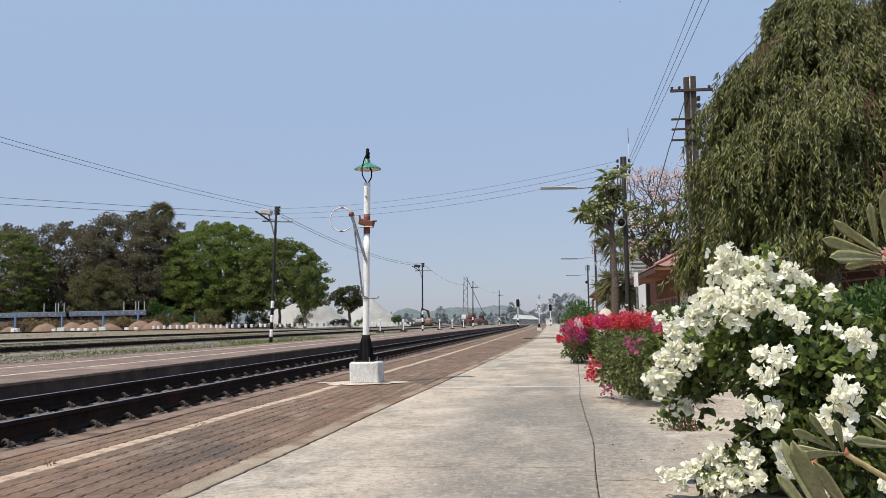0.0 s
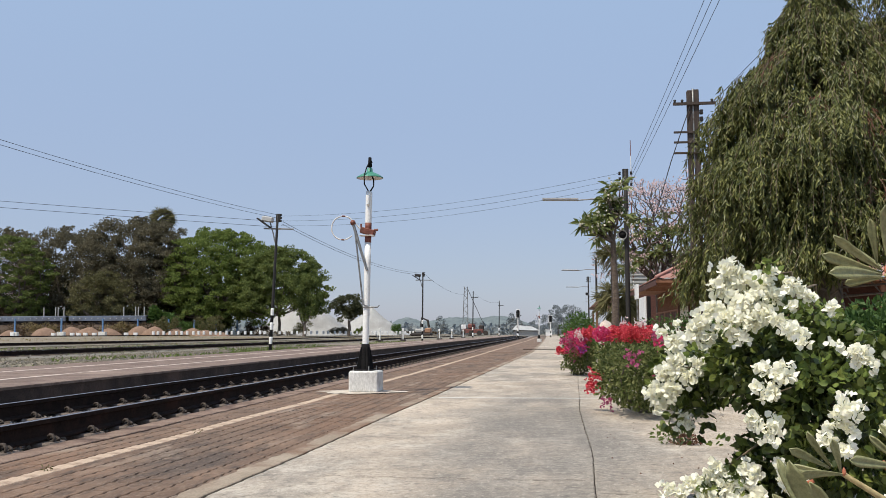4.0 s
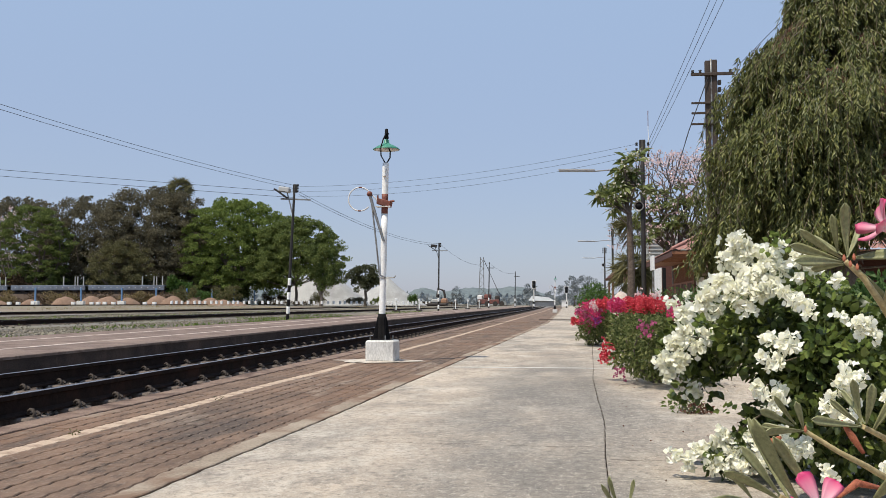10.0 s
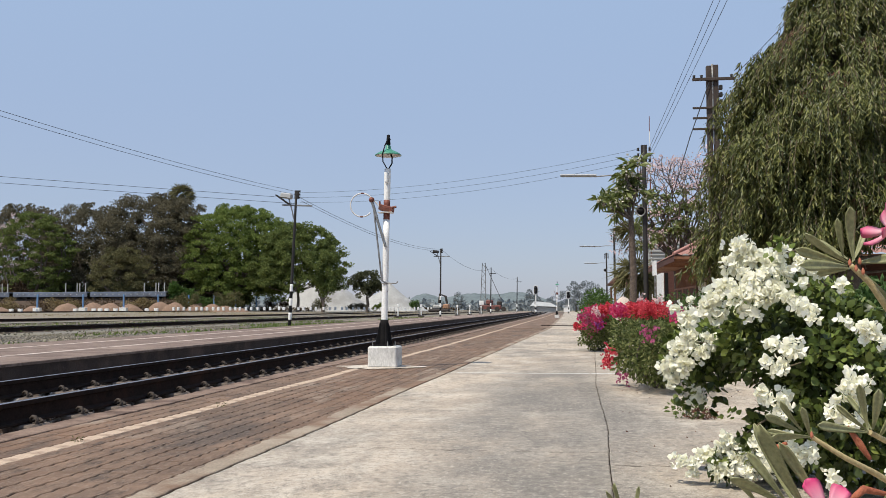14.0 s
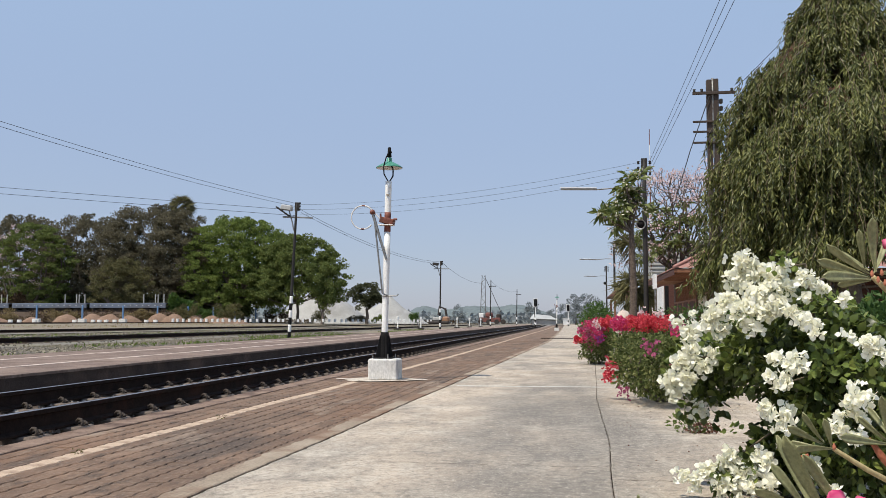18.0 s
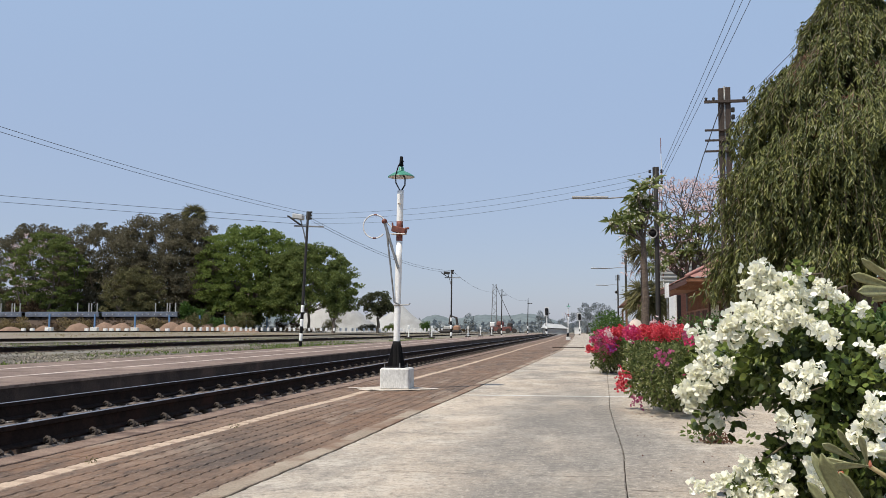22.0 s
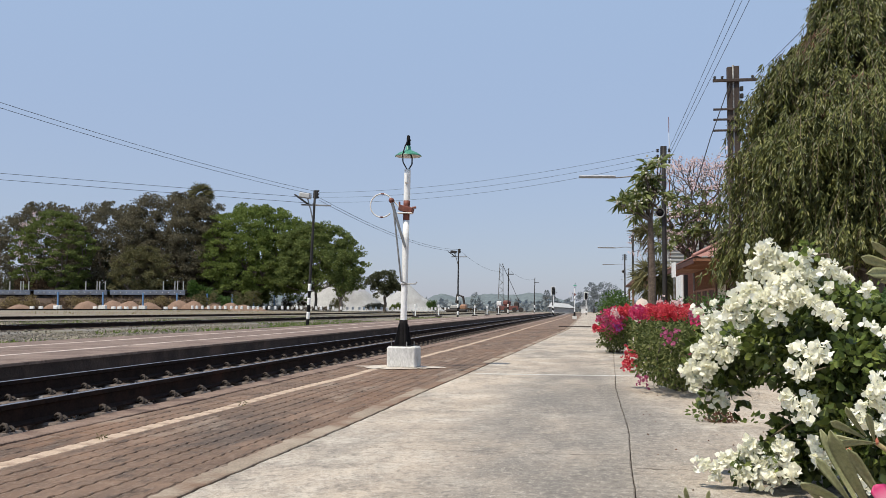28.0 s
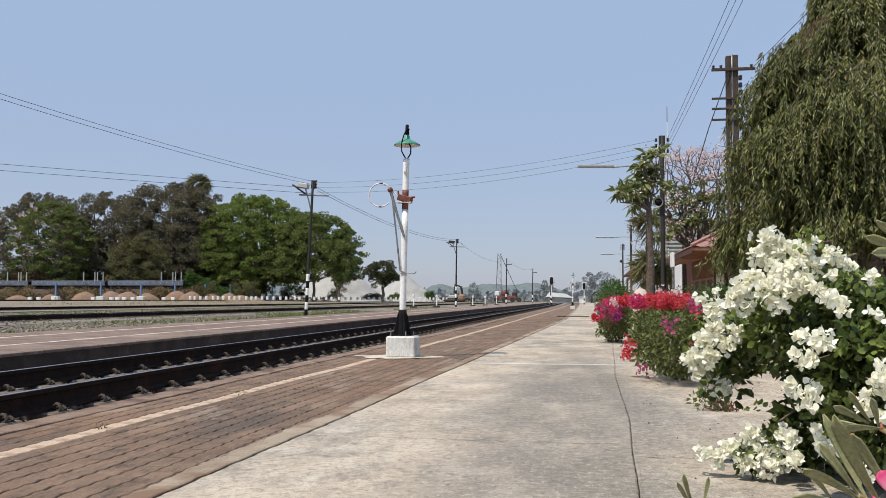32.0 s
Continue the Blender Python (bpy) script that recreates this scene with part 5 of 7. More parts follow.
def blossom_bush(name, label, x, y, radii, leaf, n_leaf, size, blossoms, seed, lift=0.0):
    rng = np.random.default_rng(seed)
    t = thing(name, x, y, 0, label, "shrub", group="platform shrubs")
    rx, ry, rz = radii
    zc = rz * 0.98 + lift
    for k in range(7):
        a = rng.uniform(0, 6.28)
        st = Shape()
        branchy(st, rng, (rng.uniform(-0.06, 0.06), rng.uniform(-0.06, 0.06), 0), (math.cos(a) * rx * 0.6, math.sin(a) * ry * 0.6, zc + rz * rng.uniform(-0.2, 0.6)), 0.014, 0.005)
        part("stem", st, M["bark"], t, "", True)
    p, q = in_ball(rng, n_leaf, (0, 0, zc), (rx, ry, rz), 0.5)
    bump = np.array([0.84 + 0.42 * noise.noise(Vector(v) * 2.6 + Vector((seed, 0, 0))) for v in q])
    p = np.array([0, 0, zc]) + (p - np.array([0, 0, zc])) * bump[:, None]
    p[:, 2] = np.maximum(p[:, 2], 0.03)
    d = q * 0.8 + rng.normal(size=p.shape) * 0.6 + np.array([0, 0, 0.05])
    part("leaf_mass", leaves("leaf_mass", rng, p, d, size, size * 0.62, leaf, 0.25, 0.4, 0.05), None, t)
    for mat, c, r, n, s in blossoms:
        for k in range(max(1, n // 16)):
            cc = np.array(c) + unit(rng.normal(size=(1, 3)))[0] * np.array(r) * rng.uniform(0.2, 1.0)
            part("blossom_head", cluster(rng, cc, 0.07, 16, s, mat, (-0.2, -0.6, 0.7), 0.9), None, t, "papery blossoms")
    return t


blossom_bush("pink_bougainvillea", "dull green bougainvillea bush with few pink blossoms", 0.86, 8.7, (0.52, 1.15, 0.355), M["dull_leaf"], 6500, 0.042,
             [(M["pink_bract"], (-0.19, -0.85, 0.50), (0.05, 0.05, 0.03), 32, 0.022), (M["magenta_bract"], (0.03, -1.0, 0.36), (0.06, 0.05, 0.05), 32, 0.022), (M["pink_bract"], (0.02, -0.9, 0.24), (0.05, 0.05, 0.08), 16, 0.022),
              (M["pink_bract"], (-0.38, -0.1, 0.10), (0.06, 0.15, 0.05), 16, 0.022), (M["magenta_bract"], (0.0, -0.95, 0.62), (0.10, 0.08, 0.03), 16, 0.022), (M["red_bract"], (-0.45, 0.2, 0.24), (0.04, 0.15, 0.14), 80, 0.024)], 31)
blossom_bush("red_bougainvillea", "low bougainvillea bush covered in red blossoms", 1.12, 13.8, (0.5, 1.0, 0.39), M["dull_leaf"], 3200, 0.045,
             [(M["red_bract"], (-0.03, -0.3, 0.70), (0.46, 0.8, 0.10), 1500, 0.022), (M["pale_bract"], (0.0, -0.2, 0.82), (0.3, 0.4, 0.03), 32, 0.03), (M["magenta_bract"], (-0.35, -0.2, 0.68), (0.12, 0.5, 0.10), 288, 0.028), (M["pink_bract"], (0.38, -0.4, 0.62), (0.1, 0.3, 0.08), 128, 0.028)], 32)
blossom_bush("magenta_bougainvillea", "bougainvillea bush covered in magenta blossoms", 0.52, 16.4, (0.36, 0.9, 0.36), M["dull_leaf"], 3000, 0.045,
             [(M["magenta_bract"], (-0.08, -0.4, 0.52), (0.23, 0.5, 0.24), 700, 0.025), (M["pink_bract"], (-0.1, -0.5, 0.46), (0.2, 0.4, 0.24), 256, 0.03), (M["red_bract"], (0.10, -0.3, 0.68), (0.2, 0.5, 0.12), 420, 0.03), (M["purple_bract"], (-0.05, -0.6, 0.40), (0.2, 0.4, 0.2), 40, 0.03), (M["pale_bract"], (0.0, -0.5, 0.6), (0.2, 0.4, 0.15), 48, 0.03)], 33)
blossom_bush("green_shrub", "leafy bright green shrub beside the platform", 0.85, 26, (0.52, 0.9, 0.62), M["fresh_leaf"], 2600, 0.075, [], 34, 0.1)
blossom_bush("green_shrub", "leafy green shrub behind the flowers", 0.72, 20, (0.4, 1.0, 0.42), M["fresh_leaf"], 1700, 0.07, [(M["magenta_bract"], (-0.1, -0.5, 0.6), (0.2, 0.5, 0.15), 128, 0.05)], 35)
blossom_bush("hedge", "clipped green hedge beside the notice board", 2.3, 15.6, (0.95, 0.5, 0.56), M["fresh_leaf"], 4200, 0.05, [], 36)
blossom_bush("hedge", "dark green hedge in front of the station", 4.6, 16.2, (1.6, 0.6, 0.5), M["dull_leaf"], 5000, 0.05, [], 37)
blossom_bush("feathery_shrub", "soft feathery green shrub behind the blossoms", 2.05, 5.9, (0.62, 0.5, 0.49), M["fern_leaf"], 9000, 0.055, [], 38)
blossom_bush("feathery_shrub", "soft feathery green shrub behind the blossoms", 2.9, 7.2, (0.8, 0.7, 0.42), M["fern_leaf"], 6000, 0.06, [], 39)

rng = np.random.default_rng(44)
dry = thing("dry_weed_tuft", 0.78, 6.35, 0, "small half-dry weed growing from a crack", "weed")
p, q = in_ball(rng, 160, (0, 0, 0.07), (0.14, 0.08, 0.06), 0)
part("leaf_mass", leaves("leaf_mass", rng, p, q + rng.normal(size=p.shape) * 0.5, 0.03, 0.014, M["grass"]), None, dry)
p, q = in_ball(rng, 130, (0.08, -0.03, 0.03), (0.1, 0.06, 0.03), 0)
part("dead_leaves", leaves("dead_leaves", rng, p, q + rng.normal(size=p.shape) * 0.5, 0.032, 0.016, M["dead_leaf"]), None, dry)
spray = thing("flower_spray", 0.16, 13.9, 0.0, "red blossom spray on a thin arching stem", "flower")
part("stem", Shape().tube([(0.35, 0.3, 0.45), (0.2, 0.15, 0.6), (0.05, 0.03, 0.56), (0, 0, 0.48)], 0.004, 5), M["twig"], spray)
part("blossom_head", cluster(rng, (0, 0, 0.46), 0.05, 14, 0.045, M["red_bract"]), None, spray)
# petals and dry leaves on the concrete
n = 170
p = np.stack([0.25 + 1.3 * rng.uniform(0, 1, n) ** 0.8, 3.4 + 12 * rng.uniform(0, 1, n), np.full(n, 0.006)], 1)
tagged(part("leaf_litter", leaves("leaf_litter", rng, p, rng.normal(size=p.shape) * np.array([1, 1, 0.08]), 0.016, 0.010, M["dead_leaf"], 0.1), None), "scattered dry leaves on the concrete", "leaf litter", kind="stuff")


def rosette(rng, c, axis, n, size):
    """Long leaves round a shoot's tip."""
    p, d = [], []
    ax = Vector(axis).normalized()
    u = ax.orthogonal().normalized()
    w = ax.cross(u)
    for i in range(n):
        a = i * 2.4
        rad = u * math.cos(a) + w * math.sin(a)
        p.append(tuple(Vector(c) + ax * rng.uniform(-0.06, 0.04)))
        d.append(tuple(rad + ax * rng.uniform(-0.3, 0.9) + Vector((0, 0, -0.15))))
    return p, d


def frangipani(x, y, fork_z, tips, leafy, label, seed, trunk_r, bloom, spread=4):
    rng = np.random.default_rng(seed)
    t = thing("frangipani_tree", x, y, 0, label, "tree", group="frangipani trees")
    part("trunk", Shape().tube([(0, 0, 0), (0.05, 0, fork_z * 0.5), (0, 0, fork_z)], [trunk_r * 1.15, trunk_r, trunk_r * 0.85], 10), M["palmbark" if spread == 3 else "barkgrey"], t, "rough trunk", True)
    limbs = Shape()
    p, d, fp, fd = [], [], [], []
    for tip in tips:
        tip = Vector(tip)
        knee = Vector((tip.x * 0.55, tip.y * 0.55, fork_z + (tip.z - fork_z) * 0.45))
        branchy(limbs, rng, (0, 0, fork_z - 0.05), knee, trunk_r * 0.55, trunk_r * 0.36, 0.08)
        for k in range(spread):
            e = tip + Vector(rng.normal(size=3)) * {3: 0.13, 4: 0.22}.get(spread, 0.34)
            m = knee.lerp(e, 0.5) + Vector(rng.normal(size=3)) * 0.08
            branchy(limbs, rng, knee, m, trunk_r * 0.32, trunk_r * 0.24, 0.05, 3)
            for j in range(2):
                g = e + Vector(rng.normal(size=3)) * (0.09 if spread == 3 else 0.18)
                branchy(limbs, rng, m, g, trunk_r * 0.2, trunk_r * 0.1, 0.08, 3)
                if leafy > 0:
                    a, b = rosette(rng, g, (g - m), int(leafy), 0.25)
                    p += a
                    d += b
                for _ in range(bloom):
                    fp.append(tuple(g + Vector(rng.normal(size=3)) * 0.07))
                    fd.append(tuple(Vector(rng.normal(size=3)) + Vector((0, -0.4, 0.6))))
    part("branchwork", limbs, M["barkgrey"], t, "bare grey forked limbs", True)
    if p:
        part("crown", leaves("crown", rng, np.array(p), np.array(d), 0.34, 0.09, M["plum_leaf"], 0.12, 0.55, 0.15), None, t, "long glossy green leaves")
    if fp:
        part("blossom", leaves("blossom", rng, np.array(fp), np.array(fd), 0.085, 0.07, M["cream_bract" if leafy else "pale_bract"], 0.1), None, t, "pale blossoms")
    return t


frangipani(1.66, 24, 3.05, [(-0.55, 0, 3.36), (-0.30, -0.1, 3.42), (-0.10, 0.1, 3.95), (0.12, 0, 4.16), (-0.36, 0.2, 3.66), (0.12, -0.1, 3.72)], 11, "frangipani tree with a leafy head and white blossoms", 51, 0.082, 9, 3)
def bare_frangipani():
    """A leafless crown of limbs that fork again and again, blossom at the tips."""
    rng = np.random.default_rng(52)
    t = thing("frangipani_tree", 5.3, 38.5, 0, "leafless frangipani tree with pale pink blossoms", "tree", group="frangipani trees")
    part("trunk", Shape().tube([(0, 0, 0), (0.06, 0, 1.7), (-0.05, 0, 3.3)], [0.15, 0.125, 0.11], 10), M["barkgrey"], t, "smooth grey trunk", True)
    fp, fd = [], []

    def fork(shape, p, d, ln, r, level):
        e = p + d * ln
        mid = p.lerp(e, 0.5) + Vector((d.x, d.y, -0.25)) * ln * 0.12
        shape.tube([p, mid, e], [r, r * 0.86, r * 0.76], 6, False)
        if level == 0:
            for _ in range(8):
                fp.append(tuple(e + Vector(rng.normal(size=3)) * 0.07))
                fd.append(tuple(Vector(rng.normal(size=3)) + Vector((0, -0.4, 0.6))))
            return
        u = d.orthogonal().normalized()
        w = d.cross(u)
        a = rng.uniform(0, 6.28)
        k = 3 if rng.uniform() < 0.45 else 2
        for i in range(k):
            b = a + i * 6.283 / k + rng.normal() * 0.25
            n = (d + (u * math.cos(b) + w * math.sin(b)) * rng.uniform(0.6, 0.95) + Vector((0, 0, 0.16))).normalized()
            fork(shape, e, n, ln * rng.uniform(0.68, 0.86), r * 0.72, level - 1)

    for a in range(6):
        shape = Shape()
        d = Vector((math.cos(a * 1.05) * 0.95, math.sin(a * 1.05) * 0.8, 0.75)).normalized()
        fork(shape, Vector((-0.05, 0, 3.2 + 0.12 * (a % 3))), d, 1.22, 0.06, 5)
        part("limb", shape, M["barkgrey"], t, "bare grey forked limb", True)
    part("blossom", leaves("blossom", rng, np.array(fp), np.array(fd), 0.085, 0.07, M["pale_bract"], 0.1), None, t, "pale pink blossoms")
    return t


bare_frangipani()
frangipani(4.3, 37.6, 2.6, [(-1.2, 0, 4.6), (-0.5, 0.3, 5.2), (0.4, 0, 4.9), (-0.9, -0.3, 3.9), (0.5, -0.3, 4.1), (-0.1, 0, 4.4), (1.1, 0, 4.2), (0.0, -0.5, 3.6), (-0.4, 0, 4.8), (0.9, 0.2, 4.9), (1.4, 0, 3.7), (-0.6, 0, 3.3)], 13, "leafy frangipani tree with scattered pale blossoms", 53, 0.11, 5)


def fan_palm(x, y, h, n, seed, frond, label):
    rng = np.random.default_rng(seed)
    t = thing("palm_tree", x, y, 0, label, "palm", group="palms")
    part("trunk", Shape().tube([(0, 0, 0), (0.04, 0, h * 0.5), (0, 0, h)], [0.15, 0.12, 0.11], 10), M["palmbark"], t, "rough palm trunk", True)
    stalks = Shape()
    p, d = [], []
    for k in range(n):
        a, e = rng.uniform(0, 6.28), rng.uniform(-0.9, 1.2)
        ax = Vector((math.cos(a) * math.cos(e), math.sin(a) * math.cos(e), math.sin(e)))
        c = Vector((0, 0, h)) + ax * frond * 0.6
        stalks.tube([(0, 0, h - 0.1), Vector((0, 0, h)) + ax * frond * 0.3, c], 0.012, 5, False)
        u = ax.orthogonal().normalized()
        w = ax.cross(u)
        for i in range(16):
            b = (i / 15 - 0.5) * 3.6
            p.append(tuple(c))
            d.append(tuple(ax * math.cos(b) + u * math.sin(b) + Vector((0, 0, -0.15))))
    part("stalkwork", stalks, M["dull_leaf"], t)
    part("frond_crown", leaves("fronds", rng, np.array(p), np.array(d), frond * 0.75, 0.05 * frond / 0.8, M["olive_leaf"], 0.2, 0.4, 0.2), None, t, "stiff fan fronds")
    return t


fan_palm(2.76, 40, 3.75, 26, 61, 0.80, "fan palm with grey-green fronds")
fan_palm(3.05, 42, 2.1, 40, 62, 1.05, "fan palm with grey-green fronds")

# ---- station building ----
def station():
    t = thing("station_building", 3.15, 28, 0, "timber station building with faded red tiled roof", "building")
    W, D, EV = 10.0, 9.0, 2.28
    # hip roof in overlapping tile courses
    ov, rise_ = 0.0, 0.50
    courses = 9
    for k in range(courses):
        for side in ("front", "left"):
            s = Shape()
            a, b = k / courses * 3.2, (k + 1) / courses * 3.2 + 0.05
            za, zb = EV + a * rise_ + 0.02, EV + b * rise_ - 0.015
            n = 44
            for i in range(n):
                u0, u1 = i / n, (i + 1) / n
                w = 0.5 * (u0 + u1)
                if side == "front":
                    pts = [(a + (W - a) * u0, a, za), (a + (W - a) * w, a, za + 0.035), (a + (W - a) * u1, a, za), (b + (W - b) * u1, b, zb), (b + (W - b) * w, b, zb + 0.035), (b + (W - b) * u0, b, zb)]
                else:
                    pts = [(a, a + (D - a) * u0, za), (a, a + (D - a) * w, za + 0.035), (a, a + (D - a) * u1, za), (b, b + (D - b) * u1, zb), (b, b + (D - b) * w, zb + 0.035), (b, b + (D - b) * u0, zb)]
                s.add(pts, [(0, 1, 4, 5), (1, 2, 3, 4)])
            part("tile_course", s, M["rooftile"], t, "faded red roof tiles")
    part("ridge_tiles", Shape().tube([(0.0, 0.0, EV + 0.06), (3.2, 3.2, EV + 3.2 * rise_ + 0.06), (W, 3.2, EV + 3.2 * rise_ + 0.06)], 0.05, 8), M["rooftile"], t, "", True)
    part("fascia", Shape().box(0.02, W, 0.03, 0.06, EV - 0.10, EV, 0.004), M["wood"], t, "brown fascia board")
    part("fascia", Shape().box(0.02, 0.05, 0.06, D, EV - 0.16, EV, 0.004), M["wooddark"], t, "dark fascia board")
    part("soffit", Shape().box(0.05, W, 0.06, D, EV - 0.10, EV - 0.06), M["soffit"], t, "slatted soffit")
    for k in range(7):
        part("rafter", Shape().box(0.06, 1.2, 0.3 + k * 0.5, 0.36 + k * 0.5, EV - 0.2, EV - 0.10, 0.004), M["wood"], t)
    part("wall", Shape().box(1.05, W, 2.4, 2.52, 0, EV - 0.1), M["wooddark"], t, "dark red boarded wall")
    part("wall", Shape().box(1.05, 1.17, 2.52, D, 0, EV - 0.1), M["wooddark"], t, "brown boarded wall")
    for k in range(14):
        part("board", Shape().box(1.08 + k * 0.22, 1.26 + k * 0.22, 2.385, 2.4, 0, EV - 0.14, 0.003), M["wooddark" if k % 3 else "wood"], t)
    for x in (1.35, 3.8, 6.4, 8.8):
        part("veranda_post", Shape().box(x, x + 0.13, 0.2, 0.33, 0, EV - 0.1, 0.012), M["wood"], t, "brown timber post")
    for x in (2.5, 4.4):
        w = part("window", Shape().box(x, x + 1.0, 1.34, 1.38, 1.0, 1.9, 0.008), M["wood"], t, "brown framed window")
        part("pane", Shape().box(x + 0.07, x + 0.47, 1.33, 1.339, 1.07, 1.83), M["glass"], w)
        part("pane", Shape().box(x + 0.53, x + 0.93, 1.33, 1.339, 1.07, 1.83), M["glass"], w)
    for x in (0.80, 1.22):
        f = part("notice_frame", Shape().box(x, x + 0.36, 1.24, 1.28, 1.05, 1.6, 0.006), M["wooddark"], t, "dark framed notice")
        part("notice", Shape().box(x + 0.06, x + 0.30, 1.232, 1.239, 1.12, 1.53), M["paper"], f, "cream paper notice")
    for k in range(15):
        part("board", Shape().box(1.03, 1.05, 2.56 + 0.42 * k, 2.92 + 0.42 * k, 0, 1.42, 0.004), M["wood" if k % 4 == 1 else "wooddark"], t)
    part("window", Shape().box(1.035, 1.05, 2.6, 8.6, 1.5, 2.12), M["glass"], t, "long dark slatted window")
    for k in range(28):
        part("slat", Shape().box(1.01, 1.034, 2.6 + 0.21 * k, 2.66 + 0.21 * k, 1.48, 2.14), M["wood"], t)
    part("rail", Shape().box(1.0, 1.035, 2.5, 8.8, 1.42, 1.48, 0.004), M["wood"], t)
    part("pent_roof", Shape().box(0, 1.5, -0.42, 0, 0, 0.05, 0.01, pose(1.0, 1.3, 1.72, 22, 0, 0)), M["rooftile"], t, "small tiled pent roof over the door")
    for k in range(11):
        part("slat", Shape().box(1.15 + k * 0.085, 1.185 + k * 0.085, 1.34, 1.38, 1.66, 2.15), M["glass"], t)
    part("low_wall", Shape().box(0.95, 4.2, 1.30, 1.36, 0, 1.40, 0.006), M["wooddark"], t, "dark red low boarded screen")
    part("railing", Shape().box(0.3, 3.0, 0.24, 0.29, 0.85, 0.92, 0.006), M["wooddark"], t)
    for k in range(18):
        part("baluster", Shape().box(0.4 + k * 0.15, 0.44 + k * 0.15, 0.25, 0.28, 0.1, 0.85), M["wooddark"], t)
    return t


station()
board = thing("notice_board", 1.98, 20, 0, "white notice board in a dark steel frame", "sign")
part("panel", Shape().box(-0.02, 0.02, -0.45, 0.72, 0.68, 1.46, 0.004), M["white"], board, "white panel")
for yy in (-0.52, 0.75):
    part("post", Shape().box(0.03, 0.10, yy, yy + 0.07, 0, 1.46, 0.008), M["black"], board, "black post")
tag = thing("hanging_sign", 2.20, 23.5, 1.55, "small white sign plate on a slim post", "sign")
part("plate", Shape().box(-0.03, 0.03, -0.03, 0.5, 0.0, 0.36, 0.004), M["white"], tag)
part("post", Shape().box(-0.02, 0.02, 0.1, 0.14, -1.55, 0.0), M["greysteel"], tag)
stone = Shape().lathe([(0.26, 0), (0.27, 0.3), (0.26, 0.6), (0.21, 0.85), (0.12, 1.0), (0.001, 1.06)], 12)
stone.v = [(x * (1 + 0.1 * math.sin(5 * z + x * 9)), y * 0.5, z) for x, y, z in stone.v]
tagged(part("boundary_stone", stone, M["stone"], None, smooth=True), "pale rounded standing stone", "stone").location = (1.5, 25, 0)

far_st = thing("platform_shelter", 2.75, 60, 0, "small shelter with a brown pitched roof", "shelter")
part("roof", Shape().add([(0, 0, 2.35), (2.6, 0, 2.1), (2.6, 6, 2.1), (0, 6, 2.35), (0.65, 0.4, 2.9), (2.6, 0.4, 2.95), (2.6, 5.6, 2.95), (0.65, 5.6, 2.9)],
                         [(0, 1, 5, 4), (0, 4, 7, 3), (4, 5, 6, 7), (0, 3, 2, 1)]), M["wooddark"], far_st, "brown tiled roof")
for x, y in ((0.3, 0.4), (2.3, 0.4), (0.3, 5.4), (2.3, 5.4)):
    part("post", Shape().box(x, x + 0.12, y, y + 0.12, 0, 2.25), M["wood"], far_st)
house = thing("louvred_building", 5.3, 60, 0, "white louvred building behind the trees", "building")
part("wall", Shape().box(0, 6, 0.1, 5, 3.3, 5.7), M["sheet"], house, "white upper wall")
# invented lower storey, dark so the gap below the station eave reads dark
part("wall", Shape().box(0.05, 5.95, 0.15, 4.95, 0, 3.3), M["wooddark"], house, "added dark lower wall")
for k in range(9):
    part("louvre", Shape().box(-0.05, 6.05, -0.05, 0.1, 3.6 + 0.24 * k, 3.7 + 0.24 * k, 0.01), M["sheet"], house)
part("roof", Shape().box(-0.3, 6.3, -0.3, 5.3, 5.7, 5.85, 0.02), M["sheet"], house)
mast = thing("radio_mast", 5.4, 60, 0, "thin red and white radio mast", "mast")
for k in range(13):
    part("mast_section", Shape().tube([(0.02 * (k % 2), 0, k), (0, 0, k + 1)], 0.035 if k < 10 else 0.022, 6), M["whitepost" if k % 2 else "maroon"], mast)


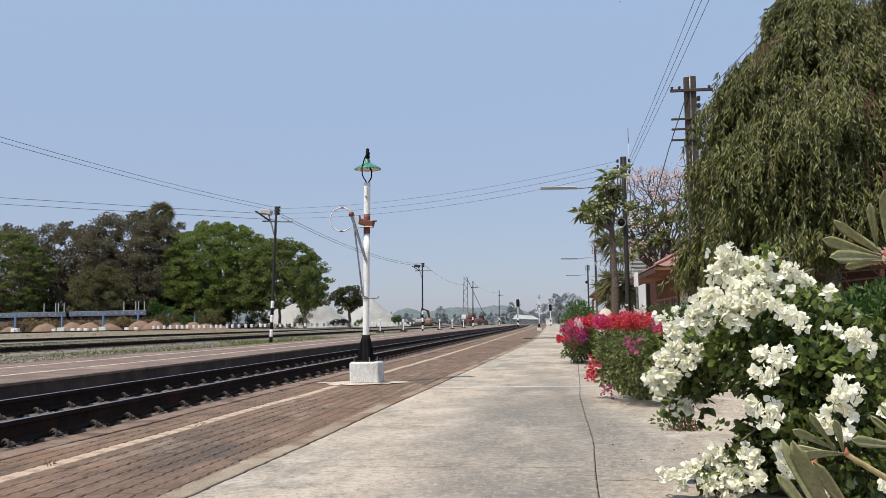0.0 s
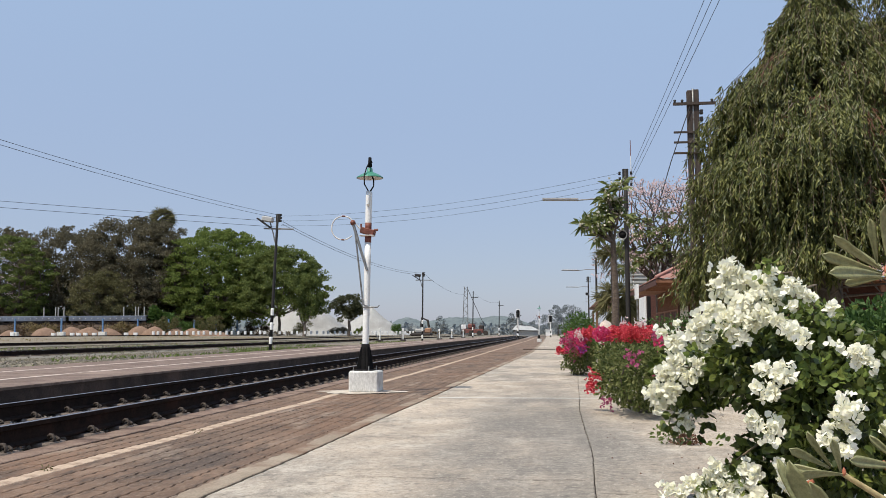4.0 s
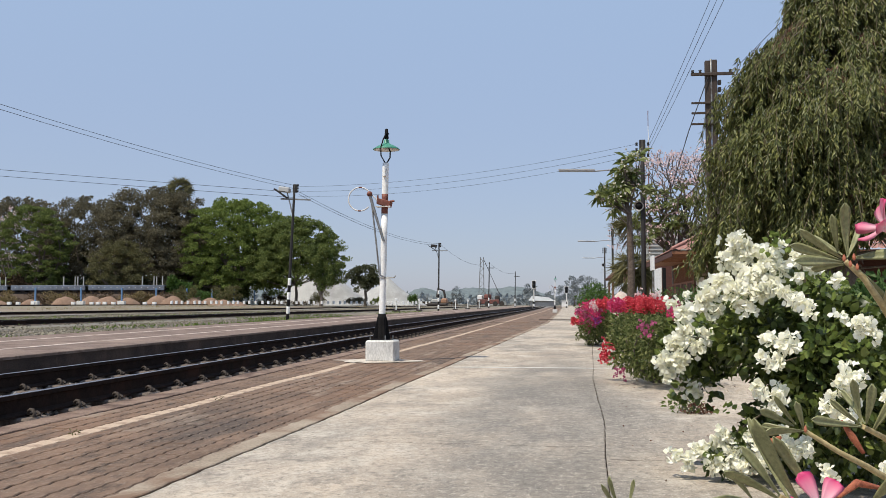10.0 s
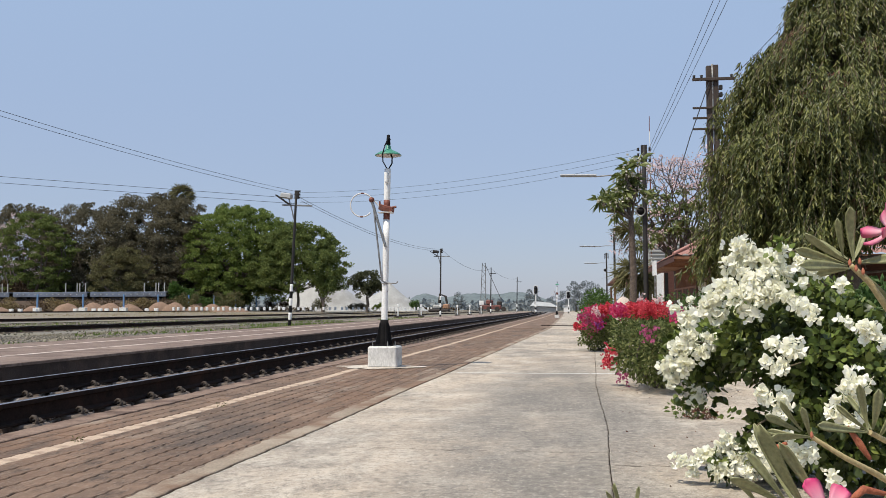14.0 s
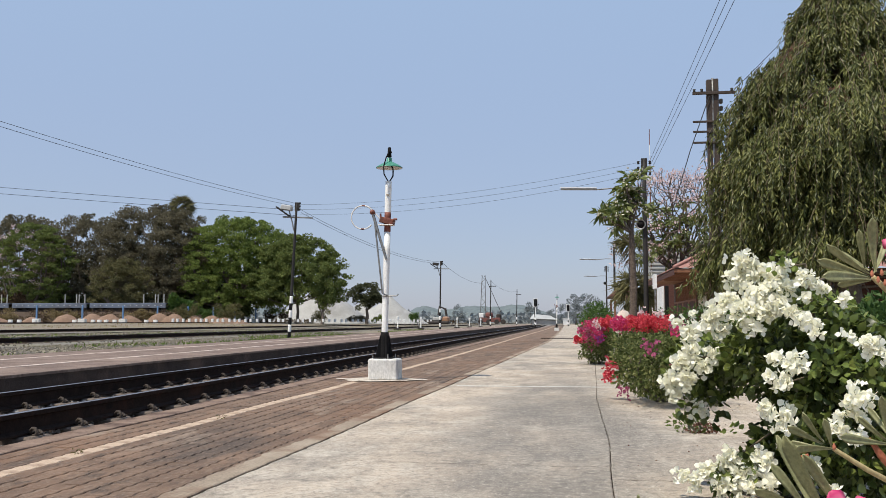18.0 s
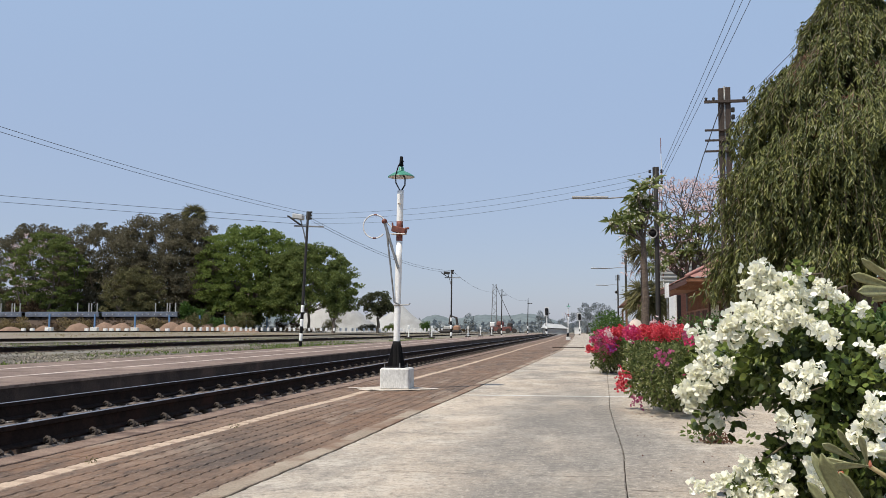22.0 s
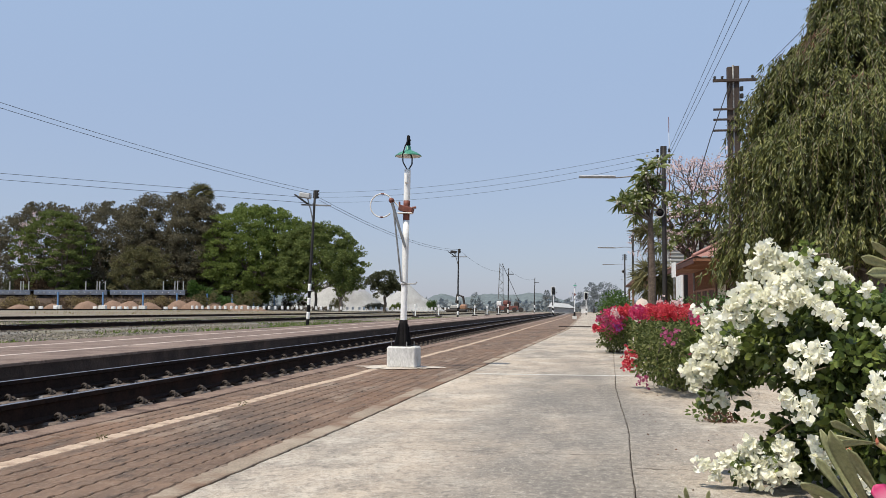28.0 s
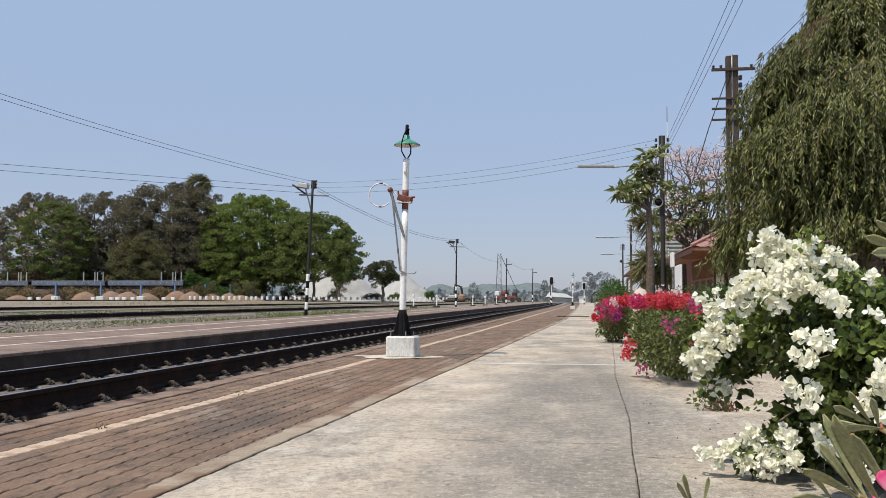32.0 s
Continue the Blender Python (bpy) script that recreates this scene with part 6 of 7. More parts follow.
# ---- the far side of the yard ----
def crown_tree(name, label, x, y, z, blobs, mat, size, per, seed, trunk_r=0.6, fork=None, limb_mat="bark", floor_z=1.0, group="", flat=1.0):
    """A tapered trunk, limbs to each clump, and leaves on the clumps' skins."""
    rng = np.random.default_rng(seed)
    t = thing(name, x, y, z, label, "tree", group)
    lowest = min(b[2] - b[5] for b in blobs)
    fork = fork or max(1.5, lowest * 0.8)
    part("trunk", Shape().tube([(0, 0, -0.2), (0.2, 0, fork * 0.5), (0, 0, fork)], [trunk_r * 1.2, trunk_r, trunk_r * 0.8], 9), M[limb_mat], t, "", True)
    limbs = Shape()
    ps, ds = [], []
    for bi, (bx, by, bz, rx, ry, rz) in enumerate(blobs):
        if len(blobs) < 12 or bi % 5 == 2:
            branchy(limbs, rng, (0, 0, fork * 0.9), (bx, by, bz - rz * 0.2), trunk_r * 0.45, trunk_r * 0.12, 0.1)
        n = max(40, int(per * (rx * rz + rx * ry) / 2))
        puffs = max(4, int(rx * 3.4))
        for k in range(puffs):
            # smaller puffs over the clump
            u = unit(rng.normal(size=(1, 3)) + np.array([0, -0.3, 0.35]))[0]
            c = np.array([bx, by, bz]) + u * np.array([rx, ry, rz]) * rng.uniform(0.6, 0.95)
            r = np.array([rx, ry, rz * flat]) * rng.uniform(0.2, 0.44)
            p, q = in_ball(rng, max(10, int(n / puffs)), c, r, 0.3)
            ps.append(p)
            ds.append(q + rng.normal(size=p.shape) * 0.55 + np.array([0, 0, 0.15]))
    p, d = np.concatenate(ps), np.concatenate(ds)
    keep = p[:, 2] > floor_z
    part("branchwork", limbs, M[limb_mat], t, "", True)
    part("crown", leaves("crown", rng, p[keep], d[keep], size, size * 0.6, mat, 0.2, 0.45, 0.1), None, t)
    return t


def dome(rng, n, rx, ry, rz, zc, r, low=-0.1):
    """Clumps over a wide umbrella crown."""
    out = []
    for i in range(n):
        a = i * 2.39996
        u = low + (1 - low) * (i + 0.5) / n
        s = math.sqrt(max(0, 1 - u * u))
        out.append((s * math.cos(a) * rx, s * math.sin(a) * ry, zc + u * rz, r * rng.uniform(0.8, 1.25), r * rng.uniform(0.8, 1.2), r * 0.62))
    return out


rr = random.Random(5)
M["rain_leaf_mid"] = foliage("deep_green_tree_leaf", [(0.092, 0.122, 0.038), (0.145, 0.182, 0.054), (0.225, 0.268, 0.082)], 0.7, 0.38, 0.2)
crown_tree("rain_tree", "broad rain tree with a bright green umbrella crown", -62.3, 173, 0.4, dome(rr, 104, 9.6, 8.5, 10.6, 9.0, 2.35, -0.55) + dome(rr, 26, 6.5, 5.5, 7.0, 8.5, 2.6, -0.6), M["rain_leaf"], 0.42, 100, 71, 0.7, 5.0, flat=0.6)
crown_tree("rain_tree", "broad rain tree with a deep green crown", -49.6, 169, 0.4, dome(rr, 84, 8.0, 6.5, 8.2, 7.4, 2.15, -0.42) + dome(rr, 20, 5.5, 4.5, 5.4, 7.4, 2.3, -0.3), M["rain_leaf_mid"], 0.42, 105, 72, 0.26, 4.2, flat=0.6)
crown_tree("shade_tree", "dark green tree hanging low beside the heap", -43.2, 163, 0.4, [(-1.0, 0, 8.6, 2.2, 3, 2.6), (0.3, 0, 6.3, 1.9, 2, 2.4), (0.2, 0, 4.1, 1.5, 1.8, 1.6), (1.2, 0, 9.0, 1.7, 2, 2.2), (0.9, 0, 5.4, 1.3, 1.6, 1.6)], M["rain_leaf_mid"], 0.38, 190, 73, 0.3, 2.0)
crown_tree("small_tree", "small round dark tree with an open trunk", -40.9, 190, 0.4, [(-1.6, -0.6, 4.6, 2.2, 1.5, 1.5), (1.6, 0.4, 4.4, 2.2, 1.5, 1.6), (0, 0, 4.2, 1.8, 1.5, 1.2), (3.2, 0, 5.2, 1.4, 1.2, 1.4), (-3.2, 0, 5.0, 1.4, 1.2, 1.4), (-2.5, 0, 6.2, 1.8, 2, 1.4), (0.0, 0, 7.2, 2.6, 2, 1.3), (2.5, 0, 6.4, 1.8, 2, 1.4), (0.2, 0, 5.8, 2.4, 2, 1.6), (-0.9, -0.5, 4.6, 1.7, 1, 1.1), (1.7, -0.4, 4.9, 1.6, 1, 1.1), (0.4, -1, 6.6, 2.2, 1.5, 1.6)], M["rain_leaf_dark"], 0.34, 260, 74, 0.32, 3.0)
crown_tree("dusty_tree", "tall dusty grey-green tree", -82.0, 175, 0.4, dome(rr, 70, 9.4, 6, 11.5, 10.6, 2.9, -0.9), M["dusty_leaf"], 0.40, 105, 75, 0.6, 3.0)
crown_tree("dusty_tree", "tall dusty grey-green tree", -74.0, 172, 0.4, dome(rr, 46, 4.8, 5, 10.8, 10.2, 2.5, -0.9), M["dusty_leaf"], 0.40, 105, 76, 0.5, 3.0)
crown_tree("dusty_tree", "dusty grey-green tree in the row", -95.5, 178, 0.4, dome(rr, 66, 9.4, 6, 11.2, 9.6, 2.8, -0.9), M["dusty_leaf"], 0.40, 95, 77, 0.5, 3.0)
crown_tree("olive_tree", "lighter olive-green tree before the dusty ones", -81.5, 164, 0.5, dome(rr, 26, 4.8, 1.8, 5.2, 6.0, 1.9, -0.7), M["olive_leaf"], 0.32, 170, 78, 0.35, 2.0)
crown_tree("blossom_tree", "layered green tree with pale blossom", -100.6, 165.5, 0.5, dome(rr, 60, 6.8, 3.0, 8.6, 9.4, 2.1, -0.85), M["rain_leaf_mid"], 0.42, 110, 79, 0.5, 3.0, flat=0.26)
crown_tree("blossom_tree", "tree with thin pale pinkish blossom", -102.4, 163.0, 0.5, dome(rr, 16, 4.0, 1.6, 7.4, 10.6, 1.4, -0.5), M["pale_bract"], 0.22, 42, 80, 0.4, 3.0)
crown_tree("dusty_tree", "dusty grey-green tree at the end of the row", -110.5, 179, 0.5, dome(rr, 60, 9.6, 6, 11.4, 9.6, 3.0, -0.9), M["dusty_leaf"], 0.42, 90, 81, 0.5, 3.0)
fan_big = fan_palm(-75.5, 176, 23.6, 60, 82, 2.3, "tall fan palm rising over the trees")

rng = np.random.default_rng(90)
# rain_leaf_dark thickets fill gaps; their dark colour stands for shade between trees
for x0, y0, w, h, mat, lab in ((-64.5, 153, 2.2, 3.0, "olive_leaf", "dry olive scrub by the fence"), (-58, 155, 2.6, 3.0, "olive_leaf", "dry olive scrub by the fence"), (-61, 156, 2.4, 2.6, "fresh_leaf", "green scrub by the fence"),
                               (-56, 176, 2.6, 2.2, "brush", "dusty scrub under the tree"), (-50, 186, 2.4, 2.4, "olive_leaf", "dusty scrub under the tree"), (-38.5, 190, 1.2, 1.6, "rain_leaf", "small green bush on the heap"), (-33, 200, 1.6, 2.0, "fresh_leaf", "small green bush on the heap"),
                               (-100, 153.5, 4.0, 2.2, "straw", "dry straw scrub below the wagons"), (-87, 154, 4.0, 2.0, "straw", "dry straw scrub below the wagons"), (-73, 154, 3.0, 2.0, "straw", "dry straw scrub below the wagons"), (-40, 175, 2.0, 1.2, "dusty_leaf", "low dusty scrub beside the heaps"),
                               (-104, 169, 8, 6.5, "rain_leaf_dark", "thicket with shade-darkened leaves under the trees"), (-101.5, 162.2, 4.4, 4.6, "brush", "dry reddish-brown thicket beside the wagons"), (-68.5, 160, 3.0, 4.4, "fresh_leaf", "bright green scrub below the trees"), (-62.5, 171.5, 3.0, 5.0, "rain_leaf_mid", "green thicket under the rain tree"), (-94, 184, 9, 13.5, "rain_leaf_dark", "added backing thicket with shade-darkened leaves"), (-84, 183, 8, 15, "rain_leaf_dark", "added backing thicket with shade-darkened leaves"), (-75, 183, 7, 15, "rain_leaf_dark", "added backing thicket with shade-darkened leaves"), (-106, 185, 9, 13.5, "rain_leaf_dark", "added backing thicket with shade-darkened leaves"), (-68, 184, 5, 11, "rain_leaf_dark", "added backing thicket with shade-darkened leaves"), (-91, 170, 7, 5.6, "rain_leaf_dark", "thicket with shade-darkened leaves under the trees"), (-79, 168.5, 6, 4.8, "rain_leaf_dark", "thicket with shade-darkened leaves under the trees"), (-70.5, 176, 5.5, 6.0, "rain_leaf_dark", "thicket with shade-darkened leaves under the trees"), (-67.5, 181, 4.5, 5.6, "rain_leaf_dark", "thicket with shade-darkened leaves under the trees"), (-65.5, 174, 4.5, 5.0, "rain_leaf_dark", "thicket with shade-darkened leaves under the trees")):
    t = thing("scrub", x0, y0, 0.45, lab, "shrub", "fence scrub")
    thick = h > 4
    ps, qs = [], []
    for k in range(16 if thick else 11):
        c = (rng.uniform(-0.85, 0.85) * w, rng.uniform(-0.7, 0.7), h * rng.uniform(0.25, 0.95))
        p, q = in_ball(rng, 280 if thick else 180, c, (w * rng.uniform(0.22, 0.42), 0.7, h * rng.uniform(0.16, 0.34)), 0.2)
        ps.append(p)
        qs.append(q)
    p, q = np.concatenate(ps), np.concatenate(qs)
    p[:, 2] = np.maximum(p[:, 2], 0.02)
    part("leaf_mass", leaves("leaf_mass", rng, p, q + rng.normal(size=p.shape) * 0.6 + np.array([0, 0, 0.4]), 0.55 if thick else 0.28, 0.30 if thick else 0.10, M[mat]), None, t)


def heap(name, label, x, y, z, rx, ry, h, mat, seed, sharp=1.0):
    v, f = [], []
    n, m = 28, 9
    for j in range(m):
        u = j / (m - 1)
        for k in range(n):
            a = 2 * math.pi * k / n
            w = 1 + 0.2 * noise.noise(Vector((math.cos(a) * 1.4 + seed, math.sin(a) * 1.4, u)))
            v.append((math.cos(a) * rx * u * w, math.sin(a) * ry * u * w, h * (1 - u ** sharp) * (1 + 0.1 * noise.noise(Vector((u * 3, a, seed))))))
    for j in range(m - 1):
        for k in range(n):
            f.append((j * n + k, j * n + (k + 1) % n, (j + 1) * n + (k + 1) % n, (j + 1) * n + k))
    ob = part(name, Shape().add(v, f), mat, smooth=True)
    ob.location = (x, y, z - 0.05)
    return tagged(ob, label, "mound", group=name + "s")


heap("gravel_mound", "tall pale grey gravel heap", -54.5, 205, 0.4, 12, 9, 9.2, M["gravel"], 1, 0.95)
heap("gravel_mound", "pale grey gravel heap", -61.5, 206, 0.4, 4.2, 6, 4.0, M["gravel"], 2, 1.2)
heap("gravel_mound", "broad pale grey gravel heap", -41.0, 215, 0.4, 9, 9, 6.6, M["gravel"], 3, 0.95)
heap("gravel_mound", "broad pale grey gravel heap", -48.5, 222, 0.4, 10, 9, 5.0, M["gravel"], 4, 1.0)
for i, (x, w, h) in enumerate(((-95.5, 1.7, 1.0), (-84.5, 1.9, 1.7), (-80.3, 2.0, 1.8), (-77.0, 1.9, 1.7), (-74.0, 1.8, 1.5), (-69.2, 2.0, 1.9), (-66.2, 1.8, 1.8), (-63.0, 1.7, 1.5), (-60.2, 1.7, 1.5), (-57.9, 1.5, 1.1), (-55.4, 1.3, 0.7), (-90.5, 1.5, 1.2))):
    heap("sand_mound", "reddish sand mound beside the siding", x, 150 + 0.5 * (i % 3) + (x + 80) * 0.16, 0.45, w * 1.35, 1.6, h * 0.92, M["sand"], 10 + i, 1.9)
# bank in dark soil, so the ground below the wagons reads as shadowed
bank = Shape().add([(-140, 155.5, 0.4), (-66, 155.5, 0.4), (-58, 166, 0.5), (-140, 158, 2.5), (-68, 158, 2.5), (-66, 190, 0.6), (-140, 190, 2.5)], [(0, 1, 4, 3), (1, 2, 5, 4), (3, 4, 5, 6)])
tagged(part("bank", bank, M["soil"]), "low earth bank under the wagons", "bank", kind="structure")


rng = np.random.default_rng(95)
n = 9000
p = np.stack([-118 + 54 * rng.uniform(0, 1, n), rng.uniform(153.6, 156.5, n), 0.4 + 2.3 * rng.uniform(0, 1, n) ** 1.3], 1)
keep = np.array([noise.noise(Vector((a * 0.35, 3, c * 0.7))) > -0.22 for a, _, c in p])
m = 5000
u = rng.uniform(0, 1, m)
q = np.stack([-66 + 38 * u, 178 + 66 * u ** 1.1, 0.4 + 0.7 * rng.uniform(0, 1, m)], 1)
p, keep = np.concatenate([p[keep], q]), slice(None)
tagged(part("undergrowth", leaves("undergrowth", rng, p[keep], rng.normal(size=p[keep].shape) + np.array([0, 0, 0.7]), 0.42, 0.13, M["brush"]), None), "dry brown undergrowth below the wagons", "undergrowth", kind="stuff")


def flat_wagon(x, y, label):
    t = thing("flat_wagon", x, y, 2.45, label, "railway wagon", "flat wagons")
    part("deck", Shape().box(-7.2, 7.2, -1.2, 1.2, 1.45, 1.62, 0.03), M["wagon"], t, "blue-grey deck")
    part("underframe", Shape().box(-7.0, 7.0, -0.85, 0.85, -0.15, 0.78, 0.05), M["darksteel"], t, "dark underframe")
    part("side_sill", Shape().box(-7.2, 7.2, -1.3, -1.2, 0.72, 1.6, 0.03), M["wagon"], t, "blue-grey side sill")
    for k in range(12):
        part("rivet_plate", Shape().box(-6.4 + 1.15 * k, -6.2 + 1.15 * k, -1.33, -1.3, 1.1, 1.25, 0.01), M["sheet"], t)
    for s in (-1, 1):
        b = part("bogie", Shape().box(s * 5.1 - 1.2, s * 5.1 + 1.2, -1.0, 1.0, 0.35, 0.9, 0.05), M["darksteel"], t, "dark bogie")
        for w in (-0.8, 0.8):
            wheel = Shape().tube([(s * 5.1 + w, -1.0, 0.43), (s * 5.1 + w, -0.86, 0.43)], 0.42, 16)
            part("wheel", wheel, M["darksteel"], b)
        part("coupler", Shape().box(s * 7.2 - 0.1, s * 7.2 + 0.35, -0.3, 0.3, 0.8, 1.1, 0.03), M["darksteel"], t)
    for x0 in (1.4, 5.0 - 1.4, 5.2, 4.1):
        part("stake", Shape().box(x0 + 1.5, x0 + 1.66, -1.2, -1.05, 1.6, 3.2, 0.01), M["sheet"], t, "pale steel stake")
    return t


flat_wagon(-108.0, 160, "long blue-grey flat wagon with upright stakes")
flat_wagon(-92.9, 160, "long blue-grey flat wagon with upright stakes")
flat_wagon(-77.9, 160, "long blue-grey flat wagon with upright stakes")

for x, y in ((-87.03, 145.0), (-78.97, 145.0), (-73.87, 149.0), (-69.60, 153.0), (-65.79, 157.0), (-63.08, 162.0), (-60.87, 167.0), (-58.56, 172.0)):
    t = thing("blue_post", x, y, 0.5, "blue steel post on a white concrete foot", "post", "blue posts")
    part("post", Shape().box(-0.12, 0.12, -0.12, 0.12, 0.6, 2.9, 0.03), M["bluepost"], t)
    part("foot", Shape().box(-0.62, 0.62, -0.35, 0.35, 0.0, 0.70, 0.05), M["whiteblock"], t)
mk = Shape().box(-0.17, 0.17, -0.16, 0.16, 0, 0.55, 0.03).mesh("marker_block")
mk_low = Shape().box(-0.33, 0.33, -0.2, 0.2, 0, 0.68, 0.04).mesh("low_marker_block")
rngm = random.Random(7)
fence = thing("marker_fence", 0, 0, 0, "row of short white concrete posts along the siding", "fence")
runs = (((-92.99, 143.0), (-64.96, 148.0)), ((-62.0, 142.0), (-50.5, 148.5)), ((-50.5, 148.5), (-37.0, 174.0)), ((-37.0, 174.0), (-23.6, 197.0)))
for (xa, ya), (xb, yb) in runs:
    n = int(abs(xb - xa) / (1.25 if xa < -64 else 0.72))
    for k in range(n):
        if xa < -64 and rngm.random() < 0.45:
            continue
        u = (k + rngm.uniform(-0.2, 0.2)) / n
        b = part("post", mk_low if xa < -64 else mk, M["white"], fence)
        b.location = (xa + (xb - xa) * u, ya + (yb - ya) * u, 0.35 if xa < -80 else 0.66)



# ---- machines and signals in the distance ----
def crane():
    t = thing("lattice_crane", -14.2, 172, 0.3, "red machine with a tall grey lattice mast", "crane")
    part("chassis", Shape().box(-1.5, 2.4, -1.2, 1.2, 0.4, 1.2, 0.08), M["redmachine"], t, "red chassis")
    part("engine_house", Shape().box(-0.4, 0.9, -1.0, 1.0, 1.2, 2.2, 0.25), M["redmachine"], t, "red housing")
    part("cab", Shape().box(1.6, 2.5, -0.9, 0.9, 0.9, 1.9, 0.15), M["darksteel"], t)
    part("rear_panel", Shape().box(-1.6, -0.7, -0.9, 0.9, 1.2, 2.0, 0.08), M["white"], t)
    for w in (-1.3, 0.2, 1.7, 2.9):
        part("wheel", Shape().tube([(w, -1.3, 0.45), (w, -0.9, 0.45)], 0.45, 12), M["darksteel"], t)
    tower = Shape()
    for a in (-0.5, 0.5):
        tower.tube([(-0.9 + a, -0.4, 1.2), (-0.75 + a * 0.55, -0.2, 9.0)], 0.07, 5)
    for k in range(11):
        z0, z1 = 1.3 + 0.7 * k, 2.0 + 0.7 * k
        s = -1 if k % 2 else 1
        w0, w1 = 0.5 - 0.02 * k, 0.48 - 0.02 * k
        tower.tube([(-0.88 + s * w0, -0.38, z0), (-0.88 - s * w1, -0.36, z1)], 0.045, 4)
    part("mast", tower, M["greysteel"], t, "grey lattice mast")
    part("stay", Shape().tube([(-0.6, -0.2, 8.9), (2.4, 0, 2.2)], 0.05, 5), M["darksteel"], t)
    return t


crane()
dig = thing("excavator", -21.5, 160, 0.35, "pale digger with a dark folded arm", "excavator")
part("body", Shape().box(-1.2, 0.3, -1, 1, 0.5, 1.2, 0.2), M["gravel"], dig)
part("counterweight", Shape().box(0.5, 1.6, -1, 1, 0.4, 1.3, 0.2), M["orangemachine"], dig)
part("tracks", Shape().box(-1.9, 1.6, -1.2, 1.2, 0, 0.5, 0.15), M["darksteel"], dig)
part("arm", Shape().tube([(-0.2, -0.5, 1.5), (0.0, -0.5, 3.0), (1.0, -0.5, 2.6), (1.2, -0.5, 1.4)], 0.22, 6), M["darksteel"], dig)
for x, y in ((-14.30, 92.0), (-15.19, 84.0), (-12.18, 105.0), (-12.10, 118.0), (-11.74, 130.0)):
    t = thing("point_indicator", x, y, rise(x, y) - 0.04, "white point indicator beside the siding", "railway signal", "point indicators")
    part("post", Shape().tube([(0, 0, 0), (0, 0, 1.0)], 0.06, 8), M["whitepost"], t)
    part("lamp_box", Shape().box(-0.10, 0.10, -0.10, 0.10, 1.0, 1.26, 0.02), M["white"], t)
    part("lever", Shape().tube([(-0.1, 0, 0.2), (-0.35, 0, 0.7)], 0.05, 6), M["greysteel"], t)
    part("base", Shape().box(-0.3, 0.3, -0.2, 0.2, 0, 0.2, 0.02), M["darksteel"], t)
for x, y, h in ((-4.5, 142, 4.1), (0.45, 162, 3.6)):
    t = thing("colour_light_signal", x, y, -0.04, "colour light signal on a striped mast", "railway signal", "colour light signals")
    part("mast", Shape().tube([(0, 0, 1.4), (0, 0, h)], 0.08, 8), M["white"], t)
    for k in range(4):
        part("band", Shape().tube([(0, 0, 0.35 * k), (0, 0, 0.35 * k + 0.35)], 0.1, 8), M["whitepost" if k % 2 else "black"], t)
    hd = part("signal_head", Shape().box(-0.24, 0.24, -0.2, 0.1, h - 1.0, h + 0.15, 0.1), M["black"], t, "black signal head")
    part("backboard", Shape().box(-0.31, 0.31, 0.11, 0.14, h - 1.08, h + 0.23, 0.01), M["white"], hd, "white edged backboard")
    for k in range(3):
        part("lens", Shape().tube([(0, -0.22, h - 0.85 + 0.42 * k), (0, -0.2, h - 0.85 + 0.42 * k)], 0.1, 10), M["glass"], hd)
shed = thing("long_shed", -8.3, 225, 0, "long low shed with a pale sheet roof", "shed")
part("roof", Shape().add([(-0.2, 0, 1.5), (6.4, 0, 1.3), (6.3, 20, 1.1), (0, 20, 1.3), (0.5, 6, 2.7), (4.6, 6, 2.3)], [(0, 1, 5, 4), (4, 5, 2, 3), (1, 2, 5), (0, 4, 3)]), M["sheet"], shed, "pale sheet roof")
part("wall", Shape().box(0.2, 6.0, 0.5, 19, 0, 1.1), M["gravel"], shed)
hut = thing("white_hut", -0.6, 235, 0, "small white hut beside the far track", "hut")
part("wall", Shape().box(0, 1.6, 0, 1.6, 0, 1.5, 0.05), M["white"], hut)
part("roof", Shape().box(-0.2, 1.8, -0.2, 1.8, 1.5, 1.65, 0.05), M["sheet"], hut)
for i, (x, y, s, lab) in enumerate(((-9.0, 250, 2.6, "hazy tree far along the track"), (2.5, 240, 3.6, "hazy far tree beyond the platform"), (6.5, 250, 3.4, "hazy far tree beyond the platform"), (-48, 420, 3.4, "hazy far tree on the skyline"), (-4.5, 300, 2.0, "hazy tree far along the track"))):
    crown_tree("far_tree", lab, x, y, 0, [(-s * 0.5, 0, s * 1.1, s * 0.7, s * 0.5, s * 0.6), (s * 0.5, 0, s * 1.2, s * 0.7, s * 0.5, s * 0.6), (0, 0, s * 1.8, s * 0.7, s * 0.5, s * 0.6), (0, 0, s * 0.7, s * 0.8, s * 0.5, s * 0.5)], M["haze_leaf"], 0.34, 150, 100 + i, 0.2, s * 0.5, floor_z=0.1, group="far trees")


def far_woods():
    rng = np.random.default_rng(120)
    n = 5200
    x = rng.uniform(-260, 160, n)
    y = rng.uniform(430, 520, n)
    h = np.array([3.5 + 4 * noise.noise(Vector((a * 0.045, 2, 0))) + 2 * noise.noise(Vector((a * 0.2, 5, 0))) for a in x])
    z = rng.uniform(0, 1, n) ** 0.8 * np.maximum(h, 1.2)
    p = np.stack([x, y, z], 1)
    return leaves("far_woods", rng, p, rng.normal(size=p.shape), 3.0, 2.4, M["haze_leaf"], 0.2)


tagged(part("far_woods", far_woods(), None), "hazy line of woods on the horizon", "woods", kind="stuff")


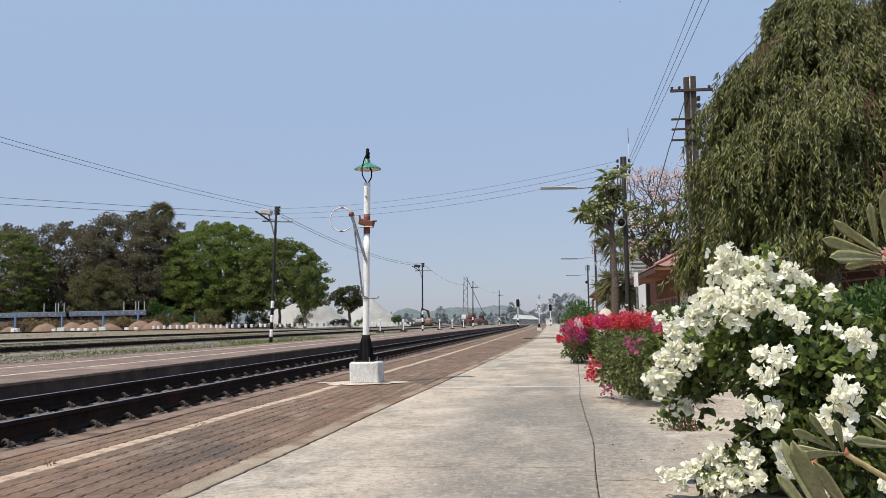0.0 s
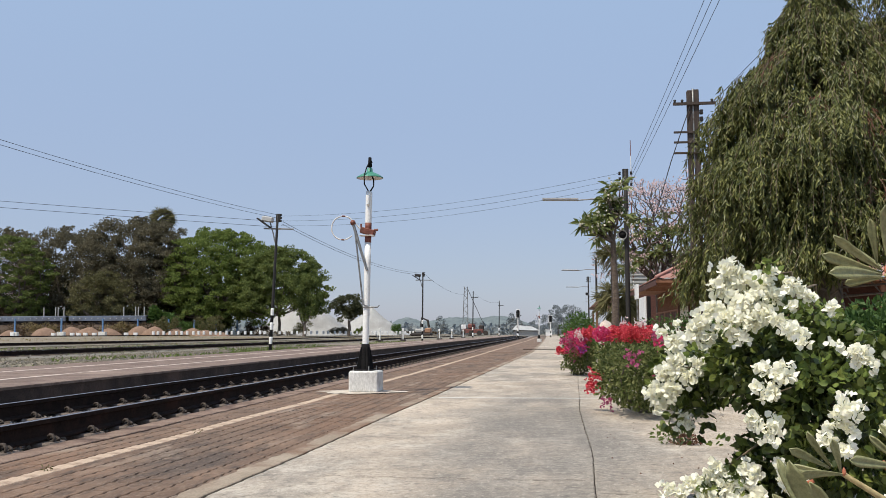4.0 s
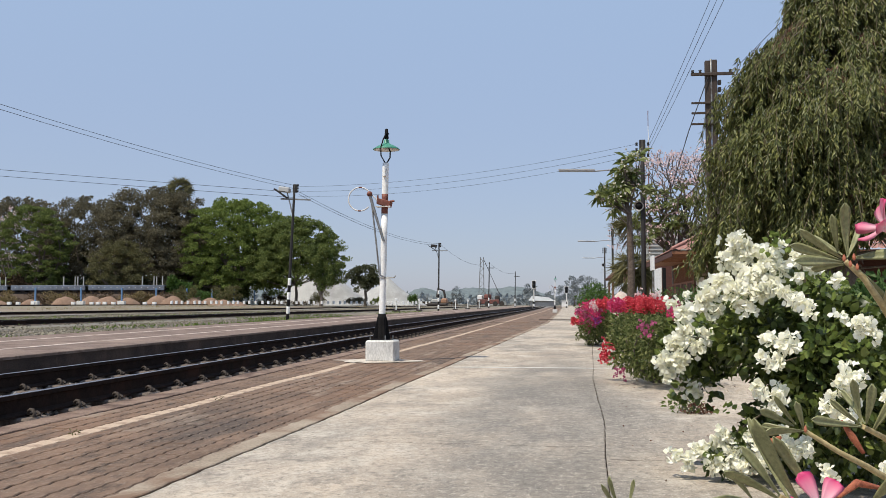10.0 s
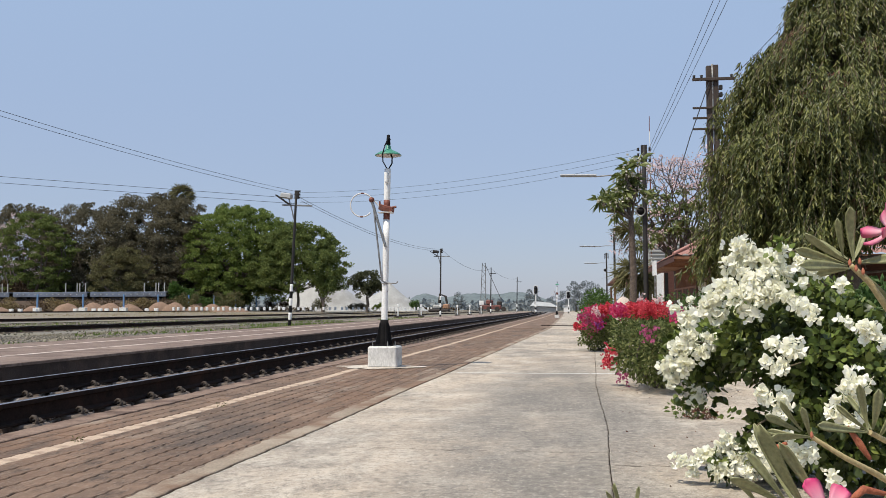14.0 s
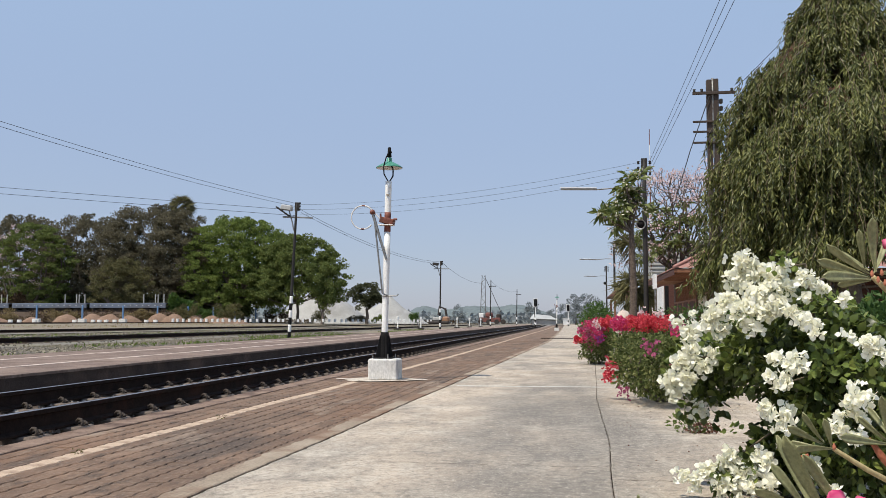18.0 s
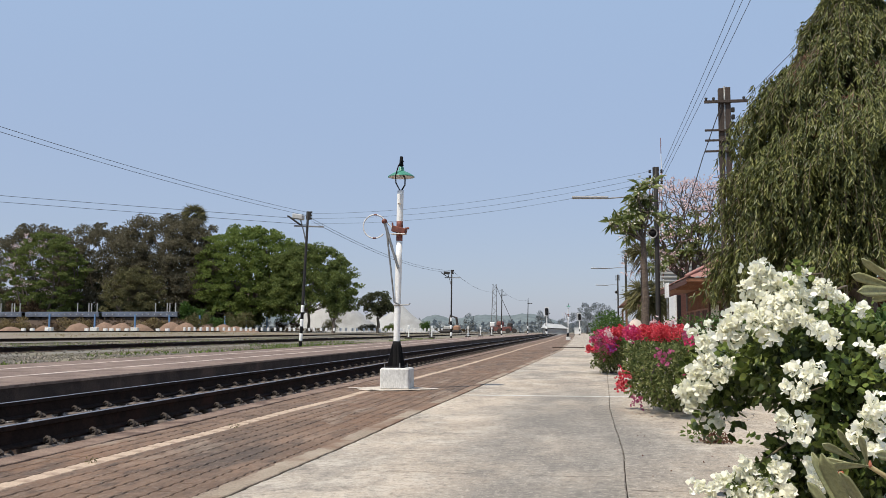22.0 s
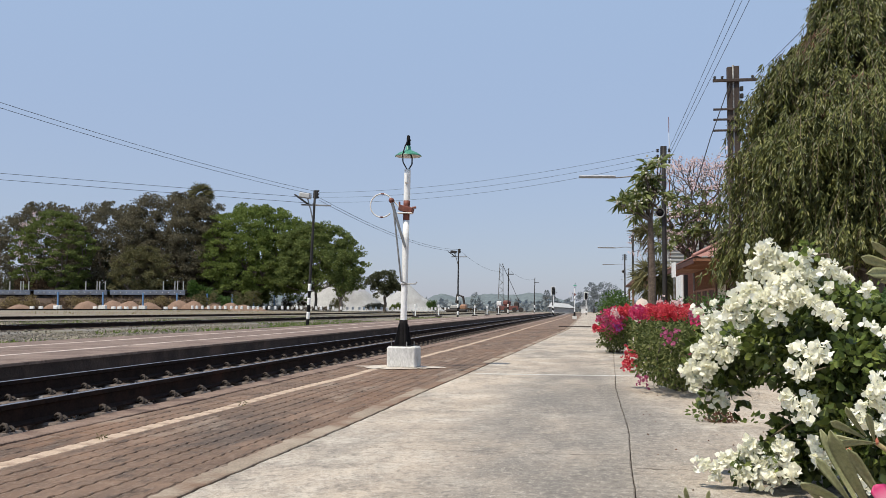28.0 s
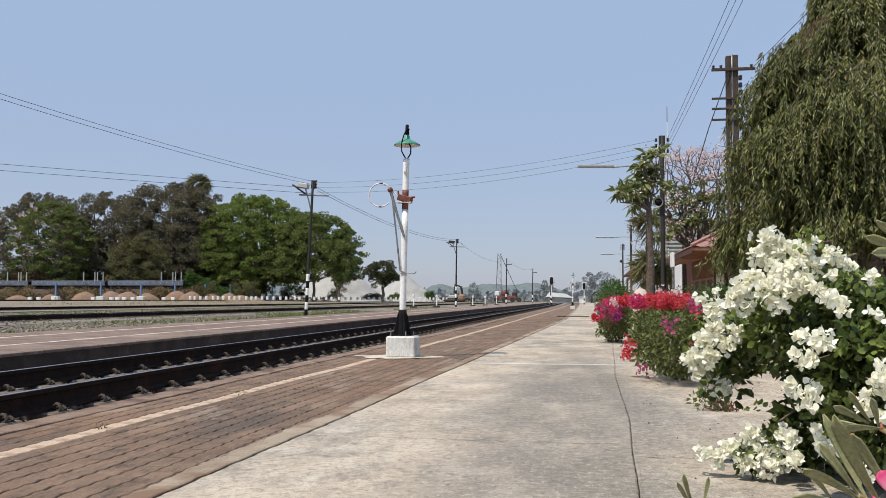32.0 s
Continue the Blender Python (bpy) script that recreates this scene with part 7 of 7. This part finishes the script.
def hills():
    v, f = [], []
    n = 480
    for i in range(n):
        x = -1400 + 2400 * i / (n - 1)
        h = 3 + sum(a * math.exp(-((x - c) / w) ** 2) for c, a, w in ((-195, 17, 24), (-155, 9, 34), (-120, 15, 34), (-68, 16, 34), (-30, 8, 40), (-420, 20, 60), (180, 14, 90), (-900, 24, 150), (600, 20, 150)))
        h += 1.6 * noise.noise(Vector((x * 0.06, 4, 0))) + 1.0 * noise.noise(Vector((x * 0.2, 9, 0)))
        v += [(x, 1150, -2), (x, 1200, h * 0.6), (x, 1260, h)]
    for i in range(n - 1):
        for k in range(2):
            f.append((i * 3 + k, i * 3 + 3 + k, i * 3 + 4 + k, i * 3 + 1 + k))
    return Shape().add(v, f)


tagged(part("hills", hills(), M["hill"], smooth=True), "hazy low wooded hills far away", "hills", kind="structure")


# ---- desert rose close to the camera ----
def thick_leaf(base, tip, width, bow=0.12, side=None, twist=0.0):
    """A leathery spoon-shaped leaf with a midrib."""
    a, b = Vector(base), Vector(tip)
    d = b - a
    w = (side or d.cross(Vector((0.25, 1, 0.1)))).normalized()
    nrm = w.cross(d.normalized())
    w = (Matrix.Rotation(twist, 3, d.normalized()) @ w)
    nrm = w.cross(d.normalized())
    if nrm.y > 0:
        nrm = -nrm
    n = 10
    v, f = [], []
    for i in range(n + 1):
        u = i / n
        c = a + d * u - nrm * bow * d.length * 4 * u * (1 - u) * 0.6
        h = width * 0.5 * (0.16 + 0.95 * math.sin(min(1.0, u * 0.78 + 0.06) * math.pi * 0.62) ** 1.3) * (1 if u < 0.82 else math.sqrt(max(0.02, 1 - ((u - 0.82) / 0.185) ** 2)))
        k = 0.16 * h
        v += [tuple(c + w * h - nrm * -k), tuple(c + w * h * 0.45 + nrm * 0.0004), tuple(c - nrm * 0.0007), tuple(c - w * h * 0.45 + nrm * 0.0004), tuple(c - w * h + nrm * k), tuple(c - nrm * 0.0016)]
    m = 6
    for i in range(n):
        for k in range(m):
            f.append((i * m + k, i * m + (k + 1) % m, (i + 1) * m + (k + 1) % m, (i + 1) * m + k))
    f += [tuple(range(m)), tuple(n * m + k for k in range(m))]
    return Shape().add(v, f)


def rose_flower(parent, c, axis, size, seed):
    rng = random.Random(seed)
    fl = part("flower", Shape().lathe([(0.0012, -0.014), (0.0022, -0.006), (0.0035, 0.0), (0.0028, 0.002)], 10), M["petal"], parent, "pink trumpet flower", True)
    fl.matrix_basis = Matrix.Translation(c) @ Vector(axis).to_track_quat("Z", "Y").to_matrix().to_4x4()
    for k in range(5):
        a = k * 1.2566 + 0.9
        e = Vector((math.cos(a), math.sin(a), 0.55 + rng.uniform(-0.15, 0.25))) * size
        s = Vector((-math.sin(a), math.cos(a), rng.uniform(-0.2, 0.2)))
        part("petal", thick_leaf((math.cos(a) * 0.002, math.sin(a) * 0.002, 0.001), e, size * 0.62, -0.12, s), M["petal"], fl, "", True)
    return fl


def desert_rose():
    t = thing("desert_rose", 0.40, 0.86, 0, "desert rose plant with olive leaves and pink flowers", "plant")
    o = Vector((0.40, 0.86, 0))
    L = lambda p: Vector(p) - o
    part("trunk", Shape().tube([(0, 0, 0), (0.01, 0, 0.12), (-0.02, 0, 0.30), (-0.06, -0.04, 0.46)], [0.045, 0.05, 0.028, 0.014], 12), M["adenium_stem"], t, "swollen pale stem", True)
    top = Vector((-0.06, -0.04, 0.45))
    lowf = Vector((-0.02, 0, 0.28))
    part("stem", Shape().tube([top, L((0.261, 0.720, 0.678)), L((0.229, 0.690, 0.719)), L((0.213, 0.680, 0.739)), L((0.201, 0.680, 0.751))], [0.00432, 0.00302, 0.00259, 0.00216, 0.00187], 9), M["adenium_stem"], t, "olive branch", True)
    part("stem", Shape().tube([top, L((0.258, 0.720, 0.581)), L((0.214, 0.690, 0.607)), L((0.193, 0.680, 0.618)), L((0.171, 0.680, 0.632))], [0.00432, 0.00288, 0.00216, 0.00187, 0.00158], 9), M["adenium_stem"], t, "olive branch", True)
    part("stem", Shape().tube([top, L((0.273, 0.760, 0.595)), L((0.236, 0.720, 0.623)), L((0.216, 0.700, 0.633))], [0.00360, 0.00259, 0.00216, 0.00187], 9), M["adenium_stem"], t, "olive branch", True)
    part("stem", Shape().tube([lowf, L((0.193, 0.660, 0.562)), L((0.160, 0.640, 0.586)), L((0.142, 0.630, 0.596))], [0.00432, 0.00288, 0.00216, 0.00173], 9), M["adenium_stem"], t, "olive branch", True)
    part("stem", Shape().tube([lowf, L((0.106, 0.620, 0.537)), L((0.052, 0.600, 0.576)), L((0.038, 0.600, 0.591))], [0.00432, 0.00288, 0.00216, 0.00144], 9), M["adenium_stem"], t, "olive branch", True)
    part("stem", Shape().tube([L((0.258, 0.720, 0.581)), L((0.208, 0.660, 0.573)), L((0.170, 0.630, 0.590))], [0.00216, 0.00180, 0.00144], 8), M["adenium_stem"], t, "", True)
    part("stem", Shape().tube([L((0.229, 0.690, 0.719)), L((0.237, 0.680, 0.754)), L((0.227, 0.680, 0.777))], [0.00216, 0.00158, 0.00115], 8), M["adenium_stem"], t, "", True)
    upper = (((0.199, 0.680, 0.753), (0.166, 0.660, 0.772), 20), ((0.199, 0.680, 0.751), (0.162, 0.670, 0.762), 24), ((0.199, 0.680, 0.750), (0.160, 0.650, 0.750), 28), ((0.203, 0.690, 0.749), (0.183, 0.700, 0.746), 20), ((0.196, 0.680, 0.757), (0.190, 0.670, 0.783), 18),
             ((0.200, 0.670, 0.754), (0.196, 0.660, 0.790), 27), ((0.206, 0.680, 0.753), (0.227, 0.660, 0.755), 26), ((0.211, 0.690, 0.747), (0.236, 0.700, 0.721), 22), ((0.202, 0.690, 0.756), (0.183, 0.700, 0.770), 18), ((0.205, 0.690, 0.754), (0.221, 0.710, 0.779), 16))
    middle = (((0.165, 0.680, 0.636), (0.149, 0.670, 0.657), 16), ((0.164, 0.680, 0.635), (0.139, 0.670, 0.647), 20), ((0.170, 0.680, 0.633), (0.163, 0.670, 0.653), 18), ((0.168, 0.670, 0.633), (0.140, 0.660, 0.633), 24), ((0.170, 0.690, 0.630), (0.146, 0.700, 0.633), 18),
              ((0.215, 0.700, 0.633), (0.176, 0.680, 0.640), 24), ((0.215, 0.700, 0.634), (0.194, 0.700, 0.652), 18), ((0.212, 0.690, 0.636), (0.204, 0.680, 0.668), 20), ((0.218, 0.700, 0.635), (0.220, 0.690, 0.664), 26), ((0.220, 0.710, 0.634), (0.210, 0.730, 0.656), 18), ((0.225, 0.710, 0.628), (0.238, 0.700, 0.655), 24))
    lower = (((0.157, 0.630, 0.588), (0.121, 0.600, 0.649), 34), ((0.169, 0.640, 0.589), (0.139, 0.630, 0.634), 26), ((0.142, 0.630, 0.597), (0.117, 0.620, 0.629), 22), ((0.141, 0.620, 0.595), (0.103, 0.600, 0.616), 28), ((0.139, 0.620, 0.591), (0.093, 0.580, 0.603), 36), ((0.153, 0.640, 0.587), (0.127, 0.650, 0.644), 22),
             ((0.038, 0.600, 0.591), (0.031, 0.590, 0.613), 12), ((0.043, 0.600, 0.591), (0.047, 0.600, 0.610), 9), ((0.038, 0.600, 0.589), (0.026, 0.580, 0.610), 10), ((0.124, 0.620, 0.594), (0.109, 0.610, 0.612), 16), ((0.208, 0.660, 0.588), (0.216, 0.640, 0.607), 24), ((0.187, 0.650, 0.584), (0.183, 0.660, 0.602), 14))
    for group in (upper, middle, lower):
        for k, (a, b, w) in enumerate(group):
            part("leaf", thick_leaf(L(a), L(b), w * 0.68 / 1650 * 0.66, 0.10 if k % 2 else -0.06, None, (k % 3 - 1) * 0.35), M["adenium_leaf"], t, "", True)
    for p in ((0.196, 0.665, 0.752), (0.200, 0.665, 0.748), (0.206, 0.670, 0.746), (0.204, 0.670, 0.753), (0.169, 0.670, 0.634)):
        b = Shape().lathe([(0.0003, -0.002), (0.0011, -0.001), (0.0013, 0.0004), (0.0008, 0.002), (0.0002, 0.003)], 8)
        part("bud", b, M["adenium_bud"], t, "reddish bud", True).location = L(p)
    rose_flower(t, L((0.165, 0.620, 0.591)), (0.0, -0.5, 0.75), 0.020, 1)
    rose_flower(t, L((0.225, 0.670, 0.774)), (-0.8, -0.1, 0.45), 0.017, 2)
    for a, b, c in (((0.201, 0.700, 0.637), (0.209, 0.700, 0.625), (0.216, 0.700, 0.614)), ((0.181, 0.640, 0.594), (0.196, 0.650, 0.602), (0.215, 0.660, 0.597)), ((0.157, 0.690, 0.626), (0.150, 0.690, 0.622), (0.145, 0.690, 0.624))):
        part("wilted_petal", Shape().tube([L(a), L(b), L(c)], [0.0012, 0.0028, 0.0014], 7), M["wilted"], t, "wilted orange flower", True)
    return t


rose = desert_rose()


# ---- birds ----
def bird(label, scale):
    t = thing("bird", 0, 0, 60, label, "bird", "birds")
    t.empty_display_size = 0.05
    b = Shape().lathe([(0.001, -0.13), (0.012, -0.10), (0.028, -0.05), (0.034, 0.0), (0.028, 0.05), (0.016, 0.075), (0.020, 0.095), (0.014, 0.112), (0.004, 0.125), (0.001, 0.135)], 10)
    b.v = [(z * scale, x * scale, y * 0.9 * scale) for x, y, z in b.v]
    part("body", b, M["darkbird"], t, "", True)
    part("tail", Shape().add([(x * scale, y * scale, z * scale) for x, y, z in ((-0.09, -0.012, 0.002), (-0.09, 0.012, 0.002), (-0.2, 0.035, 0), (-0.2, -0.035, 0), (-0.09, 0, -0.006), (-0.2, 0, -0.004))], [(0, 1, 2, 3), (0, 3, 5, 4), (1, 4, 5, 2), (0, 4, 1), (3, 2, 5)]), M["darkbird"], t)
    ws = []
    for s in (-1, 1):
        w = Shape().add([(x * scale, s * y * scale, z * scale) for x, y, z in ((0.05, 0.015, 0), (0.065, 0.10, 0.004), (0.03, 0.2, 0.004), (-0.02, 0.19, 0.002), (-0.05, 0.10, 0), (-0.05, 0.015, 0), (0.0, 0.1, 0.012))],
                        [(0, 1, 6), (1, 2, 6), (2, 3, 6), (3, 4, 6), (4, 5, 6), (5, 0, 6)])
        wo = part("wing", w, M["darkbird"], t)
        part("wing_patch", Shape().add([(x * scale, s * y * scale, z * scale) for x, y, z in ((0.02, 0.09, -0.004), (0.02, 0.13, -0.004), (-0.035, 0.13, -0.004), (-0.035, 0.09, -0.004))], [(0, 1, 2, 3)]), M["white"], wo, "white wing patch")
        ws.append((wo, s))
    return t, ws


myna, myna_wings = bird("dark bird with white wing patches in flight", 1.0)
swift, swift_wings = bird("tiny dark bird flying far off", 0.45)


# ---- clay pavers ----
PW, PL = 0.1165, 0.230


def paver_outline(w, l, flip):
    h, e = w / 2 - 0.0036, l / 2 - 0.0003
    k = 0.0056 if flip else -0.0056
    bends = (0, k, 0, -k, 0, k, 0, -k, 0)
    left = [(-h + dx, -e + 2 * e * i / 8) for i, dx in enumerate(bends)]
    right = [(h + dx, -e + 2 * e * i / 8) for i, dx in enumerate(bends)]
    return left[::-1] + right


def paver_mesh():
    out = paver_outline(PW, PL, True)
    n = len(out)
    inner = [(x * 0.93, y * 0.996) for x, y in out]
    v = [(x, y, -0.03) for x, y in out] + [(x, y, -0.004) for x, y in out] + [(x, y, 0) for x, y in inner]
    f = [(i, (i + 1) % n, n + (i + 1) % n, n + i) for i in range(n)] + [(n + i, n + (i + 1) % n, 2 * n + (i + 1) % n, 2 * n + i) for i in range(n)] + [tuple(range(2 * n, 3 * n))]
    return v, f


pv, pf = paver_mesh()
mesh_plain = Shape().add(pv, pf).mesh("paver")
mesh_paint = Shape().add(pv, pf).mesh("painted_paver")
mesh_plain.materials.append(M["paver"])
mesh_paint.materials.append(M["paver_paint"])
rng = random.Random(77)
rest, rest_paint = Shape(), Shape()
count = 0
for i in range(17):
    for j in range(-14, 150):
        y = 1.6 + j * PL + (PL / 2 if i % 2 else 0)
        x = -3.045 + (i - 1) * PW + drift(y) + 0.004 * math.sin(0.8 * y)
        if x > kerb_x(y) - 0.06 or x < -3.10 + 0.55 * drift(y) - 0.04:
            continue
        z = -0.008 + rng.uniform(-0.0006, 0.0006) + 0.006 * noise.noise(Vector((x * 1.3, y * 0.8, 0)))
        paint = i == 4
        turn = rng.uniform(-0.8, 0.8)
        if 3.8 < y < 9.0 and count < 300:
            ob = part("paver", mesh_paint if paint else mesh_plain, None, platform)
            ob.matrix_basis = pose(x, y, z, rng.uniform(-0.2, 0.2), rng.uniform(-0.5, 0.5), turn)
            count += 1
        else:
            m = pose(x, y, z, 0, 0, turn)
            (rest_paint if paint else rest).add([m @ Vector(p) for p in pv], pf)
tagged(part("more_pavers", rest, M["paver"], platform), kind="stuff")
tagged(part("more_painted_pavers", rest_paint, M["paver_paint"], platform), kind="stuff")
part("far_paving", strip(lambda y: -3.08 + 0.55 * drift(y), lambda y: kerb_x(y) - 0.15, 36.3, 160, -0.006, 1.0), M["paver"], platform)
part("far_line", strip(lambda y: -2.75 + drift(y), lambda y: -2.64 + drift(y), 36.3, 160, 0.002, 1.0, 0.004), M["paver_paint"], platform, "faded cream line")
# weeds in the joints of the painted row
wr = np.random.default_rng(130)
for x, y in ((-2.70, 4.92), (-2.60, 6.84)):
    p, q = in_ball(wr, 22, (0, 0, 0.008), (0.04, 0.035, 0.008), 0)
    t = part("joint_weed", leaves("joint_weed", wr, p, q + np.array([0, 0, 0.2]), 0.016, 0.008, M["olive_leaf"]), None)
    tagged(t, "tiny dry weed in a paver joint", "weed", "joint weeds").location = (x, y, 0)


def motions():
    """Birds crossing the sky, and the near plant swaying."""
    walk(myna, [(t, pose(x, y, z, bank, nose, turn)) for t, x, y, z, bank, nose, turn in MYNA])
    walk(swift, [(t, pose(x, y, z, 0, nose, turn)) for t, x, y, z, nose, turn in SWIFT])
    for wing, s in myna_wings:
        rows = [(0, pose(0, 0, 0, s * 20, 0, 0)), (6.0, pose(0, 0, 0, s * 20, 0, 0))]
        for k in range(1, 24):
            rows.append((6.0 + 0.1 * k, pose(0, 0, 0, s * (20 + 38 * math.sin(k * 2.1)), 0, 0)))
        walk(wing, rows + [(9, pose(0, 0, 0, s * 20, 0, 0)), (32, pose(0, 0, 0, s * 20, 0, 0))])
    walk(rose, [(t, pose(0.40 + x, 0.86, z, 0, 0, 0)) for t, x, z in SWAY])


MYNA = [
    (0, -160.92, 66.50, 21.65, 0, 5, -13),
    (6, -32.44, 36.50, 11.03, 0, 5, -13),
    (6.5, -21.74, 34.00, 10.14, 0, 5, -13),
    (6.7, -17.45, 33.00, 9.79, 0, 5, -14),
    (6.9, -13.58, 32.00, 9.46, 0, 5, -15),
    (7.1, -9.82, 31.00, 9.11, 0, 4, -15),
    (7.3, -6.09, 30.00, 8.90, 25, 2, -15),
    (7.4, -4.44, 29.60, 8.95, -20, -1, -14),
    (7.5, -2.77, 29.20, 8.93, -40, -3, -14),
    (7.6, -1.18, 28.80, 9.10, -45, -6, -15),
    (7.7, 0.25, 28.40, 9.27, -35, -7, -16),
    (8.3, 8.84, 26.00, 10.33, 0, -2, -16),
    (32, 295.03, -54.00, 20.33, 0, -2, -16),
]
SWIFT = [
    (0, 5.34, 62.00, 21.98, 8, 122),
    (0.1, 4.07, 64.00, 21.64, 5, 123),
    (0.2, 2.75, 66.00, 21.58, -1, 122),
    (0.4, 0.28, 70.00, 21.82, -1, 122),
    (0.6, -2.24, 74.00, 21.78, -0, 123),
    (0.8, -4.92, 78.00, 21.83, -0, 107),
    (3, -34.47, 182.00, 22.31, -4, 108),
    (32, -304.92, 978.00, 81.83, -4, 109),
]
SWAY = [
    (0, -0.0020, 0.0041),
    (2, -0.0070, 0.0030),
    (3.5, -0.0105, 0.0075),
    (5.5, -0.0093, -0.0034),
    (6, -0.0064, -0.0018),
    (6.5, -0.0087, -0.0037),
    (7, -0.0108, -0.0011),
    (7.5, -0.0107, -0.0025),
    (8, -0.0073, 0.0002),
    (8.5, -0.0030, -0.0002),
    (9, -0.0028, -0.0022),
    (9.5, -0.0020, -0.0016),
    (10, 0.0000, 0.0000),
    (10.5, -0.0019, -0.0004),
    (11, -0.0023, -0.0004),
    (11.5, -0.0022, -0.0005),
    (12, -0.0031, 0.0004),
    (12.5, -0.0025, -0.0004),
    (13, -0.0033, 0.0003),
    (13.5, -0.0043, -0.0018),
    (14, -0.0048, -0.0000),
    (14.5, -0.0043, 0.0002),
    (16.5, -0.0043, 0.0013),
    (19, 0.0010, 0.0060),
    (23, -0.0020, 0.0020),
    (28, 0.0065, 0.0030),
    (32, -0.0120, 0.0015),
]

motions()
